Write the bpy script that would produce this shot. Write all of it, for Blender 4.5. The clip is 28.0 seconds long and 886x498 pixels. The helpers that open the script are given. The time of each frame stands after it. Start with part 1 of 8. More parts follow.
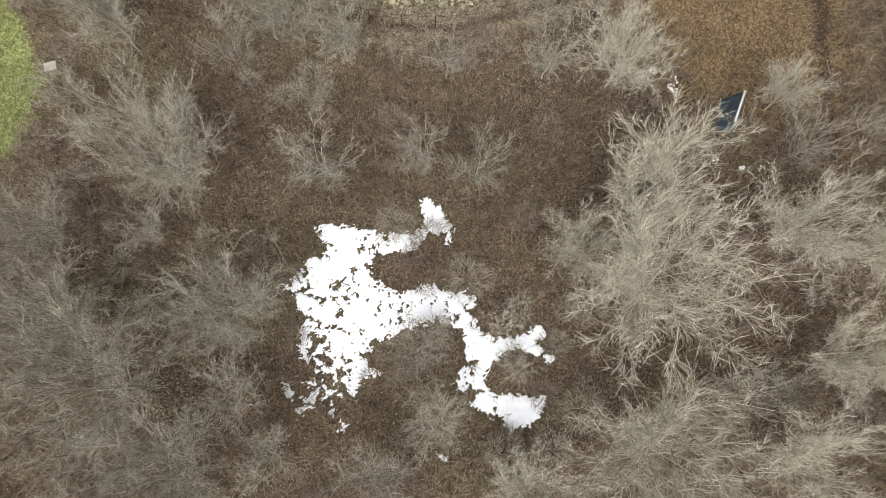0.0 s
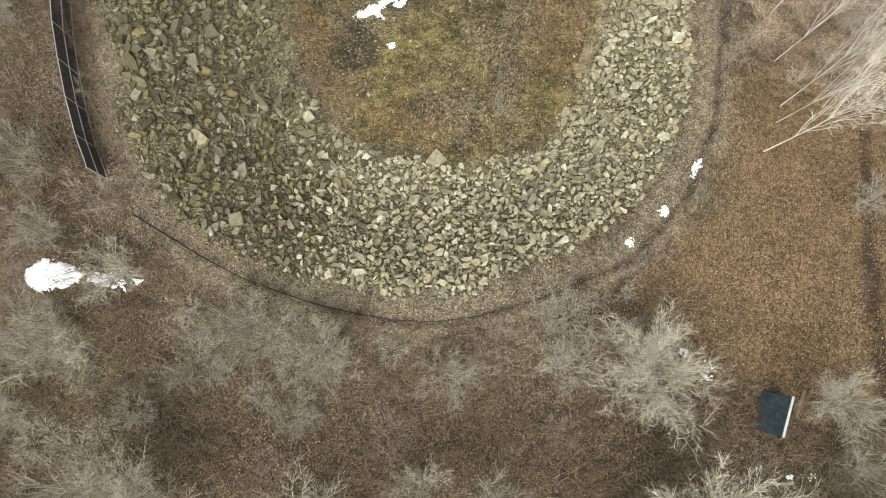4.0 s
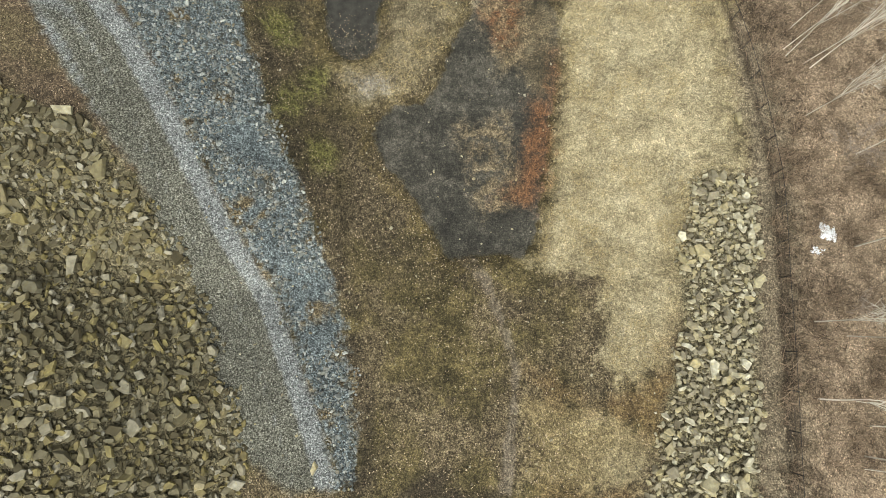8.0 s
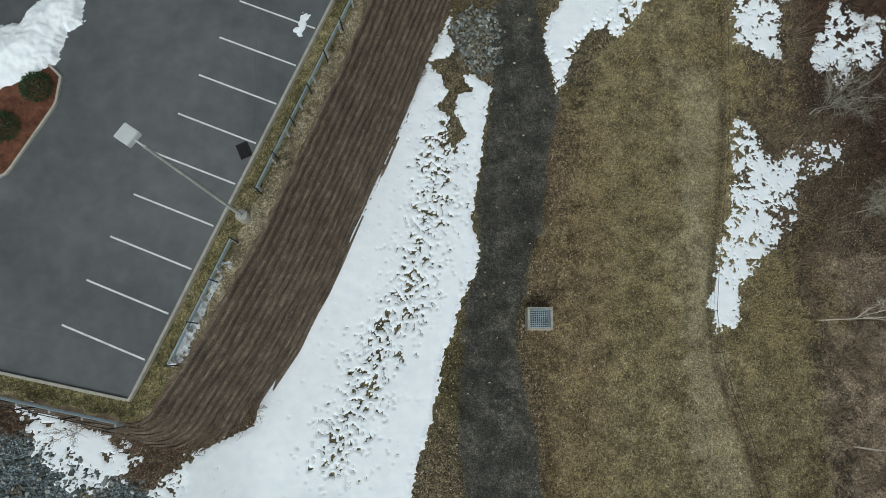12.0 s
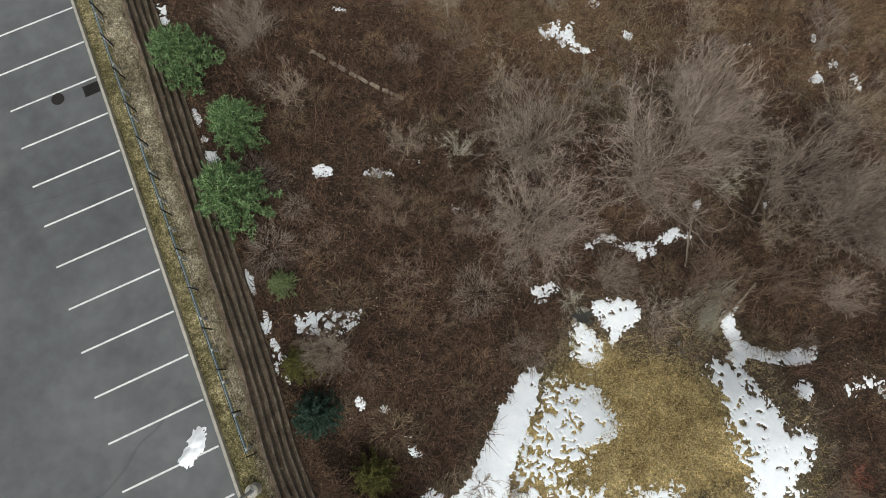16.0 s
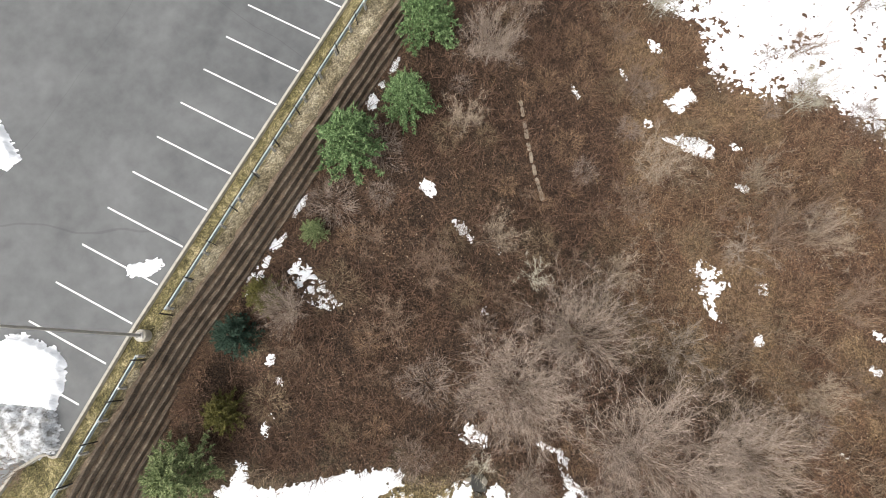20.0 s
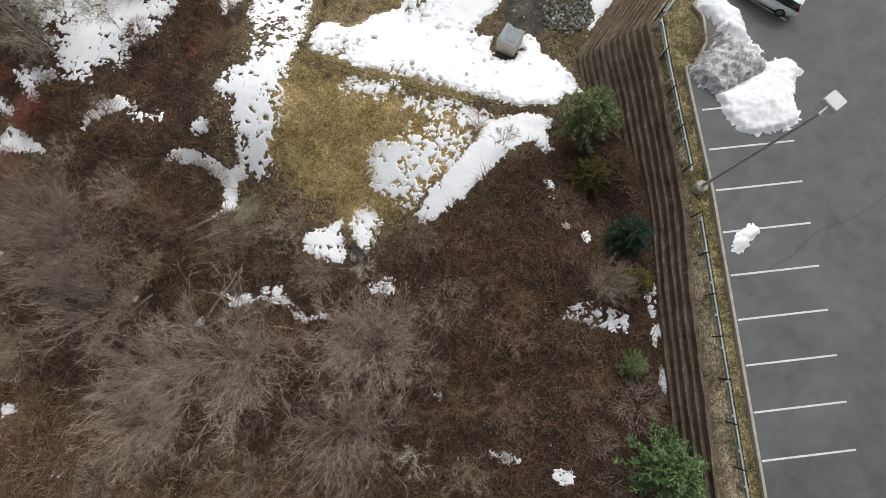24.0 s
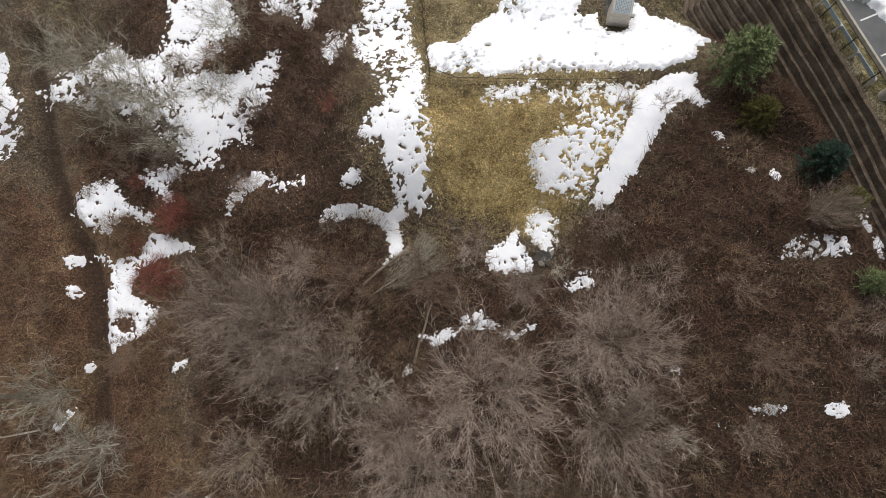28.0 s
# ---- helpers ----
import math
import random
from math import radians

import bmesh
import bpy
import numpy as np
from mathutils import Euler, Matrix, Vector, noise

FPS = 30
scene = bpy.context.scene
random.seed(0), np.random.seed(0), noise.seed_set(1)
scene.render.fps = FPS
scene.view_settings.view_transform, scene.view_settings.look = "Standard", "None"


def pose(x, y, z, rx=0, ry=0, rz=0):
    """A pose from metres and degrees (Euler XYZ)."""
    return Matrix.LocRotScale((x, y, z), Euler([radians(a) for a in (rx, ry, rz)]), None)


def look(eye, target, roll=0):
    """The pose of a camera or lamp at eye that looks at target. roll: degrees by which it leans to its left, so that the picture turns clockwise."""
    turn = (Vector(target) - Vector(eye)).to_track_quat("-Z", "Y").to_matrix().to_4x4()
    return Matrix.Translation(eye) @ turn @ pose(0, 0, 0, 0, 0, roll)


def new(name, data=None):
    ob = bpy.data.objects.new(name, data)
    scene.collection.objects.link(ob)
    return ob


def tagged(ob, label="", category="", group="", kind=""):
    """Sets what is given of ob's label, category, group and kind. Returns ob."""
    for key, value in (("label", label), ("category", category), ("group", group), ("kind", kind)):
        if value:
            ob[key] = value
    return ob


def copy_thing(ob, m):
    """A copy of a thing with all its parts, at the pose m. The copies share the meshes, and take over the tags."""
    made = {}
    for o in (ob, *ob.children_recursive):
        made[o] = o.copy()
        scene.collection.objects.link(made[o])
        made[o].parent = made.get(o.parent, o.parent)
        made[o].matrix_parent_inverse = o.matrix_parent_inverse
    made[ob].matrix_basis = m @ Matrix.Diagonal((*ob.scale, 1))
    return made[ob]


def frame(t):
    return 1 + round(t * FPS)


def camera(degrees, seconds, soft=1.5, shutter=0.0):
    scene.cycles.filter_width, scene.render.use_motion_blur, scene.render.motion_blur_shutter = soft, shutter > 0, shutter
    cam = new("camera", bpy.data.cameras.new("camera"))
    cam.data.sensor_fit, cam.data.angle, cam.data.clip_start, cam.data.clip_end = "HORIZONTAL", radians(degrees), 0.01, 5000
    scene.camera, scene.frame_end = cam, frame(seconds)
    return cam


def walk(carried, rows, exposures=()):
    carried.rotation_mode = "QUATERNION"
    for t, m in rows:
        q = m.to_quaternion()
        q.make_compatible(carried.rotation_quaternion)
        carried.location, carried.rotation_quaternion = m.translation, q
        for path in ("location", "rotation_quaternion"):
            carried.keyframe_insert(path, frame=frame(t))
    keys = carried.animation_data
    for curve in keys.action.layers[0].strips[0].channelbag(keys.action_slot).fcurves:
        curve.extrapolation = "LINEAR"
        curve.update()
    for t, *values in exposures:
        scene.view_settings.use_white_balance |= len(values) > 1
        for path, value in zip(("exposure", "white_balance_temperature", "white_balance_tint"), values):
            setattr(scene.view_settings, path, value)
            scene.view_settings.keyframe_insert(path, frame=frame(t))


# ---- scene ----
# The drone looks about eleven degrees ahead of straight down.
# Rows: seconds, x, y, z, tilt, lean, heading.
PATH = [
    (0.0, -0.00, 0.00, 39.85, 12.09, 0.14, 4.79),
    (0.5, -0.22, 0.93, 39.94, 11.80, 0.15, 4.69),
    (1.0, -0.68, 2.59, 40.03, 11.50, -0.01, 4.56),
    (1.5, -1.16, 5.11, 40.05, 11.16, -0.10, 4.42),
    (2.0, -1.50, 8.20, 39.94, 10.98, -0.07, 3.98),
    (2.5, -1.79, 11.74, 39.78, 10.99, -0.09, 3.29),
    (4.5, -2.10, 26.33, 38.50, 12.51, -0.20, 3.91),
    (5.0, -2.17, 31.31, 38.38, 12.19, 0.05, 3.41),
    (5.5, -2.52, 36.62, 38.34, 11.57, -0.11, 3.03),
    (6.0, -2.84, 41.99, 38.21, 11.14, -0.28, 2.71),
    (6.5, -2.99, 47.06, 37.93, 11.34, -0.15, 2.46),
    (7.0, -3.11, 52.22, 37.89, 11.68, 0.24, 2.04),
    (7.5, -3.59, 58.02, 38.01, 11.20, 0.08, 1.72),
    (8.0, -3.98, 63.67, 38.01, 11.00, 0.02, 1.40),
    (8.5, -4.06, 69.17, 37.90, 11.17, 0.11, 1.50),
    (9.0, -4.08, 74.74, 37.86, 11.42, 0.26, 1.41),
    (9.5, -4.13, 80.61, 37.85, 11.53, 0.44, 1.20),
    (10.0, -4.87, 86.96, 37.93, 10.99, -0.25, 1.01),
    (10.5, -5.15, 93.09, 37.64, 11.01, -0.16, 0.61),
    (11.0, -5.39, 99.18, 37.55, 11.13, 0.14, 0.15),
    (11.5, -5.55, 105.42, 37.59, 11.13, 0.20, -0.56),
    (12.0, -5.63, 111.66, 37.69, 11.18, -0.05, -1.29),
    (12.5, -5.51, 117.86, 37.82, 11.25, -0.34, -1.62),
    (14.5, -3.33, 141.67, 37.35, 12.06, -0.61, -5.93),
    (15.0, -2.23, 147.54, 37.35, 11.77, -0.18, -6.26),
    (15.5, -1.30, 153.21, 37.56, 11.73, -0.14, -7.12),
    (16.0, -0.54, 157.49, 37.93, 11.84, -0.10, -7.80),
    (16.5, -0.08, 160.83, 38.39, 11.47, -0.13, -8.39),
    (17.0, 0.15, 163.12, 38.83, 11.10, -0.10, -8.68),
    (17.5, 0.30, 164.11, 39.10, 11.05, 0.08, -8.37),
    (18.0, 0.31, 164.19, 39.14, 11.02, 0.12, -7.58),
    (18.5, 0.39, 163.92, 39.09, 11.08, 0.26, -6.73),
    (19.0, 0.66, 163.71, 39.03, 11.10, 0.44, -5.60),
    (19.5, 1.36, 163.46, 39.07, 11.33, 0.55, 9.23),
    (20.0, 2.10, 164.09, 39.24, 11.00, 0.25, 44.72),
    (20.5, 1.93, 165.18, 39.46, 10.07, 0.62, 81.59),
    (21.0, 2.21, 165.51, 39.07, 10.96, -0.04, 119.24),
    (21.5, 1.37, 165.76, 38.74, 10.34, -0.37, 162.99),
    (22.0, 1.06, 165.95, 38.96, 10.57, -0.48, 185.62),
    (22.5, 1.13, 165.97, 38.73, 11.01, -0.41, 189.24),
    (24.5, 3.85, 165.03, 39.17, 10.04, -0.56, 191.86),
    (25.0, 5.72, 165.05, 39.05, 9.98, -0.66, 192.19),
    (25.5, 7.90, 165.33, 38.85, 10.27, -0.82, 192.72),
    (26.0, 10.27, 165.64, 38.70, 10.46, -0.86, 193.35),
    (26.5, 12.80, 166.02, 38.73, 10.56, -0.83, 194.04),
    (27.0, 15.34, 166.36, 38.75, 10.71, -0.58, 192.47),
    (27.5, 17.08, 166.28, 38.63, 10.91, -0.11, 180.35),
    (28.0, 17.54, 165.99, 38.50, 11.05, 0.41, 174.89),
]

EXPOSURES = [(0, 0.36, 6500, 9), (2.5, 0.42, 6500, 9), (5, 0.62, 6680, 4), (8, 0.48, 6740, 3.5), (9.5, 0.12, 6650, 3.5), (10.5, -0.27, 6250, 2), (11.5, -0.58, 6000, 0), (12.5, -0.63, 5950, 0), (14.5, -0.6, 5980, 3), (15, -0.56, 6030, 4), (16, -0.14, 6400, 5), (17, 0.45, 6620, 9), (18, 0.82, 6650, 8),
             (19, 0.82, 6650, 8), (20, 0.8, 6600, 10), (21, 0.3, 6500, 10), (22, -0.15, 6500, 10), (25, -0.15, 6500, 11), (28, -0.1, 6500, 12)]
cam = camera(77.6, 28.0, soft=0.5)
walk(cam, [(t, pose(x, y, z, rx, ry, rz)) for t, x, y, z, rx, ry, rz in PATH], EXPOSURES)

# ---- overcast daylight ----
world = bpy.data.worlds.new("overcast_sky")
scene.world = world
world.use_nodes = True
wn = world.node_tree
sky = wn.nodes.new("ShaderNodeTexSky")
sky.sky_type, sky.sun_disc = "NISHITA", False
sky.sun_elevation, sky.sun_rotation = radians(50), radians(200)
sky.air_density, sky.dust_density = 1.0, 6.0
grey = wn.nodes.new("ShaderNodeHueSaturation")
grey.inputs["Saturation"].default_value = 0.25
wn.links.new(sky.outputs[0], grey.inputs["Color"])
wn.links.new(grey.outputs[0], wn.nodes["Background"].inputs["Color"])
wn.nodes["Background"].inputs["Strength"].default_value = 0.13
sun = new("sun", bpy.data.lights.new("sun", "SUN"))
sun.data.energy, sun.data.angle, sun.data.color = 1.2, radians(35), (1.0, 0.99, 0.97)
sun.matrix_world = look((0, 0, 0), (-math.sin(radians(200)) * 0.64 * -1, -math.cos(radians(200)) * 0.64, -0.77))


# ---- materials ----
class Mat:
    """A small builder of node materials in world space."""

    def __init__(self, name, rough=0.9, metal=0.0):
        self.m = bpy.data.materials.new(name)
        self.m.use_nodes = True
        self.t = self.m.node_tree
        self.b = self.t.nodes["Principled BSDF"]
        self.b.inputs["Roughness"].default_value = rough
        self.b.inputs["Metallic"].default_value = metal
        self.b.inputs["Specular IOR Level"].default_value = 0.3
        self.pos = self.node("ShaderNodeNewGeometry").outputs["Position"]

    def node(self, kind):
        return self.t.nodes.new(kind)

    def plug(self, value, socket):
        if isinstance(value, bpy.types.NodeSocket):
            self.t.links.new(value, socket)
        elif isinstance(value, tuple) and len(value) == 3 and socket.type == "RGBA":
            socket.default_value = (*value, 1)
        else:
            socket.default_value = value

    def noise(self, scale, detail=3.0, rough=0.55, vec=None, warp=0.0):
        n = self.node("ShaderNodeTexNoise")
        n.inputs["Scale"].default_value, n.inputs["Detail"].default_value = scale, detail
        n.inputs["Roughness"].default_value, n.inputs["Distortion"].default_value = rough, warp
        self.plug(self.pos if vec is None else vec, n.inputs["Vector"])
        return n.outputs["Fac"]

    def cells(self, scale, out="Color"):
        n = self.node("ShaderNodeTexVoronoi")
        n.inputs["Scale"].default_value = scale
        self.plug(self.pos, n.inputs["Vector"])
        return n.outputs[out]

    def math(self, op, a, b=0.0):
        n = self.node("ShaderNodeMath")
        n.operation = op
        self.plug(a, n.inputs[0]), self.plug(b, n.inputs[1])
        return n.outputs[0]

    def ramp(self, fac, stops):
        n = self.node("ShaderNodeValToRGB")
        r = n.color_ramp
        while len(r.elements) < len(stops):
            r.elements.new(0.5)
        for e, (p, c) in zip(r.elements, stops):
            e.position, e.color = p, (*c, 1)
        self.plug(fac, n.inputs[0])
        return n.outputs[0]

    def mix(self, fac, a, b, mode="MIX"):
        n = self.node("ShaderNodeMix")
        n.data_type, n.blend_type = "RGBA", mode
        self.plug(fac, n.inputs[0]), self.plug(a, n.inputs[6]), self.plug(b, n.inputs[7])
        return n.outputs[2]

    def band(self, value, lo, hi):
        n = self.node("ShaderNodeMapRange")
        n.interpolation_type = "SMOOTHSTEP"
        self.plug(value, n.inputs[0])
        n.inputs[1].default_value, n.inputs[2].default_value = lo, hi
        return n.outputs[0]

    def attr(self, name):
        n = self.node("ShaderNodeAttribute")
        n.attribute_name = name
        return n.outputs["Fac"]

    def random(self):
        """One number for each loose piece or object."""
        g, o = self.node("ShaderNodeNewGeometry"), self.node("ShaderNodeObjectInfo")
        return self.math("FRACT", self.math("ADD", g.outputs["Random Per Island"], o.outputs["Random"]))

    def done(self, color, rough=None, bump=None, strength=0.4, depth=0.03):
        self.plug(color, self.b.inputs["Base Color"])
        if rough is not None:
            self.plug(rough, self.b.inputs["Roughness"])
        if bump is not None:
            n = self.node("ShaderNodeBump")
            n.inputs["Strength"].default_value, n.inputs["Distance"].default_value = strength, depth
            self.plug(bump, n.inputs["Height"])
            self.t.links.new(n.outputs[0], self.b.inputs["Normal"])
        return self.m


def plain(name, color, rough=0.6, metal=0.0, vary=0.15, scale=3.0):
    """Paint, metal or concrete with light soiling at two scales."""
    m = Mat(name, rough, metal)
    n = m.math("ADD", m.math("MULTIPLY", m.noise(scale, 4), 0.6), m.math("MULTIPLY", m.noise(scale * 14, 3), 0.4))
    lo, hi = tuple(c * (1 - vary * 1.6) for c in color), tuple(min(1, c * (1 + vary)) for c in color)
    return m.done(m.ramp(n, [(0.3, lo), (0.7, hi)]), bump=n, strength=0.15, depth=0.01)


def bark(name, dark, light):
    m = Mat(name, 0.9)
    n = m.noise(9, 4)
    o = m.node("ShaderNodeObjectInfo").outputs["Random"]
    g = m.node("ShaderNodeNewGeometry").outputs["Random Per Island"]
    f = m.math("ADD", m.math("MULTIPLY", n, 0.3), m.math("ADD", m.math("MULTIPLY", o, 0.2), m.math("MULTIPLY", g, 0.5)))
    return m.done(m.ramp(f, [(0.2, dark), (0.8, light)]))


def ground_material():
    m = Mat("ground", 0.95)
    big, mid, fine = m.noise(0.09, 5, 0.6), m.noise(0.6, 5, 0.62), m.noise(2.6, 6, 0.78)
    grit = m.noise(9.5, 2, 0.7)
    leaf = m.cells(9.5)
    leafy = m.node("ShaderNodeSeparateColor")
    m.plug(leaf, leafy.inputs[0])
    crisp = lambda v, k: m.math("ADD", m.math("MULTIPLY", m.math("SUBTRACT", v, 0.5), k), 0.5)
    speck2 = crisp(m.math("ADD", m.math("MULTIPLY", fine, 0.5), m.math("MULTIPLY", grit, 0.5)), 3.0)
    blot = crisp(m.math("ADD", m.math("MULTIPLY", mid, 0.4), m.math("ADD", m.math("MULTIPLY", fine, 0.35), m.math("MULTIPLY", grit, 0.25))), 2.7)
    soft = crisp(m.math("ADD", m.math("MULTIPLY", mid, 0.5), m.math("MULTIPLY", fine, 0.5)), 1.6)
    speck = m.math("ADD", m.math("MULTIPLY", soft, 0.45), m.math("ADD", m.math("MULTIPLY", leafy.outputs[0], 0.35), m.math("MULTIPLY", crisp(grit, 2.5), 0.2)))
    edge = m.math("SUBTRACT", m.math("ADD", m.math("MULTIPLY", mid, 0.6), m.math("MULTIPLY", fine, 0.4)), 0.5)

    drift = m.math("SUBTRACT", m.noise(0.24, 4, 0.6), 0.5)

    def zone(name, ragged, soft, wander=0.0, grow=0.0):
        d = m.math("ADD", m.math("ADD", m.attr(name), grow), m.math("MULTIPLY", edge, ragged * 2.2))
        if wander:
            d = m.math("ADD", d, m.math("MULTIPLY", drift, wander))
        return m.band(d, -soft, soft)

    litter = m.ramp(speck, [(0.15, (0.035, 0.026, 0.018)), (0.5, (0.11, 0.082, 0.053)), (0.85, (0.28, 0.215, 0.14))])
    moss = m.ramp(speck2, [(0.3, (0.07, 0.055, 0.03)), (0.7, (0.17, 0.14, 0.08))])
    color = m.mix(m.band(big, 0.5, 0.62), litter, moss)
    pale = m.ramp(speck, [(0.2, (0.13, 0.092, 0.06)), (0.5, (0.39, 0.295, 0.205)), (0.8, (0.62, 0.49, 0.345))])
    color = m.mix(m.math("MULTIPLY", zone("eastwood", 8, 2.0, 8.0), 0.85), color, pale)
    sedge = m.ramp(speck2, [(0.25, (0.08, 0.048, 0.024)), (0.75, (0.3, 0.2, 0.1))])
    color = m.mix(m.math("MULTIPLY", zone("sedge", 8, 2.5, 18.0), 0.7), color, sedge)
    red = m.ramp(speck, [(0.2, (0.035, 0.016, 0.01)), (0.8, (0.18, 0.1, 0.057))])
    thatch = m.ramp(speck2, [(0.25, (0.085, 0.05, 0.025)), (0.75, (0.31, 0.215, 0.12))])
    red = m.mix(m.math("MULTIPLY", m.band(m.noise(0.13, 4, 0.6), 0.5, 0.6), 0.8), red, thatch)
    color = m.mix(m.math("MULTIPLY", zone("redwood", 8, 2.0, 16.0), 0.85), color, red)
    # Darker brown litter tone inside DIM_WOODS and DIM_EAST.
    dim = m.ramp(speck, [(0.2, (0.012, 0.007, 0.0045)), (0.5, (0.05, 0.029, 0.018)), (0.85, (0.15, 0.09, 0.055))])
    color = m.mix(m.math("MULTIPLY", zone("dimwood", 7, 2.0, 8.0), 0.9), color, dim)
    lawn = m.ramp(speck2, [(0.3, (0.13, 0.15, 0.045)), (0.7, (0.27, 0.29, 0.11))])
    color = m.mix(zone("lawn", 2.5, 0.7), color, lawn)
    floor_grass = m.ramp(blot, [(0.25, (0.035, 0.029, 0.014)), (0.5, (0.105, 0.087, 0.04)), (0.75, (0.21, 0.17, 0.078))])
    floor_brown = m.ramp(speck2, [(0.25, (0.045, 0.035, 0.02)), (0.5, (0.125, 0.1, 0.058)), (0.75, (0.25, 0.205, 0.125))])
    floor_mix = m.mix(m.band(m.noise(0.16, 4, 0.6), 0.44, 0.58), floor_grass, floor_brown)
    color = m.mix(zone("basin", 3, 0.8), color, floor_mix)
    stain = m.band(m.noise(0.3, 5, 0.62, warp=0.5), 0.53, 0.64)
    color = m.mix(m.math("MULTIPLY", m.math("MULTIPLY", stain, zone("basin", 3, 0.8)), 0.65), color, m.ramp(speck2, [(0.25, (0.03, 0.024, 0.016)), (0.75, (0.12, 0.095, 0.06))]))
    mossy = m.ramp(blot, [(0.25, (0.06, 0.05, 0.02)), (0.5, (0.165, 0.135, 0.052)), (0.75, (0.31, 0.255, 0.11))])
    color = m.mix(m.math("MULTIPLY", zone("mossy", 7, 1.4, 9.0), 0.65), color, mossy)
    meadow = m.math("ADD", m.attr("tan"), m.math("ADD", m.math("MULTIPLY", m.math("SUBTRACT", big, 0.5), 12.0), m.math("MULTIPLY", edge, 4.0)))
    tan = m.ramp(soft, [(0.15, (0.2, 0.165, 0.095)), (0.5, (0.39, 0.335, 0.21)), (0.85, (0.56, 0.5, 0.345))])
    dry = m.ramp(blot, [(0.2, (0.075, 0.058, 0.031)), (0.5, (0.2, 0.16, 0.082)), (0.8, (0.36, 0.295, 0.165))])
    color = m.mix(zone("dry", 3, 0.6), color, m.mix(m.band(meadow, -4.0, 3.5), dry, tan))
    color = m.mix(m.math("MULTIPLY", zone("strip", 2.5, 0.9), 0.6), color, tan)
    color = m.mix(m.math("MULTIPLY", zone("brown", 3.5, 1.4), 0.5), color, m.ramp(blot, [(0.2, (0.07, 0.042, 0.022)), (0.8, (0.28, 0.195, 0.105))]))
    north = m.ramp(blot, [(0.2, (0.17, 0.115, 0.04)), (0.5, (0.43, 0.31, 0.125)), (0.8, (0.66, 0.52, 0.25))])
    color = m.mix(m.math("MULTIPLY", zone("north_grass", 3, 1.0), 0.8), color, north)
    damp = m.ramp(speck2, [(0.25, (0.018, 0.015, 0.01)), (0.75, (0.085, 0.068, 0.044))])
    color = m.mix(m.math("MULTIPLY", zone("damp", 1.1, 0.55, 1.2, 0.35), 0.92), color, damp)
    color = m.mix(m.math("MULTIPLY", zone("dike", 3.5, 1.2, 6.0), 0.5), color, damp)
    color = m.mix(m.math("MULTIPLY", zone("rill", 0.7, 0.18, 0.3), 0.85), color, m.ramp(blot, [(0.25, (0.06, 0.05, 0.036)), (0.75, (0.26, 0.22, 0.165))]))
    rustgrass = m.ramp(speck2, [(0.25, (0.09, 0.055, 0.026)), (0.75, (0.26, 0.18, 0.085))])
    color = m.mix(m.math("MULTIPLY", zone("rustgrass", 4, 1.2, 8.0), 0.6), color, rustgrass)
    loam = m.ramp(blot, [(0.2, (0.075, 0.062, 0.036)), (0.5, (0.19, 0.16, 0.097)), (0.8, (0.35, 0.3, 0.2))])
    color = m.mix(m.math("MULTIPLY", zone("mound", 2.5, 0.9), 0.85), color, loam)
    lime = m.ramp(speck2, [(0.25, (0.1, 0.11, 0.02)), (0.75, (0.38, 0.4, 0.1))])
    color = m.mix(m.math("MULTIPLY", zone("lime", 2.6, 0.9), 0.36), color, lime)
    bank = m.ramp(speck2, [(0.25, (0.07, 0.06, 0.035)), (0.75, (0.27, 0.235, 0.145))])
    color = m.mix(zone("bank", 1.6, 0.35), color, bank)
    pale_grass = m.ramp(speck2, [(0.3, (0.14, 0.115, 0.078)), (0.7, (0.31, 0.26, 0.18))])
    color = m.mix(m.math("MULTIPLY", zone("berm", 3, 0.9), 0.8), color, pale_grass)
    mud = m.ramp(blot, [(0.25, (0.02, 0.019, 0.015)), (0.5, (0.055, 0.052, 0.041)), (0.8, (0.135, 0.125, 0.1))])
    fringe = m.math("MULTIPLY", zone("mud_rim", 2.0, 0.5, 2.0), m.band(m.noise(1.1, 4, 0.7), 0.3, 0.6))
    color = m.mix(m.math("MULTIPLY", fringe, 0.7), color, m.ramp(blot, [(0.25, (0.028, 0.022, 0.01)), (0.5, (0.085, 0.066, 0.028)), (0.8, (0.2, 0.155, 0.065))]))
    wet = zone("mud", 1.3, 0.22, 1.0)
    color = m.mix(wet, color, mud)
    olive = m.ramp(blot, [(0.25, (0.045, 0.036, 0.02)), (0.5, (0.105, 0.085, 0.05)), (0.8, (0.2, 0.165, 0.1))])
    color = m.mix(m.math("MULTIPLY", zone("olive", 1.6, 0.7, 1.5), 0.8), color, olive)
    rusty = m.ramp(speck2, [(0.3, (0.085, 0.038, 0.015)), (0.7, (0.24, 0.12, 0.055))])
    color = m.mix(m.math("MULTIPLY", m.math("MULTIPLY", zone("rusty", 3, 0.8), m.band(m.noise(0.7, 5, 0.7), 0.24, 0.44)), 0.9), color, rusty)
    algae = m.ramp(speck2, [(0.25, (0.07, 0.055, 0.03)), (0.5, (0.18, 0.14, 0.08)), (0.75, (0.34, 0.27, 0.17))])
    color = m.mix(m.math("MULTIPLY", m.math("MULTIPLY", zone("algae", 3, 0.9), m.band(m.noise(0.9, 5, 0.7), 0.4, 0.6)), 0.8), color, algae)
    silt = m.ramp(blot, [(0.35, (0.1, 0.1, 0.1)), (0.65, (0.33, 0.33, 0.33))])
    color = m.mix(m.math("MULTIPLY", zone("silt", 2.5, 0.5), 0.8), color, silt)
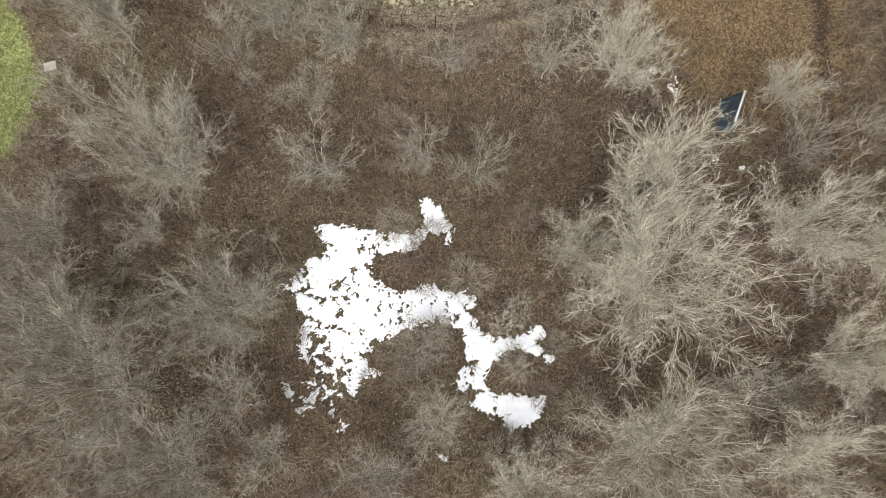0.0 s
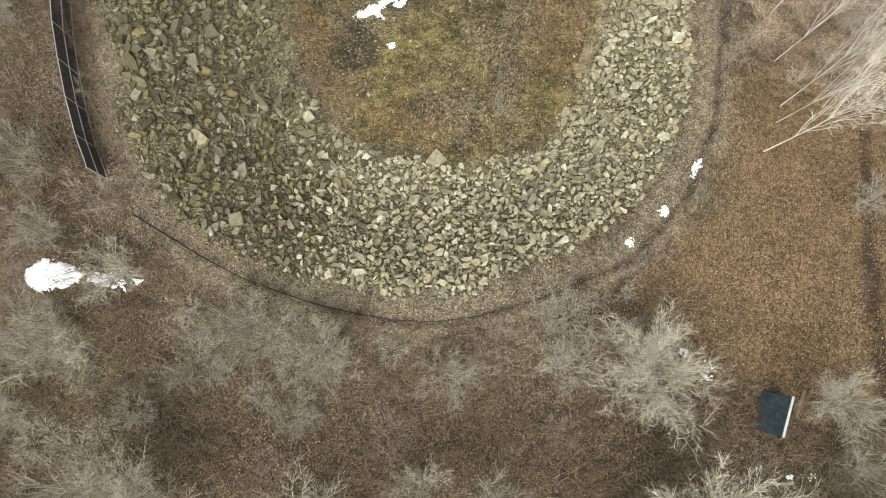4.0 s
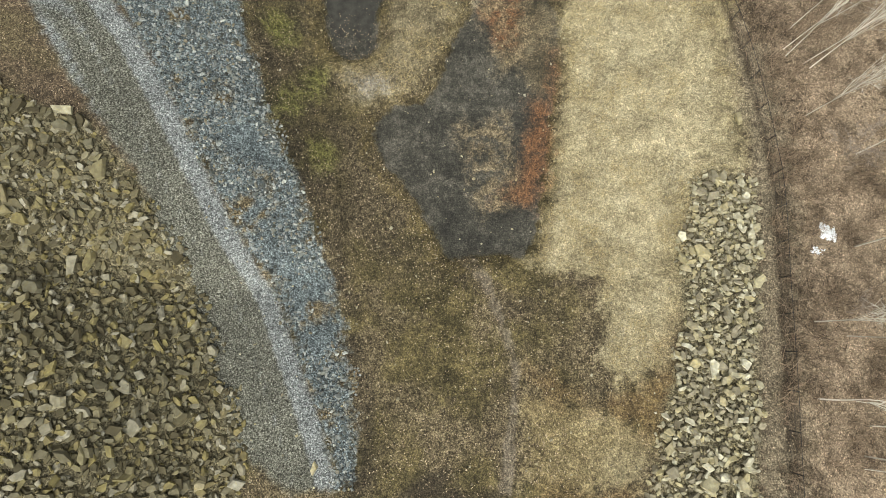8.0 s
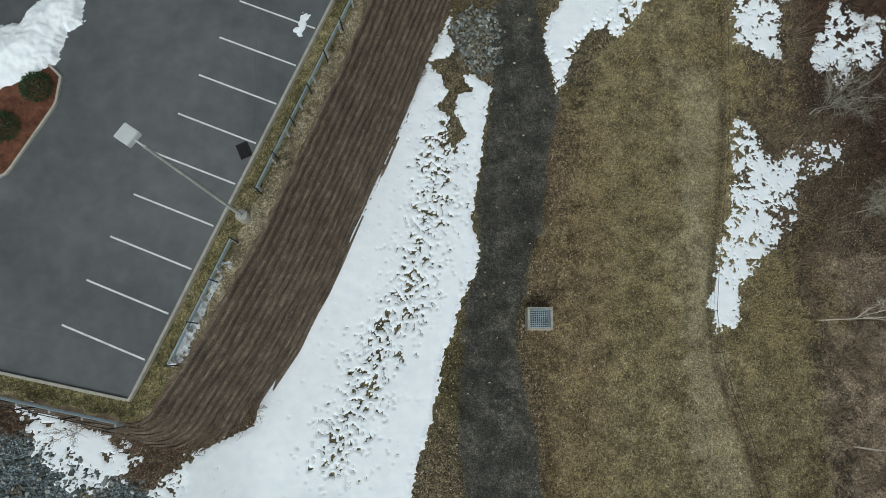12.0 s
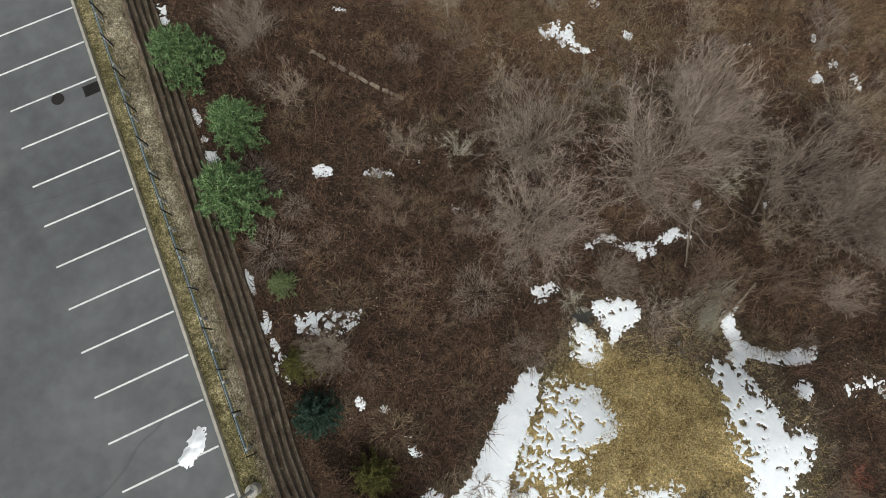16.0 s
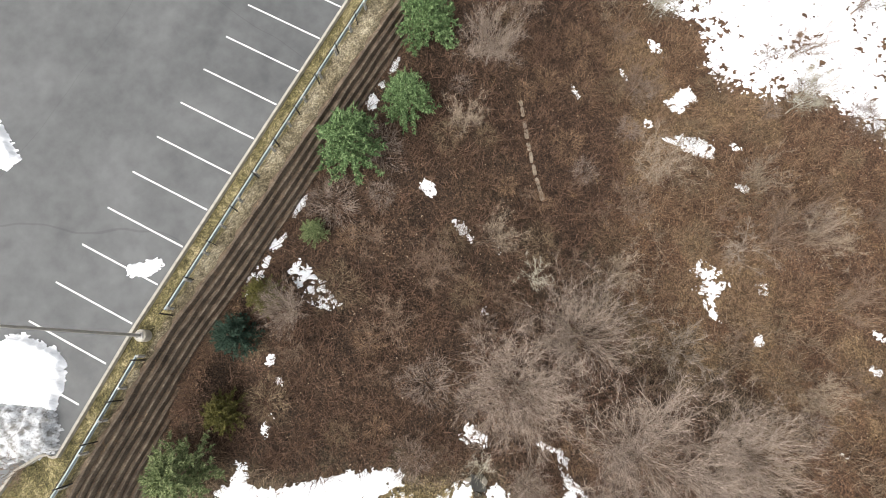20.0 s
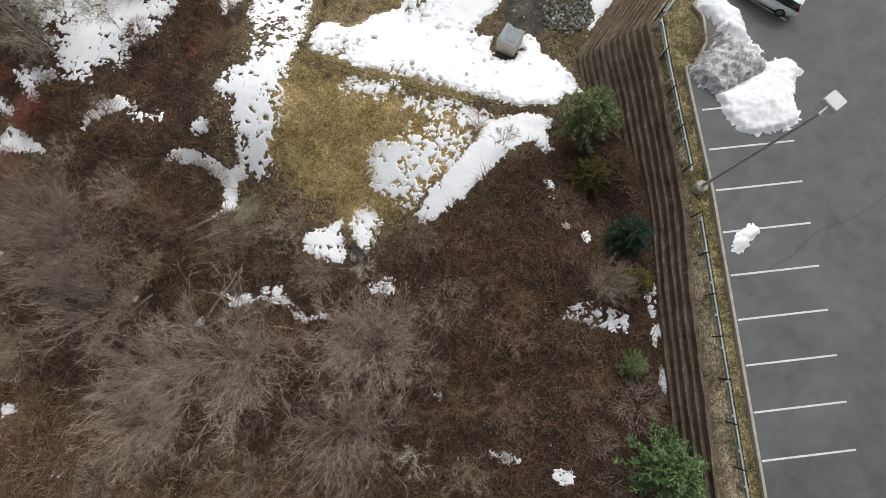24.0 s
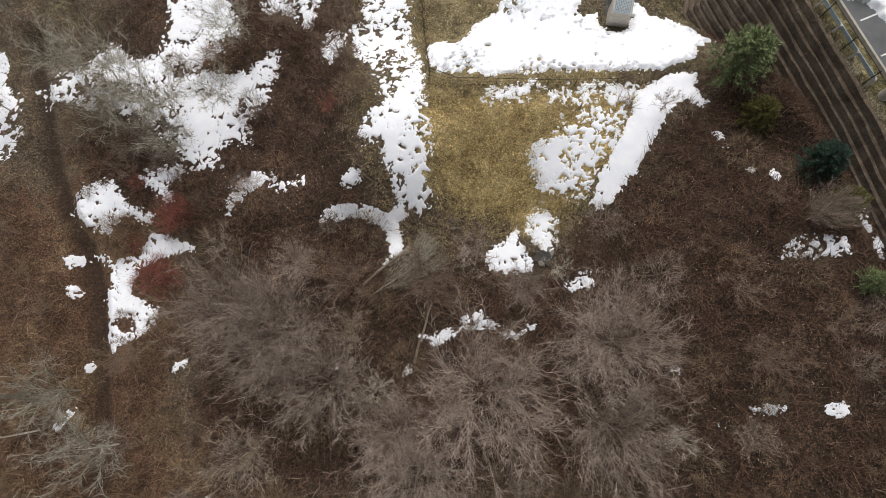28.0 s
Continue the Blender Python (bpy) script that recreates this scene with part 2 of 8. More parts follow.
    color = m.mix(m.math("MULTIPLY", zone("foam", 0.9, 0.2), 0.75), color, m.ramp(blot, [(0.25, (0.13, 0.1, 0.06)), (0.75, (0.5, 0.44, 0.31))]))
    color = m.mix(m.math("MULTIPLY", zone("crust", 2.0, 0.7), 0.55), color, m.ramp(blot, [(0.25, (0.16, 0.15, 0.135)), (0.75, (0.42, 0.4, 0.37))]))
    track = m.attr("track")
    stone_dust = m.ramp(grit, [(0.35, (0.08, 0.086, 0.086)), (0.5, (0.205, 0.22, 0.218)), (0.65, (0.38, 0.398, 0.396))])
    packed = m.ramp(grit, [(0.35, (0.045, 0.045, 0.034)), (0.5, (0.125, 0.125, 0.1)), (0.65, (0.26, 0.26, 0.22))])
    rut = m.band(m.math("ADD", track, m.math("MULTIPLY", edge, 0.8)), 0.3, 0.8)
    color = m.mix(zone("road", 1.4, 0.4), color, m.mix(rut, packed, stone_dust))
    crushed = m.ramp(m.math("ADD", m.math("MULTIPLY", grit, 0.6), m.math("MULTIPLY", fine, 0.4)),
                     [(0.38, (0.022, 0.027, 0.028)), (0.52, (0.125, 0.15, 0.157)), (0.64, (0.33, 0.38, 0.392))])
    color = m.mix(m.math("MULTIPLY", m.math("MULTIPLY", zone("toe", 1.6, 0.3, 1.0), m.band(m.noise(0.5, 4, 0.7), 0.36, 0.56)), 0.75), color, damp)
    color = m.mix(zone("crushed", 1.6, 0.3), color, m.mix(m.band(m.noise(0.45, 4), 0.55, 0.66), crushed, floor_brown))
    verge = m.ramp(blot, [(0.2, (0.06, 0.055, 0.022)), (0.5, (0.17, 0.145, 0.065)), (0.8, (0.36, 0.3, 0.17))])
    straw = m.ramp(blot, [(0.2, (0.1, 0.08, 0.045)), (0.5, (0.26, 0.215, 0.135)), (0.8, (0.48, 0.42, 0.3))])
    verge = m.mix(zone("verge_out", 0.4, 0.15), verge, straw)
    color = m.mix(zone("verge", 0.5, 0.15), color, verge)
    color = m.mix(m.math("MULTIPLY", zone("fenceline", 0.7, 0.25), 0.75), color, (0.035, 0.022, 0.014))
    color = m.mix(m.math("MULTIPLY", zone("ditch", 1.0, 0.4), 0.75), color, (0.035, 0.022, 0.014))
    clod = crisp(m.math("ADD", m.math("MULTIPLY", m.noise(4.2, 3, 0.75), 0.6), m.math("MULTIPLY", grit, 0.4)), 3.4)
    color = m.mix(1.0, color, m.math("ADD", 0.66, m.math("MULTIPLY", m.math("MAXIMUM", clod, 0.0), 0.68)), "MULTIPLY")
    broad = m.math("ADD", m.math("MULTIPLY", m.noise(0.33, 5, 0.62, warp=0.4), 0.65), m.math("MULTIPLY", m.noise(1.3, 4, 0.65), 0.35))
    color = m.mix(1.0, color, m.math("ADD", 0.14, m.math("MULTIPLY", broad, 1.72)), "MULTIPLY")
    flake = m.node("ShaderNodeSeparateColor")
    m.plug(m.cells(15.0), flake.inputs[0])
    crumb = m.math("ADD", m.math("MULTIPLY", flake.outputs[1], 0.6), m.math("MULTIPLY", crisp(m.noise(17.0, 2, 0.6), 2.2), 0.4))
    color = m.mix(1.0, color, m.math("ADD", 0.5, m.math("MULTIPLY", m.math("POWER", m.math("MAXIMUM", crumb, 0.0), 1.8), 1.45)), "MULTIPLY")
    rough = m.math("SUBTRACT", 0.95, m.math("MULTIPLY", wet, 0.5))
    return m.done(color, rough, speck2, 0.9, 0.08)


def stone_material(name, stops, scale=3.0, grouped=0.0):
    m = Mat(name, 0.9)
    n, s = m.noise(scale, 4), m.noise(scale * 8, 3)
    pick = m.random()
    if grouped:
        pick = m.math("ADD", m.math("MULTIPLY", pick, 1 - grouped), m.math("MULTIPLY", m.band(m.noise(0.22, 3, 0.6), 0.36, 0.64), grouped))
    base = m.ramp(pick, stops)
    worn = m.mix(m.band(n, 0.35, 0.7), m.mix(0.45, base, (0.085, 0.07, 0.04)), base)
    crust = m.math("MULTIPLY", m.band(m.noise(scale * 1.7, 5, 0.7), 0.52, 0.66), 0.45)
    worn = m.mix(crust, worn, m.mix(1.0, worn, (1.2, 1.08, 0.62), "MULTIPLY"))
    return m.done(m.mix(m.math("MULTIPLY", s, 0.4), worn, m.mix(1.0, worn, worn, "MULTIPLY")), bump=s, strength=0.4, depth=0.03)


def snow_material():
    m = Mat("snow", 0.7)
    n = m.math("ADD", m.math("MULTIPLY", m.noise(1.3, 4), 0.6), m.math("MULTIPLY", m.noise(14, 3), 0.4))
    specks = m.band(m.noise(5.5, 4, 0.7), 0.62, 0.72)
    dirt = m.band(m.noise(0.35, 3), 0.5, 0.7)
    c = m.ramp(n, [(0.3, (0.83, 0.86, 0.9)), (0.6, (0.93, 0.94, 0.95))])
    return m.done(m.mix(m.math("MULTIPLY", m.math("MULTIPLY", specks, dirt), 0.75), c, (0.12, 0.09, 0.06)), bump=n, strength=0.35, depth=0.05)


def old_snow_material():
    m = Mat("dirty_snow", 0.8)
    n = m.noise(2.2, 5, 0.65)
    grit = m.noise(11, 4, 0.7)
    c = m.ramp(n, [(0.36, (0.24, 0.23, 0.21)), (0.5, (0.55, 0.56, 0.57)), (0.66, (0.8, 0.82, 0.84))])
    return m.done(m.mix(m.band(grit, 0.55, 0.68), c, (0.15, 0.135, 0.12)), bump=n, strength=0.9, depth=0.15)


def asphalt_material():
    m = Mat("asphalt", 0.8)
    big, mid, grit = m.noise(0.12, 4, 0.6, warp=0.6), m.noise(0.9, 4), m.noise(40, 2)
    c = m.ramp(m.math("ADD", m.math("MULTIPLY", big, 0.6), m.math("MULTIPLY", mid, 0.4)),
               [(0.36, (0.07, 0.073, 0.074)), (0.5, (0.105, 0.109, 0.11)), (0.66, (0.145, 0.149, 0.15))])
    crack = m.node("ShaderNodeTexVoronoi")
    crack.feature = "DISTANCE_TO_EDGE"
    crack.inputs["Scale"].default_value = 0.05
    n = m.node("ShaderNodeVectorMath")
    n.operation = "ADD"
    w = m.node("ShaderNodeTexNoise")
    w.inputs["Scale"].default_value = 0.15
    m.plug(m.pos, w.inputs["Vector"])
    m.plug(m.pos, n.inputs[0]), m.plug(w.outputs["Color"], n.inputs[1])
    m.plug(n.outputs[0], crack.inputs["Vector"])
    seam = m.band(crack.outputs["Distance"], 0.0012, 0.0004)
    c = m.mix(m.math("MULTIPLY", m.math("MULTIPLY", grit, 0.5), 1.0), c, m.mix(0.5, c, (0.16, 0.16, 0.16)))
    c = m.mix(m.math("MULTIPLY", seam, 0.2), c, (0.025, 0.025, 0.025))
    return m.done(c, m.ramp(big, [(0.4, (0.42, 0.42, 0.42)), (0.58, (0.8, 0.8, 0.8))]), grit, 0.2, 0.01)


def needle_material():
    m = Mat("pine_needles", 0.7)
    return m.done(m.ramp(m.random(), [(0.0, (0.035, 0.066, 0.024)), (0.5, (0.1, 0.17, 0.062)), (1.0, (0.24, 0.34, 0.15))]))


GROUND = ground_material()
RIP_STONE = stone_material("riprap_stone", [(0.0, (0.19, 0.165, 0.115)), (0.2, (0.34, 0.31, 0.23)), (0.4, (0.43, 0.39, 0.28)), (0.58, (0.51, 0.45, 0.27)), (0.75, (0.52, 0.485, 0.345)), (0.92, (0.61, 0.58, 0.445)), (1.0, (0.72, 0.695, 0.57))])
RIP_DULL = stone_material("lichened_stone", [(0.0, (0.08, 0.068, 0.04)), (0.2, (0.16, 0.14, 0.082)), (0.38, (0.21, 0.195, 0.135)), (0.52, (0.25, 0.21, 0.11)), (0.64, (0.31, 0.265, 0.115)), (0.76, (0.26, 0.235, 0.15)), (0.9, (0.33, 0.305, 0.22)), (1.0, (0.47, 0.445, 0.36))])
BLUE_STONE = stone_material("crushed_stone", [(0.0, (0.05, 0.058, 0.06)), (0.26, (0.155, 0.178, 0.18)), (0.42, (0.25, 0.28, 0.28)), (0.52, (0.3, 0.27, 0.2)), (0.62, (0.29, 0.315, 0.315)), (0.88, (0.43, 0.465, 0.465)), (1.0, (0.64, 0.66, 0.63))], 6)
SNOW, OLD_SNOW, ASPHALT, NEEDLES = snow_material(), old_snow_material(), asphalt_material(), needle_material()
BARK_GREY = bark("grey_bark", (0.18, 0.165, 0.13), (0.56, 0.525, 0.43))
BARK_PALE = bark("pale_bark", (0.26, 0.235, 0.175), (0.62, 0.58, 0.475))
BARK_BROWN = bark("brown_bark", (0.08, 0.055, 0.04), (0.28, 0.2, 0.14))
BARK_MAUVE = bark("mauve_bark", (0.14, 0.11, 0.086), (0.45, 0.37, 0.295))
TWIG_BROWN = bark("brown_twigs", (0.058, 0.043, 0.031), (0.45, 0.355, 0.265))
TWIG_MAUVE = bark("mauve_twigs", (0.075, 0.056, 0.045), (0.52, 0.415, 0.335))
BARK_TAN = bark("tan_bark", (0.13, 0.098, 0.068), (0.46, 0.37, 0.27))
BIRCH = bark("birch_bark", (0.4, 0.36, 0.29), (0.85, 0.8, 0.7))
BRUSH = bark("brush_stems", (0.025, 0.017, 0.012), (0.38, 0.285, 0.195))
TWIG_GREY = bark("grey_twigs", (0.075, 0.068, 0.049), (0.47, 0.43, 0.335))
TWIG_PALE = bark("pale_twigs", (0.15, 0.135, 0.093), (0.69, 0.64, 0.51))
BARK_RED = bark("red_stems", (0.09, 0.028, 0.02), (0.36, 0.13, 0.09))
# Darker stem tone than BRUSH, for the northern thicket and the terraces.
DARK_BRUSH = bark("dark_brush_stems", (0.013, 0.008, 0.006), (0.2, 0.122, 0.08))
RUST_BRUSH = bark("rusty_brush_stems", (0.031, 0.018, 0.011), (0.37, 0.245, 0.15))
THATCH = bark("thatch_stems", (0.04, 0.027, 0.015), (0.33, 0.245, 0.155))
ASH_BRUSH = bark("ashen_stems", (0.05, 0.037, 0.03), (0.33, 0.26, 0.21))
LEAF = bark("dry_leaf", (0.07, 0.045, 0.025), (0.62, 0.5, 0.35))
TUFT = bark("grass_tuft", (0.19, 0.14, 0.055), (0.62, 0.5, 0.26))
STRAW = bark("dead_grass", (0.1, 0.06, 0.028), (0.36, 0.25, 0.13))
WHITE_PAINT = plain("line_paint", (0.72, 0.72, 0.7), 0.7, vary=0.2, scale=2)
CONCRETE = plain("concrete", (0.42, 0.39, 0.33), 0.9, vary=0.2)
GALV = plain("galvanized_steel", (0.42, 0.5, 0.53), 0.5, 0.3, 0.15)
BLACK = plain("black_metal", (0.02, 0.02, 0.022), 0.5, 0.3)

# ---- plan: outlines in metres ----
CURB = [(-60, 113.5), (-36, 112.6), (-31, 111.6), (-23.1, 109.8), (-22.15, 111.9), (-10.85, 137.5), (-8.95, 141.5), (-9.75, 144.2), (-11, 148), (-12.4, 152.2), (-21.2, 183.3), (-30, 214), (-33, 226)]
LOT = CURB + [(-120, 226), (-120, 113.5)]
LOT_EDGE = CURB[:6] + [(-9.75, 139.8), (-10.5, 140.4), (-10.9, 142.2), (-10.45, 144), (-9.75, 144.25)] + CURB[8:]
PAVED = LOT_EDGE + LOT[-2:]
RIM = [(-29.5, 56.2), (-27.8, 47.3), (-25.2, 39.3), (-22.5, 32.6), (-18.3, 29), (-11.1, 26.4), (-3.4, 25.7), (3.1, 27.6), (9.5, 30.7), (13.3, 35.5), (15.6, 41.7), (16.6, 50), (17.4, 59), (18.6, 70), (19, 80), (17.4, 91), (15.6, 98), (13.6, 110), (15.9, 127), (18, 146), (-6, 147), (-40, 115), (-48, 95), (-38, 75)]
RIPRAP = [(-37, 81), (-33, 66), (-29.9, 56.4), (-27, 45.4), (-24.1, 36.3), (-19.8, 30.7), (-13.9, 27.9), (-3.4, 26.3), (2.1, 28.5), (8.8, 32.4), (13, 37), (14.7, 43.7), (15.9, 54.5), (18.1, 69.2), (18.3, 76.6), (14.3, 77), (13.1, 71.1), (12.6, 65.6), (11, 60.7), (10, 55), (9, 49), (6.9, 42.9), (4.5, 38.9), (1.3, 38.3), (-2.3, 36.9), (-6.8, 37.8), (-11.9, 39.6), (-14.9, 44.2), (-17, 52), (-17.3, 58.9), (-20.5, 65.8), (-21.7, 70.7), (-25.2, 75.4), (-27.8, 78.3)]
ROAD = [(-48, 100), (-33.3, 87.6), (-29.7, 81.6), (-25, 75.7), (-22.2, 69.5), (-21.6, 66.8), (-19.3, 61.5), (-17.4, 57.2), (-14, 54.5), (-10.9, 54.9), (-10.7, 55.5), (-12.4, 60.1), (-15.6, 67), (-18, 71.3), (-22.2, 79.1), (-26.3, 85.9), (-28.8, 89.1), (-32.4, 90.3), (-45, 103)]
CRUSHED = [(-10.9, 54.9), (-9.5, 55.6), (-10.2, 61.7), (-11.7, 67.8), (-13.4, 72.3), (-15.7, 78.3), (-17.5, 81), (-18.6, 84.9), (-19.8, 88.1), (-20.8, 91.4), (-22, 94.9), (-22.7, 99), (-22.7, 103.4), (-33.5, 110.4), (-44, 111), (-50, 104), (-45, 97), (-32.4, 90.3), (-28.8, 89.1), (-26.3, 85.9), (-22.2, 79.1), (-18, 71.3), (-15.6, 67), (-12.4, 60.1), (-10.7, 55.5)]
BASIN = [(-17, 52), (-14.9, 44.2), (-11.9, 39.6), (-6.8, 37.8), (-2.3, 36.9), (4.5, 38.9), (9, 49), (11, 60.7), (13.1, 71.1), (14.3, 77), (18.5, 78), (17, 91), (15, 98), (13.3, 110), (15.5, 127), (17, 147), (-3, 147), (-8, 128), (-17, 108), (-22, 98), (-24, 84), (-20, 66)]
MOSSY_SPOTS = [[(-10.8, 40.2), (-7.1, 41.2), (-6.2, 39.6), (-8.5, 38.2), (-10.2, 38.9)], [(-2.1, 40.3), (1.2, 41.7), (1.6, 40.1), (-0.7, 37.8), (-1.6, 38.6)], [(3.2, 42.7), (5.7, 45.5), (6.5, 43.3), (4.1, 40.2), (2.8, 41)]]
DARK_MOSS = [(-12.5, 47.2), (-10.8, 48.3), (-9.3, 47.3), (-9.2, 45.5), (-10.5, 44.9), (-12.2, 45.4)]
DARK_HOLLOW = [(2.8, 54), (4.7, 53.8), (6.6, 53.3), (7.6, 52.1), (6.6, 51.3), (4.7, 51.7), (3.3, 52.7)]
GULLY = [(-10.7, 52.1), (-8.7, 53.4), (-6.7, 54.1), (-5.1, 55.5), (-3.7, 56), (-4.3, 54.9), (-2.6, 54.5), (0.2, 54.8), (0.2, 54.4), (-3, 54.1), (-5, 54), (-7, 52.8), (-9, 52), (-10.6, 51.3)]
MOSSY = [(-9, 45.9), (-6, 49), (-1.7, 49.1), (0.1, 46.5), (-1, 43.8), (-4.3, 42.7), (-6.9, 43.8)]
TAN = [(4.8, 92), (4.9, 88), (5.1, 85.9), (4.5, 82.5), (4.1, 79.7), (3.6, 76.5), (3.1, 73.4), (2.3, 70.4), (4.8, 70), (7.2, 69.2), (7.5, 66.7), (6.9, 63.6), (7.8, 61.6), (9.7, 61.7), (11.7, 63.9), (12.9, 66.8), (13.7, 72.1), (14.2, 76.7), (18, 77), (18.3, 80.5), (18.2, 84.6), (17.3, 89.3), (14, 97), (8, 97)]
DRY = [(3, 100), (8, 96), (16.5, 90), (18, 90.5), (19.9, 100), (20.6, 112), (19.5, 118), (16.8, 122), (18.5, 133), (19, 150), (17.5, 154), (14.6, 156), (10, 157.5), (7, 156), (4.5, 150), (4, 146), (11, 140), (6, 133), (3.5, 120), (1.5, 108)]
POND = [(-9.6, 81.5), (-8.6, 82.6), (-6, 83.2), (-5, 84.4), (-4.3, 87), (-3.4, 89.4), (-2.1, 91.2), (-1.9, 93.2), (-0.8, 94), (1.9, 94.1), (3.6, 93.7), (4.2, 91.6), (4.5, 88.5), (4.2, 84.6), (3.8, 81.4), (3.4, 78.5), (3.1, 75.6), (2.8, 72.9), (2, 71.3), (-1.6, 71.1), (-3.7, 70.8), (-4.8, 72.3), (-5.8, 74.2), (-7.1, 76.2), (-8.2, 77.4), (-9.2, 78.8), (-9.7, 80.2)]
ALGAE = [(-1.9, 93.3), (0.3, 93.7), (2.4, 93.3), (3.8, 90.7), (3.8, 87.7), (2.3, 86.6), (0.3, 85.8), (-0.6, 88.4), (-1.9, 91.1)]
ALGAE_SOUTH = [(-3.5, 81.5), (0.5, 82), (1.5, 78), (1.2, 74.5), (-1, 74), (-2.5, 77)]
MOUND = [(-8.5, 94.4), (-4.5, 96), (-2.9, 93.7), (-2.6, 91.4), (-3.7, 88.6), (-4.8, 86.6), (-5.9, 84.6), (-7.2, 83.5), (-8.8, 82.8), (-11.3, 83.2), (-12.9, 84.4), (-13, 86.2), (-11.5, 86.6), (-9.8, 87.4), (-9.3, 88.8), (-9.2, 91.9)]
GRASS_STRIP = [(13.3, 133.2), (16.7, 133.1), (15.0, 123.5), (13.7, 114.7), (14.5, 104.9), (15.3, 96.4), (12.8, 96.3), (11.3, 105.0), (11.6, 114.7), (12.4, 123.5)]
GRASS_BROWN = [(3.3, 131.6), (6.7, 128.3), (6.9, 119.1), (5.3, 106.6), (5.5, 96.1), (0.9, 96.1), (0.2, 106.7), (1.0, 119.2)]
NORTH_GRASS = [(4, 148), (17.5, 147), (18.5, 151), (16, 155), (10, 157.5), (6, 155), (1, 149)]
POND_SMALL = [(-14.3, 93.4), (-11.7, 93.2), (-9.2, 93.3), (-10, 91.2), (-10, 88.5), (-10.5, 87.1), (-12.4, 86.8), (-13.6, 87.8), (-14.2, 89.6), (-14.4, 92.1)]
CREEK_WEST = [(-1.3, 138), (-1.2, 132.1), (-2.2, 126.5), (-2.8, 122.4), (-2.5, 119.2), (-3.7, 115.7), (-4.3, 112.2), (-4.6, 107.9), (-4.5, 104.1), (-4, 101), (-4.2, 97.5)]
CREEK = CREEK_WEST + [(-1.5, 94.4), (2.1, 94.9), (2, 97.5), (1.1, 99.7), (0.7, 102.9), (1, 105.6), (0.1, 108.9), (-0.6, 112.3), (0.1, 115.3), (0.3, 116), (1.1, 119), (2.3, 122), (2.6, 126), (3.6, 130.3), (3.1, 133.5), (2.4, 140.3), (0.4, 140.5)]
CHANNEL = [(-15, 95.8), (-12.7, 96.5), (-11.2, 96.3), (-8.9, 96.2), (-7.6, 96.8), (-5.5, 97.8), (-4.2, 97.2), (-4.6, 96.5), (-7.5, 95.4), (-10.1, 94.8), (-12.6, 94.1), (-14.6, 94.3)]
RUST = [(2.5, 83.5), (4, 83.5), (4.3, 86), (4.3, 88), (3.8, 88), (3.9, 80.5), (3.2, 76.4), (2.4, 75), (-0.2, 75), (0.4, 76), (1.4, 76.8), (1.6, 79.6), (2.3, 81.7)]
RUST_TOP = [(-1.6, 91.8), (0, 93), (1.5, 92.4), (1.6, 90), (0.8, 88), (-0.4, 88.6)]
PALE_PATCH = [(18, 99.6), (20.3, 99.8), (20.4, 94.6), (19.5, 92.9), (16.9, 93.6), (17.2, 97)]
FOAM = [(-3.1, 96.7), (-2.6, 95.6), (-2, 94.7), (-1.2, 94), (-1.4, 93.6), (-2.1, 92.8), (-2.4, 91.6), (-2.1, 91.5), (-1.7, 92.6), (-0.8, 93.5), (0.3, 93.9), (-0.7, 94.5), (-1.8, 95.1), (-2.4, 96.1)]
GREY_CRUST = [(-11.9, 84.9), (-9.6, 85.3), (-8.4, 84.7), (-9.2, 83.7), (-11.2, 83.5)]
OLIVE_FLAT = [(0.6, 91.4), (1.6, 93.9), (3.5, 93.6), (4.2, 91.6), (4.4, 88), (4.2, 84.6), (3, 84.2), (1.8, 86.4), (0.2, 86.6)]
SILT = [(-2.7, 95.5), (-1.2, 97.9), (0.1, 99), (1.3, 98.2), (2.1, 94.9), (0, 94.7), (-2.1, 94.6)]
SEDGE = [(12, 29), (18, 22), (30, 20), (31, 44), (22, 48), (17, 44), (15, 36)]
RED_WOODS = [(-14, 194), (-9, 176), (4, 178), (9, 172), (20, 178), (36, 168), (48, 172), (48, 205), (-12, 210)]
RED_WOODS_EAST = [(37, 146), (44, 146), (47, 152), (58, 146), (58, 182), (36, 186), (37, 168)]
EAST_WOODS = [(19.5, 47), (30, 43), (41, 49), (47, 60), (44, 72), (52, 84), (46, 97), (50, 110), (38, 119), (22, 118), (20.5, 96), (21, 78)]
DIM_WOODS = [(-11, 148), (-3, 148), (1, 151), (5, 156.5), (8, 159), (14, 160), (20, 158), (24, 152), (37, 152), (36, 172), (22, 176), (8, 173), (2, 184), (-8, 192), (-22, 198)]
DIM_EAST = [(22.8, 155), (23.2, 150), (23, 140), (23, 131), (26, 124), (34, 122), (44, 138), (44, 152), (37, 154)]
DIKE = [(-19.1, 92), (-15, 93), (-14.2, 86), (-11.4, 81.4), (-6, 74), (-4, 70), (-8, 68), (-12, 74), (-14.8, 79.2), (-17.8, 86)]
TRICKLE = [(-3.4, 71), (-1.4, 69), (0.2, 65), (0.8, 62.8), (0.4, 58.9), (-0.1, 55.8), (0, 54.6), (0.8, 54.7), (1, 58.8), (1.3, 62.8), (0.7, 65.4), (-0.7, 69.4), (-2, 71.3)]
RILL = [(1.1, 46.8), (0.6, 44.6), (0.8, 41.9), (1.2, 40.7), (1.6, 40.9), (1.2, 43.5), (1.4, 46.2)]
HUMP = [(1.5, 61), (4.3, 60.9), (7.7, 59.8), (10.4, 58.6), (10.6, 57.8), (9.1, 56), (5.7, 55.2), (1.6, 56.1)]
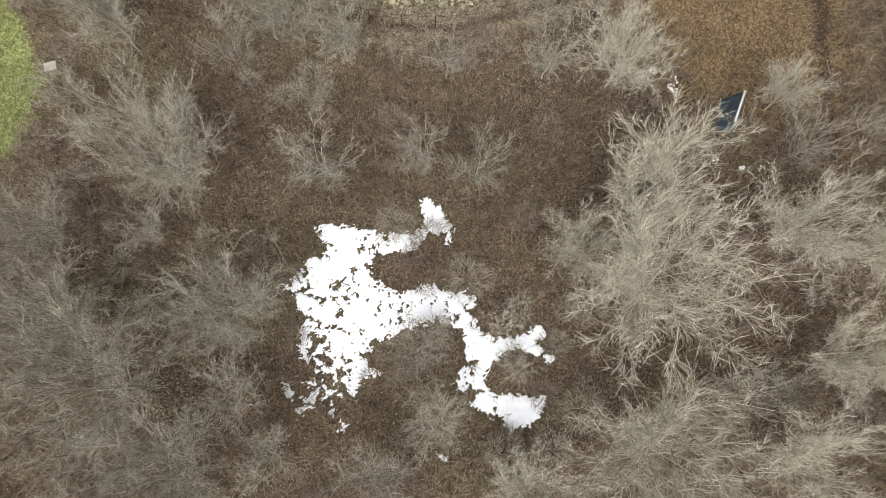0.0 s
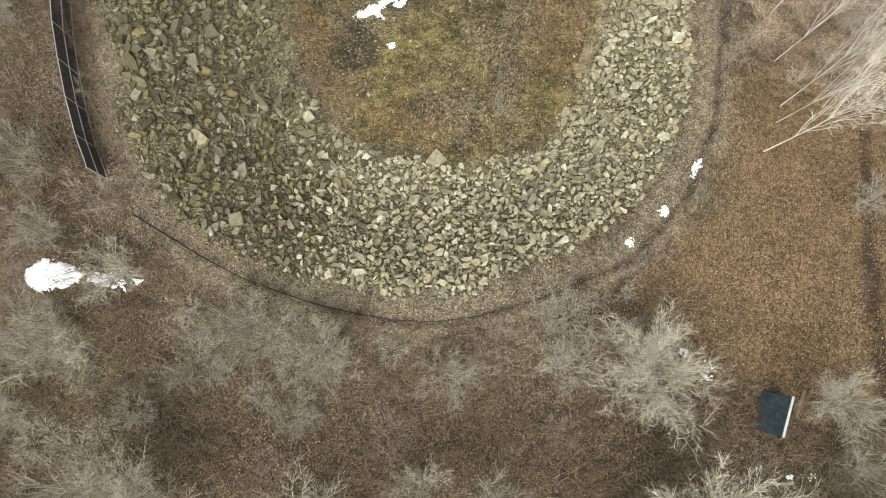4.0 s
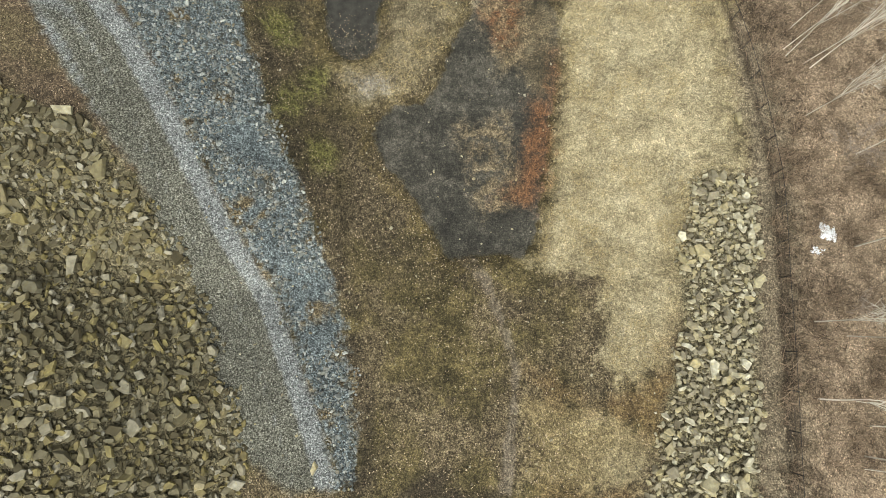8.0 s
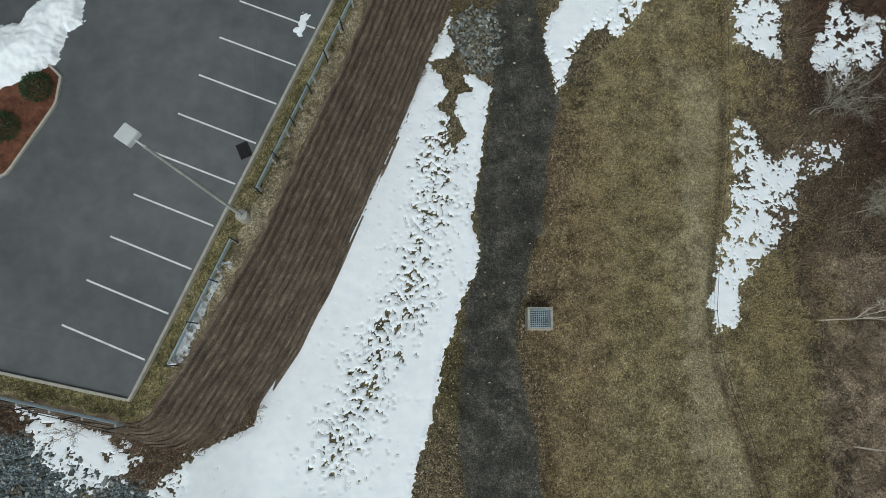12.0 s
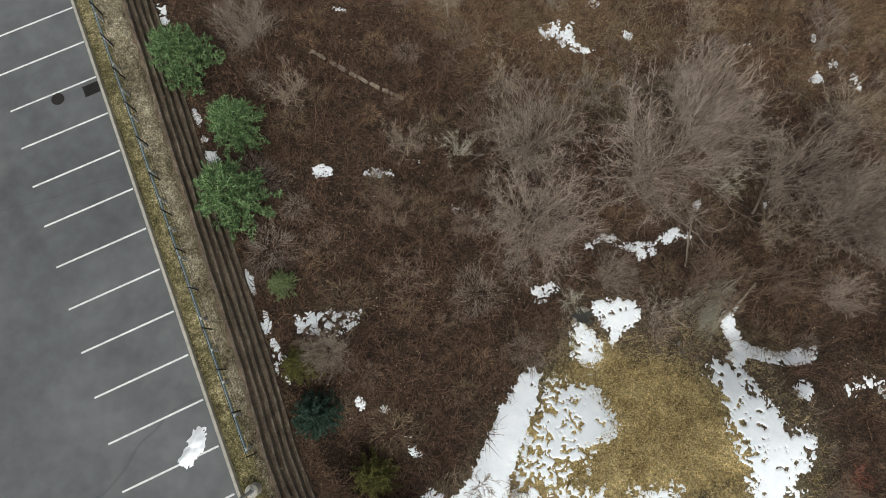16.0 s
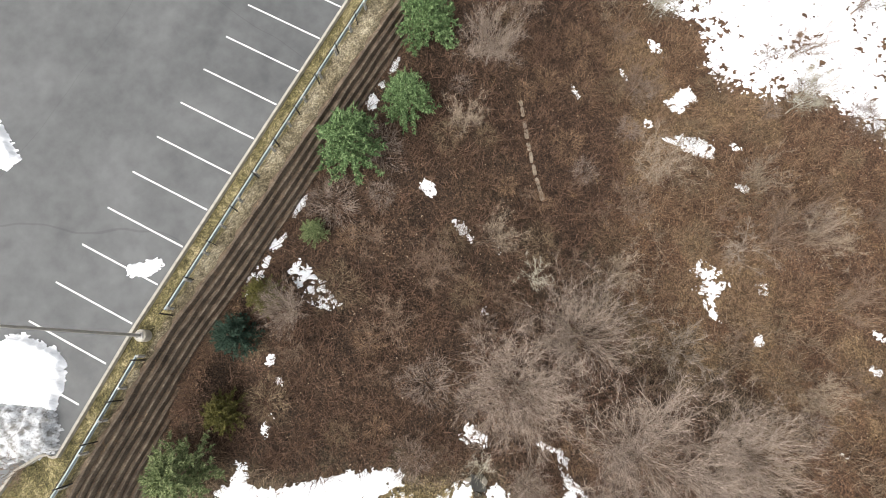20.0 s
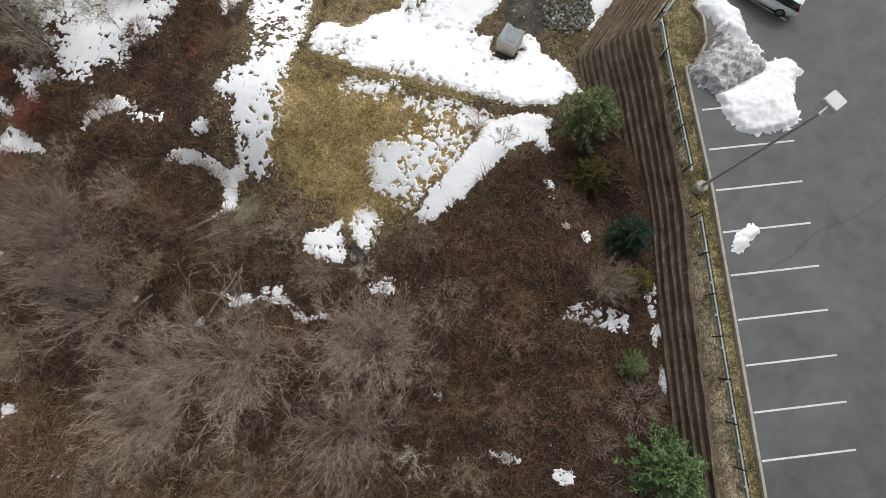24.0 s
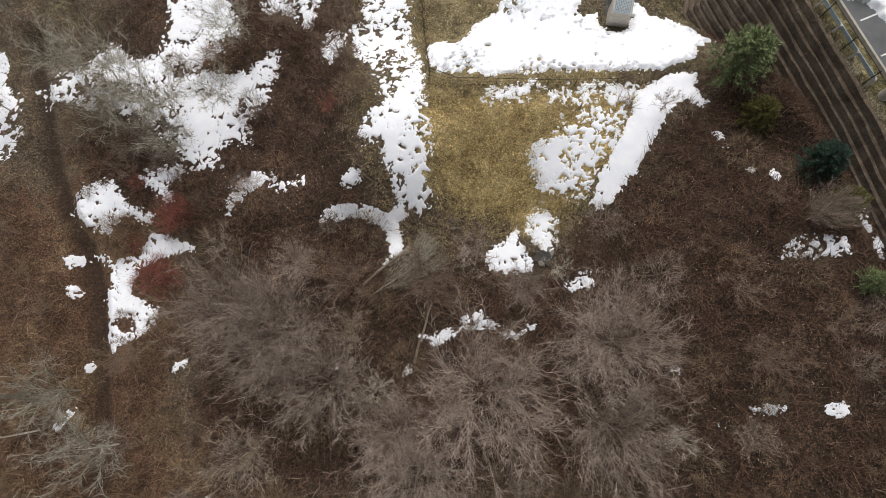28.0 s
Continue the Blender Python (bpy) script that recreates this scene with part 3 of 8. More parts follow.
BANK_GRASS = [(9, 55.8), (10.2, 55), (9.9, 52), (9.2, 49.4), (7.6, 45.3), (6.8, 45.9), (8.2, 49.2), (8.4, 51), (8.9, 52.6)]
RUST_LEFT = [(-16, 52), (-13.4, 49.8), (-12.4, 44.3), (-9.3, 42), (-3.4, 41), (-3.4, 38.5), (-9.5, 40), (-13.4, 43), (-16, 48)]
RUST_RIGHT = [(3, 55), (9, 55.2), (8, 47), (6, 44), (3.5, 46), (3, 50)]
RUST_BAND = [(13.2, 67.5), (13.4, 63.7), (11.7, 60.2), (8.3, 59.6), (3, 61), (2.6, 62.6), (8.4, 61.5), (11.4, 63.2)]
LIME = [[(x + r * math.cos(a), y + 1.5 * r * math.sin(a)) for a in np.linspace(0, 6.283, 9)[:-1]] for x, y, r in ((-17.5, 88.6, 1.1), (-16.4, 81.9, 1.1), (-14.5, 84.4, 0.9), (-13.6, 78.1, 0.8))]
LAWN = [(-52, 29), (-38.4, 27), (-35.4, 24), (-33.5, 19.1), (-34.1, 14.8), (-36.5, 10), (-44, 7), (-53, 12)]
DITCH_EAST = [(19.9, 76), (19.3, 65.4), (18.5, 55.2), (17.6, 48), (17.9, 48), (18.9, 55), (19.8, 65), (20.4, 76)]
DITCH_START = [(28.4, 42), (27.6, 31.6), (27.4, 24.8), (28.3, 16), (29, 16), (28.6, 25), (28.7, 32), (29.2, 42)]
DITCH_END = [(49.3, 137), (48.7, 141.5), (47.2, 149.2), (46, 153.2), (44.8, 156.2), (44.1, 159.7), (43.6, 164.4), (43.4, 169), (42.9, 174), (42, 174), (42.4, 169), (42.6, 164.3), (42.9, 159.3), (43.6, 155.4), (44.7, 152.6), (45.9, 149), (47.6, 141.3), (48.2, 137)]


def smooth(a, b, x):
    u = np.clip((x - a) / (b - a), 0, 1)
    return u * u * (3 - 2 * u)


def inside(poly, x, y):
    """Signed distance to an outline, positive within it."""
    p = np.array(poly, float)
    q = np.roll(p, -1, 0)
    best, odd = np.full(x.shape, 1e9), np.zeros(x.shape, bool)
    for (ax, ay), (bx, by) in zip(p, q):
        dx, dy = bx - ax, by - ay
        u = np.clip(((x - ax) * dx + (y - ay) * dy) / (dx * dx + dy * dy), 0, 1)
        best = np.minimum(best, (x - ax - u * dx) ** 2 + (y - ay - u * dy) ** 2)
        if ay != by:
            odd ^= ((ay > y) != (by > y)) & (x < dx * (y - ay) / dy + ax)
    return np.where(odd, 1, -1) * np.sqrt(best)


LATTICE = np.random.RandomState(5).rand(256, 256)


def fbm(x, y, scale, octaves=4):
    """Smooth value noise about zero, within about half a unit."""
    out, amp, total = np.zeros(np.shape(x)), 1.0, 0.0
    for k in range(octaves):
        ca, sa = math.cos(0.5 + 1.1 * k), math.sin(0.5 + 1.1 * k)
        u, v = (x * ca - y * sa) * scale + 17.3 * k + 300, (x * sa + y * ca) * scale + 41.7 * k + 300
        i, j = np.floor(u).astype(int), np.floor(v).astype(int)
        s, t = u - i, v - j
        s, t = s * s * (3 - 2 * s), t * t * (3 - 2 * t)
        a, b = LATTICE[i % 256, j % 256], LATTICE[(i + 1) % 256, j % 256]
        c, d = LATTICE[i % 256, (j + 1) % 256], LATTICE[(i + 1) % 256, (j + 1) % 256]
        out += amp * ((a * (1 - s) + b * s) * (1 - t) + (c * (1 - s) + d * s) * t - 0.5)
        total += amp
        amp, scale = amp * 0.5, scale * 2.03
    return out / total


def ridge(x, y):
    """Height of the grassy dam north of the meadow."""
    return 2.9 * smooth(140, 147, y) * smooth(157.5, 148.5, y) * smooth(-9, -3, x) * smooth(27, 22, x)


def on_ridge(poly):
    p = np.array(poly, float)
    return np.stack([p[:, 0] * (1 - 0.024 * ridge(p[:, 0], p[:, 1])), p[:, 1]], 1).tolist()


def verge(x, y):
    """Width of the level verge outside the kerb."""
    return np.interp(y, [110, 114, 120, 132, 140, 144, 149, 153, 158, 167, 176, 185], [1.25, 1.9, 2.3, 2.2, 1.75, 1.45, 1.55, 1.65, 2.0, 2.3, 2.6, 2.9])


SETBACK, FALL, COURSES = 0.27, 0.54, 14  # each course of the terraced wall


def foot(x, y):
    """How far outside the kerb the terraced wall ends."""
    f = np.interp(y, [107, 110, 114, 120, 138, 141.5, 144, 147, 156, 165, 175, 185, 215], [4.2, 4.7, 5.3, 5.7, 5.8, 5.2, 4.5, 3.95, 3.65, 3.65, 4.0, 4.5, 4.6])
    return 2.9 + (f - 2.9) * smooth(-27.5, -22.5, x)


def stone_slope(x, y):
    """Height of the slope of crushed stone and gravel road west of the basin."""
    at = np.interp(y, [66, 76, 80, 90, 97, 104, 110], [1.6, 2.1, 2.0, 0.95, 0.35, 1.1, 1.9])
    rise = np.interp(y, [66, 76, 80, 90, 97, 104, 110], [0.22, 0.25, 0.25, 0.33, 0.43, 0.47, 0.45])
    edge = np.interp(y, [66, 76, 85, 92, 100, 108], [-11.5, -14.5, -18.7, -21, -22.5, -21.5])
    z = np.minimum(at - rise * (x + 22), 5.3) - 0.45 * np.maximum(0, x - edge)
    return z - 8 * (1 - smooth(62, 72, y)) - 8 * smooth(-12, -9, x)


def land(x, y):
    """Height of the natural ground, without the parking lot's fill."""
    left = smooth(-12, -26, x) * smooth(114, 96, y)
    base = np.interp(y, [-30, 20, 60, 90, 105, 150, 220], [-0.3, 0, 0, -0.6, -1.8, -1.6, -1.5])
    base = base + 4.2 * smooth(-24, -31, x) * smooth(18, 34, y) * smooth(112, 90, y)
    rim = np.interp(y, [30, 40, 53, 68, 95, 110], [2.7, 2.3, 1.5, 0.2, -0.4, -1.7])
    rim = rim + smooth(9, 0, x) * (np.maximum(rim, np.interp(y, [60, 80, 100], [2.7, 1, -1.5])) - rim)
    rim = rim * (1 - left) + 4.9 * left
    floor = np.interp(y, [40, 60, 72, 100, 115, 135, 150], [-0.8, -0.5, -2.2, -2.3, -1.9, -1.4, -1.2])
    wide = 9.5 + 4.5 * left + np.interp(y, [45, 60, 80], [0, -1, 4]) * (1 - left) * smooth(0, 8, x)
    d = inside(RIM, x, y)
    z = np.where(d > 0, floor + (rim - floor) * (1 - smooth(0, 1, d / wide)), base + (rim - base) * (1 - smooth(0, 7, -d)))
    out = -inside(LOT, x, y)
    over = stone_slope(x, y) - z
    z = z + 0.5 * (over + np.sqrt(over ** 2 + 0.8))
    z = z + 4.6 * np.maximum(smooth(24, 4, out) * smooth(148, 158, y), smooth(8, 3.5, out) * smooth(143, 152, y)) + ridge(x, y)
    z = z - 1.2 * smooth(14, 20, x) * smooth(152, 157, y) * smooth(176, 167, y) * smooth(48, 42, x)
    z = z - 0.35 * smooth(-0.6, 0.5, inside(DITCH_EAST, x, y)) - 0.8 * smooth(-0.7, 0.4, inside(DITCH_END, x, y))
    z = z - 0.3 * smooth(-0.5, 0.2, inside(POND, x, y))
    z = z - 0.55 * smooth(-0.5, 0.25, np.maximum(inside(CHANNEL, x, y), inside(POND_SMALL, x, y)))
    z = z + 4.6 * np.exp(-((x + 26.2) / 3.6) ** 2 - ((y - 26.4) / 4) ** 2) + 0.5 * smooth(-0.5, 1.6, inside(MOUND, x, y))
    return z + 0.35 * fbm(x, y, 0.12, 3) + 0.06 * fbm(x, y, 0.9, 2), out


def terrain(x, y):
    x, y = np.asarray(x, float), np.asarray(y, float)
    z, out = land(x, y)
    f, v = foot(x, y), verge(x, y)
    fill = 5.85 - FALL / SETBACK * np.maximum(0, out - v) - 0.9 * smooth(0, 1, (out - v + 0.1) / 0.5)
    return np.where(out < f, np.where(out < v, 5.85, np.maximum(fill, z)), z)


def height(x, y):
    return float(terrain(np.array([x]), np.array([y]))[0])


# ---- meshes ----
def mesh_of(name, verts, faces, material, smooth_faces=False):
    """A mesh from arrays: faces is one (n, k) array or a list of such arrays."""
    me = bpy.data.meshes.new(name)
    groups = faces if isinstance(faces, list) else [faces]
    groups = [np.asarray(g, np.int32) for g in groups if len(g)]
    verts = np.asarray(verts, np.float32)
    loops = np.concatenate([g.ravel() for g in groups])
    sizes = np.concatenate([np.full(len(g), g.shape[1], np.int32) for g in groups])
    me.vertices.add(len(verts))
    me.vertices.foreach_set("co", verts.ravel())
    me.loops.add(len(loops))
    me.loops.foreach_set("vertex_index", loops)
    me.polygons.add(len(sizes))
    me.polygons.foreach_set("loop_start", np.concatenate([[0], np.cumsum(sizes)[:-1]]).astype(np.int32))
    me.polygons.foreach_set("use_smooth", np.full(len(sizes), smooth_faces))
    me.update(calc_edges=True)
    me.materials.append(material)
    return me


def part(name, bm, material, parent=None, label=""):
    """Links a bmesh, or a ready mesh, as one object under a thing or part."""
    if isinstance(bm, bmesh.types.BMesh):
        me = bpy.data.meshes.new(name)
        bm.to_mesh(me)
        bm.free()
        me.materials.append(material)
    else:
        me = bm
    ob = new(name, me)
    ob.parent = parent
    return tagged(ob, label=label)


def thing(name, at, label, category, group="", kind="", turn=0.0):
    ob = new(name)
    ob.empty_display_size = 0.2
    ob.matrix_basis = pose(*at, 0, 0, turn)
    return tagged(ob, label, category, group, kind)


def box(size, at=(0, 0, 0), bevel=0.0, turn=0.0, bm=None, taper=1.0):
    """A bevelled box, centred on at, with its top scaled by taper."""
    bm = bm or bmesh.new()
    made = bmesh.ops.create_cube(bm, size=1)["verts"]
    for v in made:
        k = taper if v.co.z > 0 else 1
        v.co = Vector((v.co.x * size[0] * k, v.co.y * size[1] * k, v.co.z * size[2]))
    bmesh.ops.transform(bm, matrix=pose(*at, 0, 0, turn), verts=made)
    if bevel:
        bmesh.ops.bevel(bm, geom=list({e for v in made for e in v.link_edges}), offset=bevel, segments=2, affect="EDGES")
    return bm


def rod(a, b, r, r2=None, sides=8, bm=None):
    """A round bar from a to b."""
    bm = bm or bmesh.new()
    a, b = Vector(a), Vector(b)
    m = Matrix.Translation((a + b) / 2) @ (b - a).to_track_quat("Z", "Y").to_matrix().to_4x4()
    bmesh.ops.create_cone(bm, cap_ends=True, segments=sides, radius1=r, radius2=r if r2 is None else r2, depth=(b - a).length, matrix=m)
    return bm


def resample(points, step):
    p = np.array(points, float)
    s = np.concatenate([[0], np.cumsum(np.hypot(*np.diff(p, axis=0).T))])
    u = np.linspace(0, s[-1], max(2, int(s[-1] / step) + 1))
    return np.stack([np.interp(u, s, p[:, 0]), np.interp(u, s, p[:, 1])], 1)


def offset_line(points, step=0.6):
    """Points along a line and the rounded normals to its right-hand side."""
    p = resample(points, step)
    t = np.gradient(p, axis=0)
    n = np.stack([t[:, 1], -t[:, 0]], 1)
    n /= np.linalg.norm(n, axis=1)[:, None]
    pad = np.pad(n, ((4, 4), (0, 0)), mode="edge")
    n = sum(pad[k:k + len(n)] for k in range(9))
    return p, n / np.linalg.norm(n, axis=1)[:, None]


def strip(name, rings, material, parent=None, label="", closed=True):
    """A skin over rings of points: (stations, points, 3)."""
    r = np.asarray(rings, float)
    n, k, _ = r.shape
    i, j = np.meshgrid(np.arange(n - 1), np.arange(k if closed else k - 1), indexing="ij")
    a, b = i * k + j, i * k + (j + 1) % k
    faces = np.stack([a, b, b + k, a + k], -1).reshape(-1, 4)
    groups = [faces]
    if closed:
        groups += [np.arange(k)[None, ::-1], np.arange(k)[None] + (n - 1) * k]
    return part(name, mesh_of(name, r.reshape(-1, 3), groups, material), material, parent, label)


# ---- the ground: one sheet, fine near the flight, out to the horizon ----
def axis(lo, hi, step):
    far = np.array([3, 8, 16, 30, 60, 120, 250, 500, 1000, 2000.0])
    return np.concatenate([(lo - far)[::-1], np.arange(lo, hi, step), hi + far])


gx, gy = np.meshgrid(axis(-40, 54, 0.46), axis(-28, 216, 0.46))
gz = terrain(gx, gy)
gi, gj = np.meshgrid(np.arange(gx.shape[0] - 1), np.arange(gx.shape[1] - 1), indexing="ij")
ga = gi * gx.shape[1] + gj
ground_mesh = mesh_of("ground", np.stack([gx, gy, gz], -1).reshape(-1, 3),
                      np.stack([ga, ga + 1, ga + 1 + gx.shape[1], ga + gx.shape[1]], -1).reshape(-1, 4), GROUND, True)


def zone(name, *polys):
    d = np.maximum.reduce([inside(p, gx, gy) for p in polys])
    ground_mesh.attributes.new(name, "FLOAT", "POINT").data.foreach_set("value", np.clip(d, -12, 12).astype(np.float32).ravel())


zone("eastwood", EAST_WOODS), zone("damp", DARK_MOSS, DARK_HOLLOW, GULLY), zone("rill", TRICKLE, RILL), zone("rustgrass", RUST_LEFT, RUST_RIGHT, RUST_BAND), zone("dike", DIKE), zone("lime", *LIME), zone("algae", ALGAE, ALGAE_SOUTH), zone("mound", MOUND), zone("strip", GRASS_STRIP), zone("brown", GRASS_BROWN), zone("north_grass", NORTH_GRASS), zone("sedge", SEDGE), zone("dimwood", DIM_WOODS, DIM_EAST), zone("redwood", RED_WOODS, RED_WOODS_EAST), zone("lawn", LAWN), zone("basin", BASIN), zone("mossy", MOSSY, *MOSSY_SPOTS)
zone("tan", TAN, BANK_GRASS), zone("dry", DRY, TAN, HUMP, BANK_GRASS), zone("bank", RIPRAP), zone("mud", POND, POND_SMALL, CREEK, CHANNEL), zone("rusty", RUST, RUST_TOP), zone("silt", SILT), zone("foam", FOAM), zone("crust", GREY_CRUST, PALE_PATCH), zone("olive", OLIVE_FLAT)
rim_d = np.maximum.reduce([inside(p, gx, gy) for p in (POND, POND_SMALL, CHANNEL)])
ground_mesh.attributes.new("mud_rim", "FLOAT", "POINT").data.foreach_set("value", np.minimum(rim_d + 1.2, 1.2 - rim_d).astype(np.float32).ravel())
toe_d = inside(CRUSHED, gx, gy) - 8 * smooth(100, 106, gy)
ground_mesh.attributes.new("toe", "FLOAT", "POINT").data.foreach_set("value", np.minimum(0.7 - np.abs(toe_d + 0.7), -inside(ROAD, gx, gy) - 0.5).astype(np.float32).ravel())
zone("road", ROAD), zone("crushed", CRUSHED), zone("ditch", DITCH_EAST, DITCH_START, DITCH_END)
RIM_FENCE = [(-21.9, 30.2), (-16.1, 27.2), (-11, 25.7), (-6.1, 24.9), (-1.6, 25), (4, 26.9), (10, 29.9), (14, 34.6), (16.4, 41), (17.6, 50), (18.3, 58), (18.9, 64), (19.3, 70), (19.6, 76), (19.1, 80.5), (18.3, 86.4), (16.9, 92)]
GRASS_FENCE = [(16.9, 92), (15.6, 98.2), (14.7, 105.3), (13.5, 110.4), (13.5, 114.8), (15.9, 127.2), (17.1, 138.4), (18.2, 146.4), (10.2, 147.3), (3, 147.9), (-2, 146.9)]
GRASS_FENCE = on_ridge(GRASS_FENCE)
line_d = -np.abs(np.maximum(inside(RIM_FENCE + RIM_FENCE[-2:0:-1], gx, gy), inside(GRASS_FENCE + GRASS_FENCE[-2:0:-1], gx, gy)))
ground_mesh.attributes.new("fenceline", "FLOAT", "POINT").data.foreach_set("value", (line_d + 0.2).astype(np.float32).ravel())
rim_band = 1.6 - np.abs(inside(RIM, gx, gy) + 0.6) - 6 * smooth(86, 96, gy) - 6 * smooth(-16, -24, gx) * smooth(70, 78, gy)
ground_mesh.attributes.new("berm", "FLOAT", "POINT").data.foreach_set("value", rim_band.astype(np.float32).ravel())
lot_d = -inside(LOT, gx, gy)
ground_mesh.attributes.new("verge", "FLOAT", "POINT").data.foreach_set("value", np.minimum(lot_d + 3, verge(gx, gy) + 0.2 - lot_d).astype(np.float32).ravel())
ground_mesh.attributes.new("verge_out", "FLOAT", "POINT").data.foreach_set("value", (lot_d - 1.35).astype(np.float32).ravel())
shoulder = -inside(CRUSHED, gx, gy)
wheel = 1.15 * np.exp(-((shoulder - 0.75) / 0.8) ** 4) + 0.5 * np.exp(-((shoulder - 2.9) / 0.35) ** 2) + 0.55 * np.exp(-((shoulder - 4.6) / 0.3) ** 2) * smooth(66, 74, gy) + 0.6 * smooth(-26, -35, gx)
ground_mesh.attributes.new("track", "FLOAT", "POINT").data.foreach_set("value", wheel.astype(np.float32).ravel())
ground = tagged(new("ground", ground_mesh), "leaf-littered winter ground with dead grass and mud", "ground", kind="structure")

# ---- parking lot ----
bm = bmesh.new()
face = bm.faces.new([bm.verts.new((x, y, 6.0)) for x, y in PAVED])
face.normal_update()
bmesh.ops.triangulate(bm, faces=[face], ngon_method="EAR_CLIP")
lot = part("parking_lot", bm, ASPHALT)
tagged(lot, "grey asphalt parking lot with damp patches and cracks", "parking lot", kind="structure")
for p in lot.data.polygons:
    if p.normal.z < 0:
        p.flip()
kerb_p, kerb_n = offset_line(LOT_EDGE, 0.4)
rng = np.random.RandomState(3)
kerb = thing("kerb", (0, 0, 0), "weathered concrete kerb along the parking lot", "kerb", kind="structure")
for k in range(0, len(kerb_p) - 1, 8):
    p, n = kerb_p[k:k + 9], kerb_n[k:k + 9]
    ring = [[(*(q + m * a), z) for a, z in ((-0.02, 5.9), (-0.02, 6.13), (0.14, 6.13), (0.16, 5.8))] for q, m in zip(p, n)]
    r = np.array(ring)
    r[-1, :, :2] -= 0.012 * (p[-1] - p[-2]) / 0.4
    strip("kerb_stone", r, CONCRETE, kerb)


def parking_line(a, b):
    (ax, ay), (bx, by) = a, b
    return box((math.hypot(bx - ax, by - ay), 0.11, 0.006), ((ax + bx) / 2, (ay + by) / 2, 6.006), 0, math.degrees(math.atan2(by - ay, bx - ax)))


markings = thing("stall_markings", (0, 0, 6), "white painted parking stall lines", "marking", kind="structure")
markings.matrix_basis = Matrix.Identity(4)
for k in range(-2, 24):
    u = Vector((-12.5, 152.2)) + Vector((-0.724, 2.59)) * k
    part("stall_line", parking_line(u + Vector((-0.1, 0.02)), u + Vector((-5.38, -1.66))), WHITE_PAINT, markings)
for k in range(11):
    u = Vector((-22.3, 111.9)).lerp(Vector((-10.9, 137.5)), k / 10)
    part("stall_line", parking_line(u + Vector((-0.1, 0.03)), u + Vector((-5.0, 2.1))), WHITE_PAINT, markings)

# ---- terraced retaining wall below the lot ----
def soil_material():
    m = Mat("terrace_soil", 0.95)
    n, f = m.noise(1.6, 5, 0.65), m.noise(14, 4, 0.65)
    s = m.math("ADD", m.math("MULTIPLY", n, 0.5), m.math("MULTIPLY", f, 0.5))
    return m.done(m.ramp(s, [(0.36, (0.07, 0.05, 0.034)), (0.5, (0.165, 0.122, 0.084)), (0.64, (0.31, 0.24, 0.168))]), bump=f, strength=0.8, depth=0.06)


def ledge_material():
    m = Mat("weathered_wall_block", 0.9)
    n, f = m.noise(0.9, 5, 0.65), m.noise(10, 4, 0.6)
    s = m.math("ADD", m.math("MULTIPLY", n, 0.6), m.math("MULTIPLY", f, 0.4))
    return m.done(m.ramp(s, [(0.36, (0.055, 0.042, 0.031)), (0.52, (0.14, 0.11, 0.082)), (0.66, (0.28, 0.225, 0.165))]), bump=f, strength=0.6, depth=0.04)


TERRACE, LEDGE = soil_material(), ledge_material()
bend_a, bend_b = offset_line(CURB[1:4], 0.55), offset_line(CURB[3:7], 0.55)
fan = np.linspace(0, 1, 9)[1:-1, None]
fan = bend_a[1][-1] * (1 - fan) + bend_b[1][0] * fan
fan /= np.linalg.norm(fan, axis=1)[:, None]
north = offset_line(CURB[6:], 0.55)
cut_n = (bend_b[1][-1] + north[1][0]) / (1 + bend_b[1][-1] @ north[1][0])
bend_b = [np.concatenate([u[:-1], w[None], v[1:]]) for u, w, v in zip(bend_b, (north[0][0], cut_n), north)]
wall_p = np.concatenate([bend_a[0], np.repeat(bend_a[0][-1:], len(fan), 0), bend_b[0]])
wall_n = np.concatenate([bend_a[1], fan, bend_b[1]])
wall = thing("retaining_wall", (0, 0, 0), "terraced block retaining wall overgrown with dead brush", "retaining wall", kind="structure")
rng = np.random.RandomState(11)
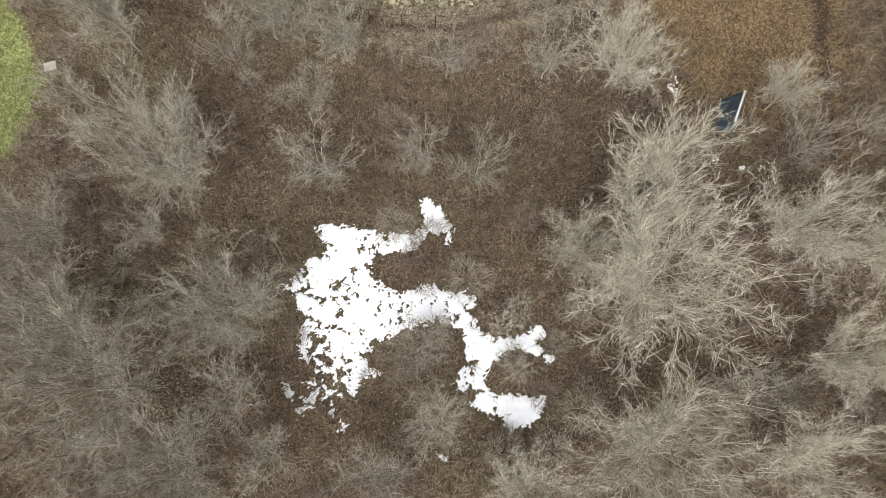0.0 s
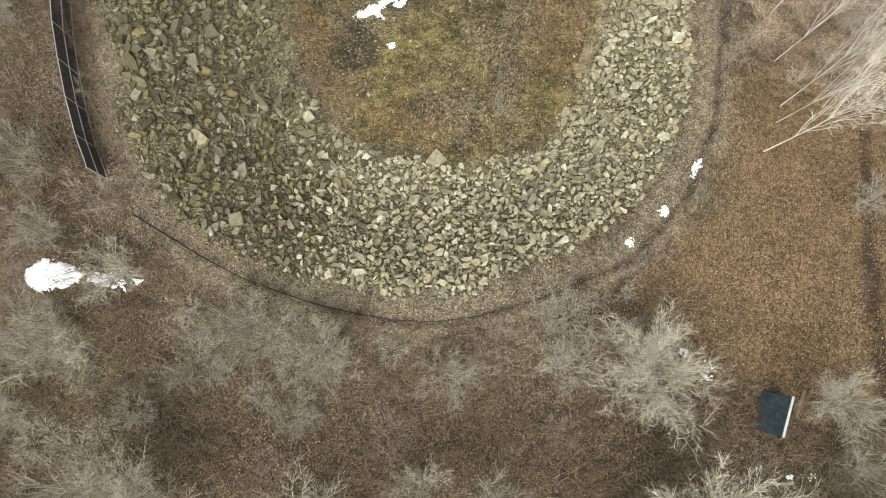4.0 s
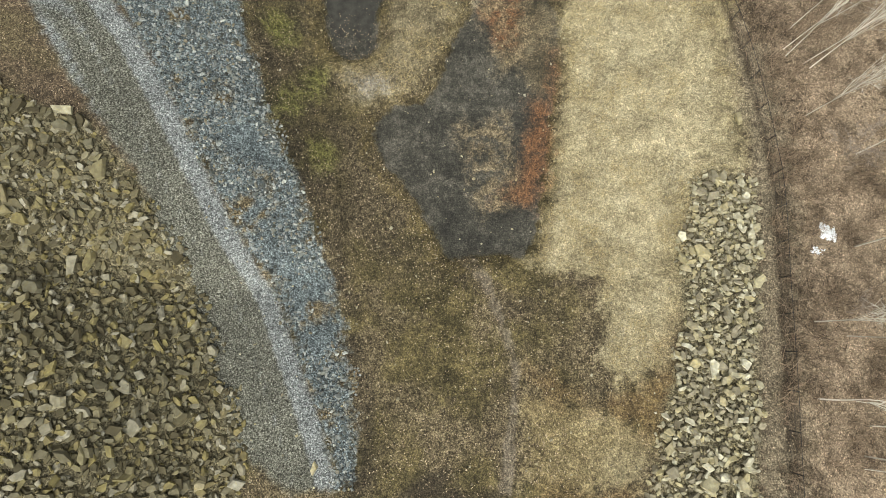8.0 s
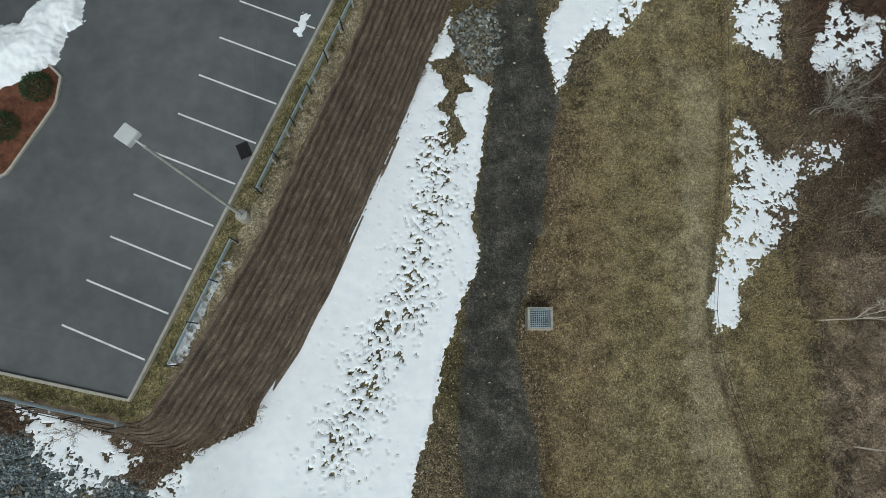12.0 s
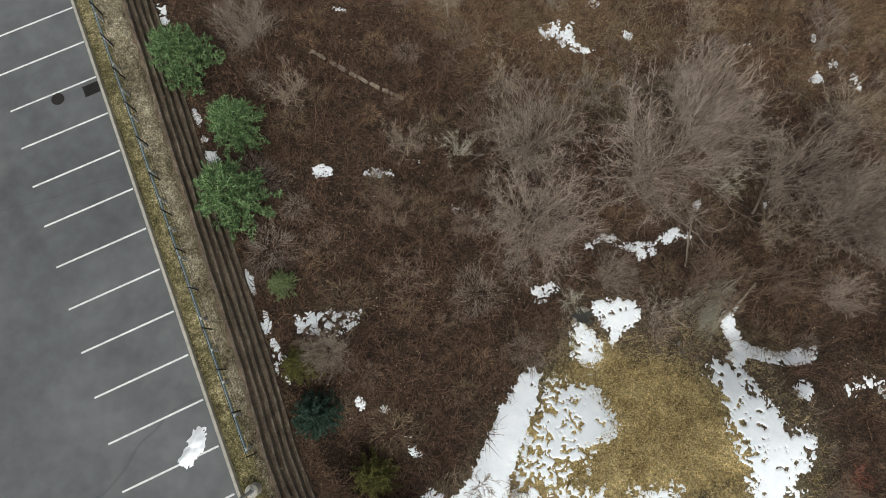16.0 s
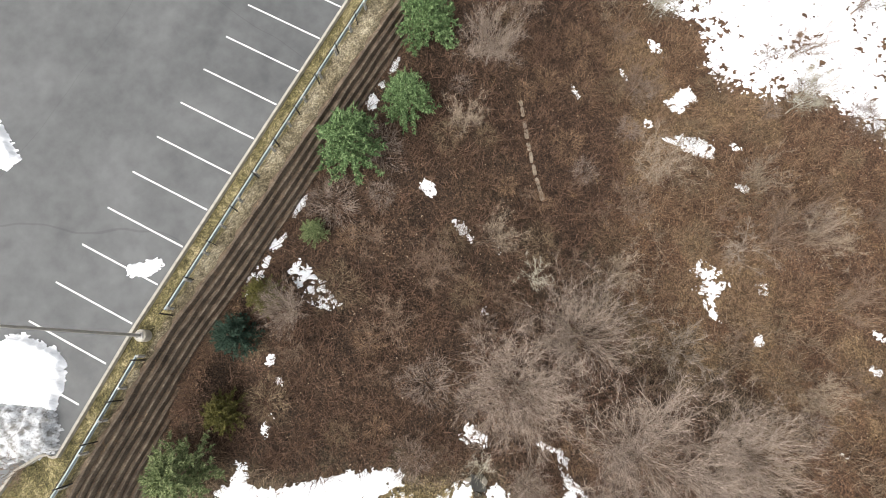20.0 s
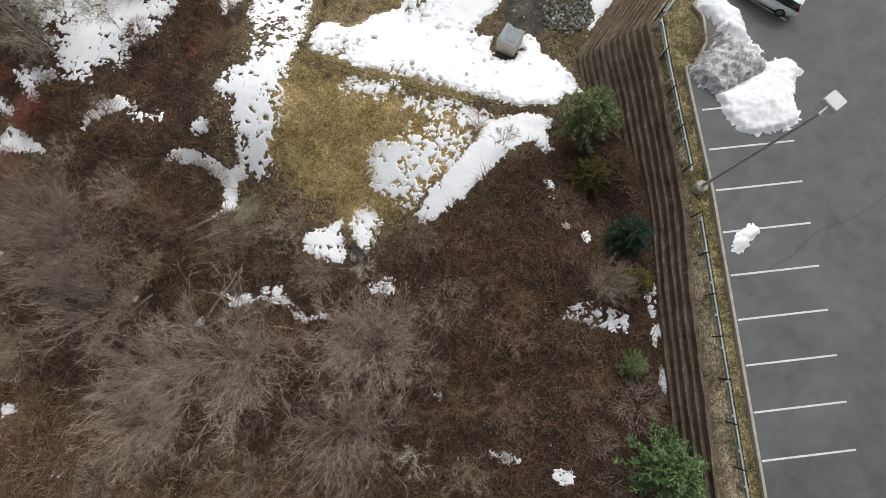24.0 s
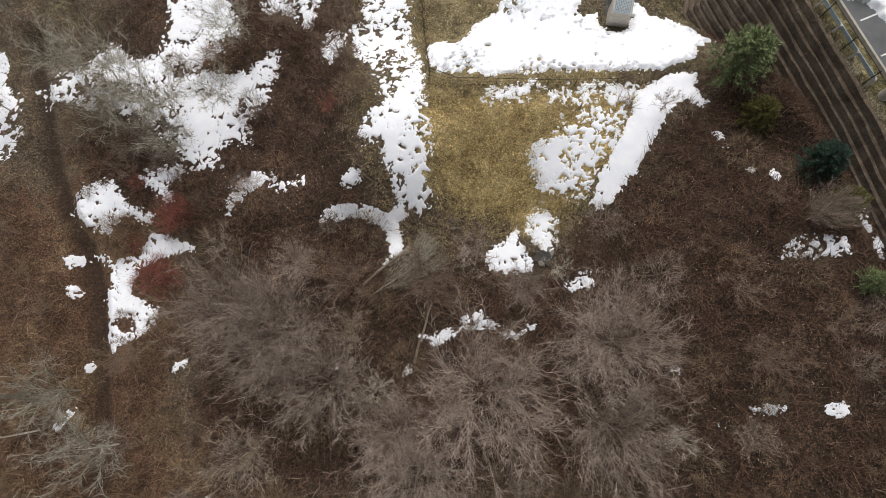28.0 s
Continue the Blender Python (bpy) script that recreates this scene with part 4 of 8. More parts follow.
for c in range(COURSES):
    v = verge(wall_p[:, 0], wall_p[:, 1])
    d0, d1 = v + SETBACK * c, v + SETBACK * (c + 1)
    top = np.full(len(wall_p), 5.75 - FALL * (c + 0.3))
    low = top - 1.2 * FALL
    wob = 0.03 * np.convolve(rng.randn(len(wall_p) + 2), [0.3, 0.5, 0.3], "valid")
    lift = 0.05 * np.convolve(rng.randn(len(wall_p) + 2), [0.3, 0.5, 0.3], "valid")
    at = lambda d: wall_p + wall_n * d[:, None]
    front = d1 - 0.04 + wob
    lip = front - 0.16 * (d1 - d0) - 0.05
    rings = [[(*i, t - 0.25), (*i, t - 0.1 + l), (*m, t - 0.04), (*e, t + l), (*o, t + l - 0.03), (*o, w - 0.1), (*i, w - 0.1)]
             for i, m, e, o, t, w, l in zip(at(d0 - 0.3), at(d0 * 0.5 + lip * 0.5), at(lip), at(front), top, low, lift)]
    r = np.array(rings)
    course = strip("wall_course", r, TERRACE, wall)
    # the row of facing blocks at the front of the course
    row = part("block_row", mesh_of("block_row", *[
        (lambda V, F: (V, F))(np.concatenate([[(*p, z) for p, z in ((o0, w0), (o1, w1), (o1, t1), (o0, t0), (e0, t0 + 0.015), (e1, t1 + 0.015))]
                                             for o0, o1, e0, e1, t0, t1, w0, w1 in blocks]),
                              [np.concatenate([np.array([[0, 1, 2, 3], [3, 2, 5, 4]]) + 6 * k for k in range(len(blocks))])])
        for blocks in [[(at(front + 0.03)[k] * 0.97 + at(front + 0.03)[k + 1] * 0.03, at(front + 0.03)[k] * 0.03 + at(front + 0.03)[k + 1] * 0.97,
                         at(lip)[k], at(lip)[k + 1], top[k] + lift[k], top[k] + lift[k], low[k] - 0.1, low[k + 1] - 0.1)
                        for k in range(len(wall_p) - 1)]]][0], LEDGE), LEDGE, course)


# ---- snow ----
SNOWY = []


def islands(keep):
    """Numbers the joined cells of a grid, from 0; -1 where there is none."""
    tag, todo, k = np.where(keep, -2, -1), [], 0
    rows, cols = keep.shape
    for a, b in zip(*np.nonzero(keep)):
        if tag[a, b] != -2:
            continue
        tag[a, b], todo = k, [(a, b)]
        while todo:
            r, c = todo.pop()
            for u, v in ((r + 1, c), (r - 1, c), (r, c + 1), (r, c - 1)):
                if 0 <= u < rows and 0 <= v < cols and tag[u, v] == -2:
                    tag[u, v] = k
                    todo.append((u, v))
        k += 1
    return tag


def snow_mesh(name, polys, thick=0.06, ragged=1.4, holes=0.0, step=0.15, material=None, mound=0.0, base=None, coarse=0.5, core=0.03, band=None, off_wall=None, thaw=None, level=False, grow=0.0):
    """Sheets of lying snow: ragged edge, melt holes, sinking into the ground at the rim. The larger islands, then the joined crumbs."""
    polys = polys if isinstance(polys[0], list) else [polys]
    polys = [q if level else on_ridge(q) for q in polys]
    p = np.concatenate([np.array(q, float) for q in polys])
    x, y = np.meshgrid(np.arange(p[:, 0].min() - 0.8, p[:, 0].max() + 0.8, step), np.arange(p[:, 1].min() - 0.8, p[:, 1].max() + 0.8, step))
    d = np.maximum.reduce([inside(q, x, y) for q in polys])
    d = d + grow
    body = d.copy()
    SNOWY.extend(polys)
    if off_wall is not None:
        d = np.minimum(d, -inside(LOT, x, y) - foot(x, y) + off_wall)
    wx, wy = x + 0.5 * fbm(x, y + 70, 1.1, 3), y + 0.5 * fbm(x + 70, y, 1.1, 3)
    d = d + ragged * (0.6 * fbm(x, y, coarse, 5) + 0.8 * fbm(x + 50, y, 2.8, 4) + 0.9 * fbm(x, y + 20, 7.5, 3))
    if holes:
        melt = 0.5 * fbm(x + 9, y + 31, 0.36, 2) + 0.9 * fbm(wx, wy, 2.6, 4) + 0.6 * fbm(wx + 3, wy, 6, 3)
        if band:
            melt = 0.8 * fbm(wx, wy, 3.4, 4) + 0.8 * fbm(wx + 3, wy, 7.5, 3) - 0.25 + 0.38 * np.exp(-(inside(band, x, y) / 2.3) ** 2)
        for tx, ty, tr, ta in thaw or ():
            melt = melt + ta * np.exp(-((x - tx) ** 2 + (y - ty) ** 2) / tr ** 2)
        d = np.minimum(d, 0.55) - 7 * np.maximum(0, melt - (0.27 - 0.27 * holes) - core * np.maximum(0, body))
    h = thick * (smooth(0, 0.45, d) * (0.85 + 0.25 * fbm(x, y, 0.7, 3)) + 0.1 * smooth(0, 0.1, d))
    if mound:
        h = h + mound * smooth(0, 2.6, d) * (0.9 + 0.6 * fbm(x, y, 0.5, 4)) + 0.35 * mound * smooth(0, 0.4, d) + 0.25 * mound * fbm(x, y, 1.6, 3) * smooth(0, 0.5, d) + 0.3 * mound * np.abs(fbm(x, y, 3.2, 3)) * smooth(0, 0.4, d)
    z = (terrain(x, y) if base is None else base) + np.where(d > 0, h + 0.012, -0.03)
    i, j = np.meshgrid(np.arange(x.shape[0] - 1), np.arange(x.shape[1] - 1), indexing="ij")
    a = i * x.shape[1] + j
    quads = np.stack([a, a + 1, a + 1 + x.shape[1], a + x.shape[1]], -1)
    keep = (d > 0).ravel()[quads].any(-1)
    tag = islands(keep)
    count = np.bincount(tag[keep])
    big = [k for k in np.argsort(-count)[:14] if count[k] * step * step > 0.35 or k == np.argmax(count)]
    v = np.stack([x, y, z], -1).reshape(-1, 3)
    out = []
    for chosen in [[k] for k in big] + [np.setdiff1d(np.arange(len(count)), big)]:
        q = quads[np.isin(tag, chosen)]
        if len(q):
            used, inv = np.unique(q, return_inverse=True)
            out.append((len(chosen), mesh_of(name, v[used], inv.reshape(-1, 4), material or SNOW, True)))
    return out


def snow(label, poly, **kw):
    """Each island of the sheet is a thing; the crumbs about it stay one."""
    for n, me in snow_mesh("snow_patch", poly, **kw):
        if n == 1:
            tagged(new("snow_patch", me), label, "snow", "snow lying about")
        else:
            tagged(new("snow_crumbs", me), "crumbs of melting snow round a larger patch", "snow", kind="stuff")


ISLES_SOUTH = [[(-10.6, 9.3), (-9.9, 9.8), (-8.7, 9.7), (-6.6, 9.5), (-4.9, 9.3), (-3, 9.6), (-2.3, 10.4), (-2.6, 11.5), (-2.8, 12.1), (-2.1, 12.3), (-1.5, 11.8), (-0.8, 11.3), (-0.7, 10.5), (-0.1, 10.1), (0, 9.3), (-0.2, 8.6), (-0.8, 8.9), (-0.7, 9.7), (-1.9, 9.6), (-2.4, 8.9), (-2.8, 8.2), (-4.3, 7.8), (-5.7, 7.6), (-6.1, 6.8), (-5.7, 6), (-4.4, 5.4), (-3.2, 5.1), (-3.5, 2.1), (-4.6, 1.4), (-5.4, 1.3), (-8, 2), (-10.6, 1.9), (-10.1, 2.8), (-11, 3.1), (-11.4, 4.1), (-12.3, 4.9), (-11.5, 5.3), (-11, 6), (-10.9, 6.7), (-9.5, 7.8), (-10, 8.4)]]
ISLES_MID = [[(-3.4, 5.1), (-2.2, 5.7), (-0.9, 5.6), (0.1, 5.3), (1.1, 5.6), (1.8, 5), (1.8, 3.8), (2.6, 2.8), (3.6, 2.1), (4.8, 2.4), (6, 3), (6.6, 3.4), (6.9, 2.8), (6.4, 2.2), (7.1, 1.7), (7.7, 1.3), (7.4, 0.9), (6.3, 1.5), (4.7, 1.7), (3.9, 1.2), (3.3, 0.5), (2.9, -0.3), (3, -1.3), (3.7, -1.6), (4.8, -1.5), (7.2, -1.5), (7.1, -2.5), (6.3, -3.3), (5, -4), (4, -3.3), (1.9, -2.4), (2.6, -1.3), (1.3, -1.6), (0.6, -1.1), (1, -0.5), (1.3, 0.1), (2.1, 0), (2.4, 0.6), (1.3, 0.8), (1.3, 1.7), (1, 2.5), (-0.1, 2.6), (-0.7, 3.1), (-1.9, 2.7), (-3.6, 2.1)]]
ISLES_NORTH = [[(-5.4, 1.5), (-5.2, 0.6), (-5.9, 0.3), (-4.7, -0.4), (-4.2, -0.8), (-5.3, -1.6), (-6.2, -2.5), (-7.2, -2.7), (-7.1, -2), (-8, -2.6), (-8.7, -3.3), (-10, -4.3), (-10.1, -3.4), (-9.4, -2.4), (-9.7, -1.8), (-9, -1.3), (-9.5, -0.6), (-10.4, -0.3), (-10.4, 0.7), (-10.6, 2.1), (-8, 2.2)], [(-11.4, -1.9), (-10.8, -2.2), (-10.3, -2.6), (-10.4, -3.2), (-10.9, -2.9)], [(-7.1, -5), (-6.8, -4.4), (-6.1, -4.2), (-6.4, -4.7), (-6.7, -5.1)], [(-7.8, -3.9), (-7.6, -3), (-7.3, -3.1), (-7.4, -3.9)]]
OLD_PATCH = ISLES_SOUTH + ISLES_MID + ISLES_NORTH
snow("ragged patch of old snow melting among bare trees", OLD_PATCH, level=True, ragged=0.75, holes=0.42, step=0.085, core=0.03, thaw=((-8.3, 4.8, 1.2, 0.2), (-9.3, 1.2, 0.5, 0.3), (-8.6, -0.9, 1.5, 0.24), (-6.5, -1.6, 1.2, 0.25), (-3.4, 3.9, 0.8, 0.22), (-5.2, 3.8, 0.5, 0.2), (1.2, 3.6, 0.8, 0.15), (-9.6, 8.2, 0.8, 0.22)))
FIELD_SOUTH = [[(-4.2, 138.8), (-5.1, 137.5), (-6, 135.9), (-6.9, 133.8), (-7.5, 131.8), (-8.8, 129.5), (-9.6, 127.5), (-10.6, 125), (-11.5, 123), (-13.5, 118.5), (-15.8, 114), (-17.8, 109.5), (-6.2, 108.5), (-5.8, 111.2), (-4.8, 113.4), (-4.1, 115.7), (-3.2, 117.6), (-2.7, 119.2), (-3.2, 121.6), (-2.9, 124), (-2.4, 126.5), (-2, 129.5), (-1.4, 131.9), (-2.5, 132.8), (-3.5, 133), (-2.9, 131.7), (-4, 131.3), (-4.3, 130.2), (-3.5, 128.2), (-4.4, 127), (-4.9, 128.1), (-4.7, 129.6), (-5.7, 130.5), (-4.8, 131.7), (-5.4, 133.1), (-6.3, 134.2), (-4.5, 134.6), (-4.1, 135.5), (-4.7, 136.5)]]
FIELD_MID = [[(-17.9, 111), (-18.4, 107.5), (-20, 106.8), (-21.3, 106.1), (-22, 105.1), (-22.1, 102.5), (-22.4, 100.7), (-22, 99), (-20.8, 98.3), (-20, 97.9), (-17.4, 98.2), (-14.8, 96.8), (-13.2, 98.3), (-11.1, 98.7), (-9.5, 97.7), (-10.7, 100.4), (-9.9, 101.6), (-8, 102.4), (-7.5, 104.6), (-6.6, 106.9), (-6.1, 109)]]
LONG_FIELD = FIELD_SOUTH + FIELD_MID
snow("long snowfield along the foot of the terraced wall", LONG_FIELD, level=True, thick=0.16, ragged=0.5, holes=0.62, step=0.11, core=0.0, off_wall=0.3, band=[(-5.2, 128), (-5.7, 123.7), (-7, 119.3), (-8.3, 115), (-10.3, 111.6), (-11.5, 109.2), (-13.1, 105.2), (-11.4, 109.3), (-10.2, 111.7), (-8.2, 115.1), (-6.9, 119.4), (-5.6, 123.8)])
snow("broken crust of snow on dark crushed stone", [[(-29.7, 109.5), (-28.7, 109.4), (-27.1, 108.4), (-26.3, 107.7), (-25.0, 107.2), (-24.0, 106.0), (-24.8, 105.1), (-25.9, 104.5), (-26.7, 104.2), (-27.7, 104.3), (-28.1, 105.5), (-28.9, 106.4), (-29.4, 107.8)], [(-23.6, 104.2), (-22.1, 105.6), (-21.5, 106.1), (-20.6, 104.8), (-21.2, 103.8), (-22.0, 101.7), (-20.7, 98.8), (-22.4, 97.8), (-23.7, 98.5), (-24.9, 98.7), (-26.6, 99.7), (-26.8, 101.1), (-25.3, 101.7), (-23.8, 101.5), (-23.2, 102.7), (-24.7, 103.6)]], level=True, ragged=1.0, holes=0.95, step=0.085, core=0.0, thaw=((-26.3, 107.7, 1.6, -0.25),))
OUTLET_FIELD = [[(-4.5, 144.6), (-3.2, 145.2), (-2.7, 146), (-1.7, 146.5), (0.6, 146.8), (3.1, 146.7), (5.6, 146.3), (8.6, 146.1), (12.8, 146), (13.5, 145.4), (14.7, 145.7), (16.2, 145.3), (17, 143.4), (17, 141.8), (15.8, 141.4), (14.7, 141.9), (13.7, 141.1), (13, 140), (11.6, 139.4), (10.4, 137.6), (8.7, 136), (7.7, 136.9), (6.4, 136.5), (5.1, 134.9), (4.6, 133.3), (3.6, 131.5), (3.3, 133.6), (2.8, 135.6), (3.2, 137.6), (4.4, 138.9), (4.8, 140), (4.1, 140.3), (3.1, 140.1), (3.2, 141.2), (2.6, 142.2), (1.7, 142.4), (0.9, 141.8), (0.7, 140.9), (0.8, 139.8), (0.4, 139.2), (-0.5, 139.8), (-1.1, 140.8), (-2.2, 141.4), (-3, 142.1), (-3.5, 142.6), (-3.8, 143.5)]]
snow("smooth snowfield round the concrete outlet box", OUTLET_FIELD, level=True, thick=0.25, ragged=0.6, holes=0.5, step=0.1, core=0.07, thaw=((15, 143.6, 1.6, 0.2), (9.5, 138, 2.5, 0.2), (12.2, 142.5, 0.25, 0.9), (8.7, 144.8, 0.2, 0.9)))
GRASS_SOLID = [(-2.6, 147.3), (-0.6, 147.4), (0.9, 147.8), (2, 148.4), (2.6, 149.4), (3.2, 150.6), (3.9, 151.9), (4.8, 153.2), (5.5, 154.4), (6.1, 155.9), (5.2, 156.7), (3.7, 155.3), (2.5, 153.7), (1.4, 152.2), (0.5, 150.9), (-0.3, 149.9), (-1.3, 149.4), (-2.2, 150.3), (-2.8, 149.8), (-2.2, 148.5)]
GRASS_SNOW = [[(3, 149.4), (4.2, 149.2), (6, 149.5), (7.5, 149.9), (7.9, 151), (8.8, 151.4), (9.6, 151.9), (9.6, 153.4), (9.2, 154.4), (7.8, 154.9), (6.7, 155.3), (5.9, 154.2), (5.1, 152.8), (4.2, 151.5), (3.6, 150.4)],
              [(2.6, 148.2), (3.6, 148), (4.6, 147.6), (6.2, 147.7), (7.8, 147.9), (8.4, 148.3), (6.8, 148.5), (5, 148.6), (3.4, 148.9)],
              [(9.1, 147.5), (9.9, 147.9), (11.4, 147.9), (12.7, 147.9), (12.5, 147.5), (11, 147.5), (9.3, 147.2)], [(9, 158.5), (9.5, 159), (10.3, 157.4), (10.2, 156.4), (9.5, 156.1), (8.8, 156.6)]]
snow("solid snow along the edge of yellow grass", GRASS_SOLID, ragged=0.55, holes=0.25, step=0.08, core=0.25, level=True)
snow("mottled snow melting off yellow grass", GRASS_SNOW, grow=0.5, ragged=0.9, holes=1.1, step=0.07, core=0.03, level=True)
snow("mottled strip of snow along a wire fence", [(16.9, 154.4), (18.6, 155.2), (19.7, 154.9), (20.6, 154), (20.6, 152.1), (21, 150.7), (22.6, 149.8), (22, 148.6), (21, 147.2), (21.4, 144.4), (22.5, 142.4), (22.8, 140.4), (22, 138.4), (21.6, 136), (21.6, 133.6), (20.1, 133.9), (18.9, 135.1), (17.7, 135.4), (17.9, 138.2), (18, 141.5), (17.5, 144), (17.3, 147.8), (17.3, 150), (17.5, 151.8), (18, 153.2)], ragged=1.1, holes=1.2, step=0.085, core=0.07, level=True)
snow("streaky snow beside the wire fence", [(17.2, 129), (18.3, 128.8), (19.1, 126.8), (19.7, 125.1), (21.2, 126.6), (23, 127.2), (25.1, 127), (24.7, 125.2), (23, 124.6), (21.4, 123.8), (20.8, 122.6), (21.2, 120.9), (19.8, 119.9), (18.8, 119), (17.4, 117.6), (16.3, 116.7), (15.2, 113.2), (13.9, 113), (13.5, 115.2), (14.3, 117.1), (14.9, 119.5), (15.9, 121.9), (16.2, 123.9), (16.9, 126), (16.6, 127.3)], level=True, ragged=1.0, holes=1.12, step=0.08, core=0.05, thaw=((15, 115, 1.8, -0.2), (22.6, 126, 2, 0.22), (20.2, 122, 1.2, 0.15)))
snow("crescent of snow round a brushy hollow", [(26.4, 155.4), (25.9, 154.4), (25.1, 154), (23.5, 154.2), (22.1, 154.7), (20.9, 154.9), (19.8, 154.1), (19.6, 155.4), (20.3, 155.7), (20.1, 157.2), (20.3, 158.3), (21.2, 158.9), (21.7, 158.8), (21.2, 157.7), (21.2, 156.6), (21.8, 155.7), (23.1, 155.2), (24.6, 155.1), (25.7, 155.2)], level=True, ragged=0.6, holes=0.45, step=0.08, core=0.1)
snow("snow caught in swampy brush", [(48.3, 143.6), (48.4, 142.1), (46.1, 142.2), (46.5, 141.2), (44.3, 140.9), (43.6, 139.7), (41.6, 139.2), (40.2, 140.5), (38.5, 140.4), (37.8, 138), (37.6, 134), (33.4, 134), (32, 137.5), (31.6, 139.1), (33, 140.5), (34.8, 141.8), (33, 142.5), (31.2, 142.4), (28.9, 140.8), (28.8, 143.4), (29.9, 145.7), (31.3, 146.5), (31.3, 148.8), (32.6, 148.2), (33.7, 149.1), (33.5, 150), (34.8, 150.8), (35.9, 150.2), (37.9, 151.4), (37, 152.6), (37.7, 153.1), (38.5, 151.8), (40, 150.3), (38.8, 149.9), (36.1, 149.7), (37, 148.7), (38.4, 147.2), (40.1, 145.6), (41.9, 145), (43.7, 145), (44.6, 144.2), (46, 143.4), (47.4, 143.6)], level=True, ragged=1.2, holes=0.95, step=0.09, core=0.03, thaw=((33.6, 141.6, 0.7, 0.4), (36.6, 142, 0.5, 0.5), (44.6, 142.8, 0.6, 0.4), (31.6, 145.6, 0.6, 0.3)))
for poly in ([(33.7, 153.7), (32, 151.1), (30.5, 150.7), (29.2, 151.4), (27.5, 150.9), (27, 152), (28.9, 152.9), (30.1, 151.9), (31.9, 152.8), (33, 154.1)], [(45.3, 152.7), (44, 150.7), (41.7, 150.6), (40.3, 152.9), (38.8, 153.1), (39, 154.1), (41.2, 153.5), (42.4, 154.5), (44.3, 153.7)]):
    snow("ragged snow among red and brown shrubs", poly, level=True, ragged=0.9, holes=1.0, step=0.08, core=0.05)
snow("snow patches in a wet thicket", [[(24.4, 136.1), (26.2, 139.2), (27.4, 137.9), (29.8, 137.4), (29.2, 133.7), (28, 132.6), (27.2, 134.2), (25.9, 131.7), (25.4, 132.4), (25.8, 133.8), (24.3, 132.7), (23.6, 133.6)], [(23.3, 140), (24.6, 139), (25.4, 141.5), (24.5, 143)]], level=True, ragged=1.2, holes=1.0, step=0.09, core=0.0)
snow("snow winding along a muddy ditch", [(44, 156), (42.3, 156.5), (40.4, 156.4), (39, 154.7), (36.6, 155.6), (35.9, 156.2), (38, 156.6), (40.2, 157.1), (40.6, 158.4), (41, 159.2), (38.9, 160.6), (39.2, 161.7), (40.5, 162.6), (42.2, 163.4), (43.4, 162.4), (42.6, 161), (43.3, 159.4), (42.3, 158.7), (42.5, 157.3)], level=True, ragged=0.8, holes=0.7, step=0.08, core=0.08, thaw=((41.1, 161.4, 0.75, 0.7), (42.9, 157.4, 0.6, 0.3)))
snow("snow beyond the ditch under brush", [(53, 138), (51.1, 138.8), (50.3, 139.3), (50.5, 141.8), (49.3, 143.3), (49.7, 144.9), (49, 146), (49.6, 147.6), (51, 148.6), (54, 146)], level=True, ragged=1.0, holes=0.8, step=0.11)
snow("wide snow patch at the edge of the woods", [(-6.3, 195.3), (-4.4, 196.2), (-1.7, 197.2), (0.8, 194.9), (3.2, 195.1), (5.7, 196.2), (7.8, 198), (9.2, 199), (12.3, 200.1), (16, 200), (17, 207), (7, 212), (-2, 208), (-7, 200)], level=True, ragged=2.2, holes=1.05, step=0.11, core=0.03)
REMNANTS_SOUTH = ([(19.5, 164.4), (18.5, 164.3), (17, 164.3), (16.4, 164), (16.1, 163.2), (14.8, 162.9), (14.1, 163.7), (13.1, 164.3), (12.6, 164.8), (10.9, 164.2), (10.9, 164.8), (12, 164.8), (12.6, 165.5), (13.2, 164.9), (14.1, 164.2), (16.4, 164.2), (17.3, 164.7), (18.4, 165.1)], [(14.4, 159.4), (13.3, 158.1), (12.4, 157.9), (11.5, 157), (11.4, 158), (10.6, 159.4), (10.7, 160.3), (11.9, 160.7), (13.2, 160.2)], [(8.6, 161.6), (7.6, 161.1), (6.7, 160.7), (6.5, 161.7), (6.3, 162.4), (7.3, 161.9), (8.4, 162.4)], [(10.4, 182.5), (12.3, 183), (13.6, 182.5), (13.4, 181), (14.9, 180.1), (14.6, 179.7), (12, 180.3), (10.8, 181.4)], [(2.3, 187.9), (3.4, 189.3), (5.3, 190.5), (6.3, 189.5), (5.6, 188.8), (3.8, 188.2)],)
REMNANTS_MID = ([(0.6, 190.2), (0.6, 192), (1.3, 192.9), (2.2, 192.2), (1.9, 190.5)], [(-9.5, 161.7), (-7.5, 161.9), (-5.3, 161.5), (-5.6, 160.5), (-7.6, 160.2), (-9.2, 160.7)], [(-10.9, 49.4), (-9.5, 50.5), (-8.2, 51.4), (-6.4, 52.8), (-6.1, 52.5), (-7.7, 51), (-8.9, 50), (-8.6, 49.3), (-9.5, 49.6), (-10.4, 49.1)], [(-12.3, 52.1), (-10.7, 52), (-9.1, 52.8), (-9.1, 52.2), (-8.4, 51.9), (-9.6, 51.5), (-11.1, 51.5)],)
for poly in REMNANTS_SOUTH + REMNANTS_MID:
    snow("remnant of snow on dead leaves", poly, level=True, thick=0.07, ragged=0.6, holes=0.75, step=0.065, coarse=1.3, core=0.1, thaw=((12, 181.6, 1.5, 0.25),))
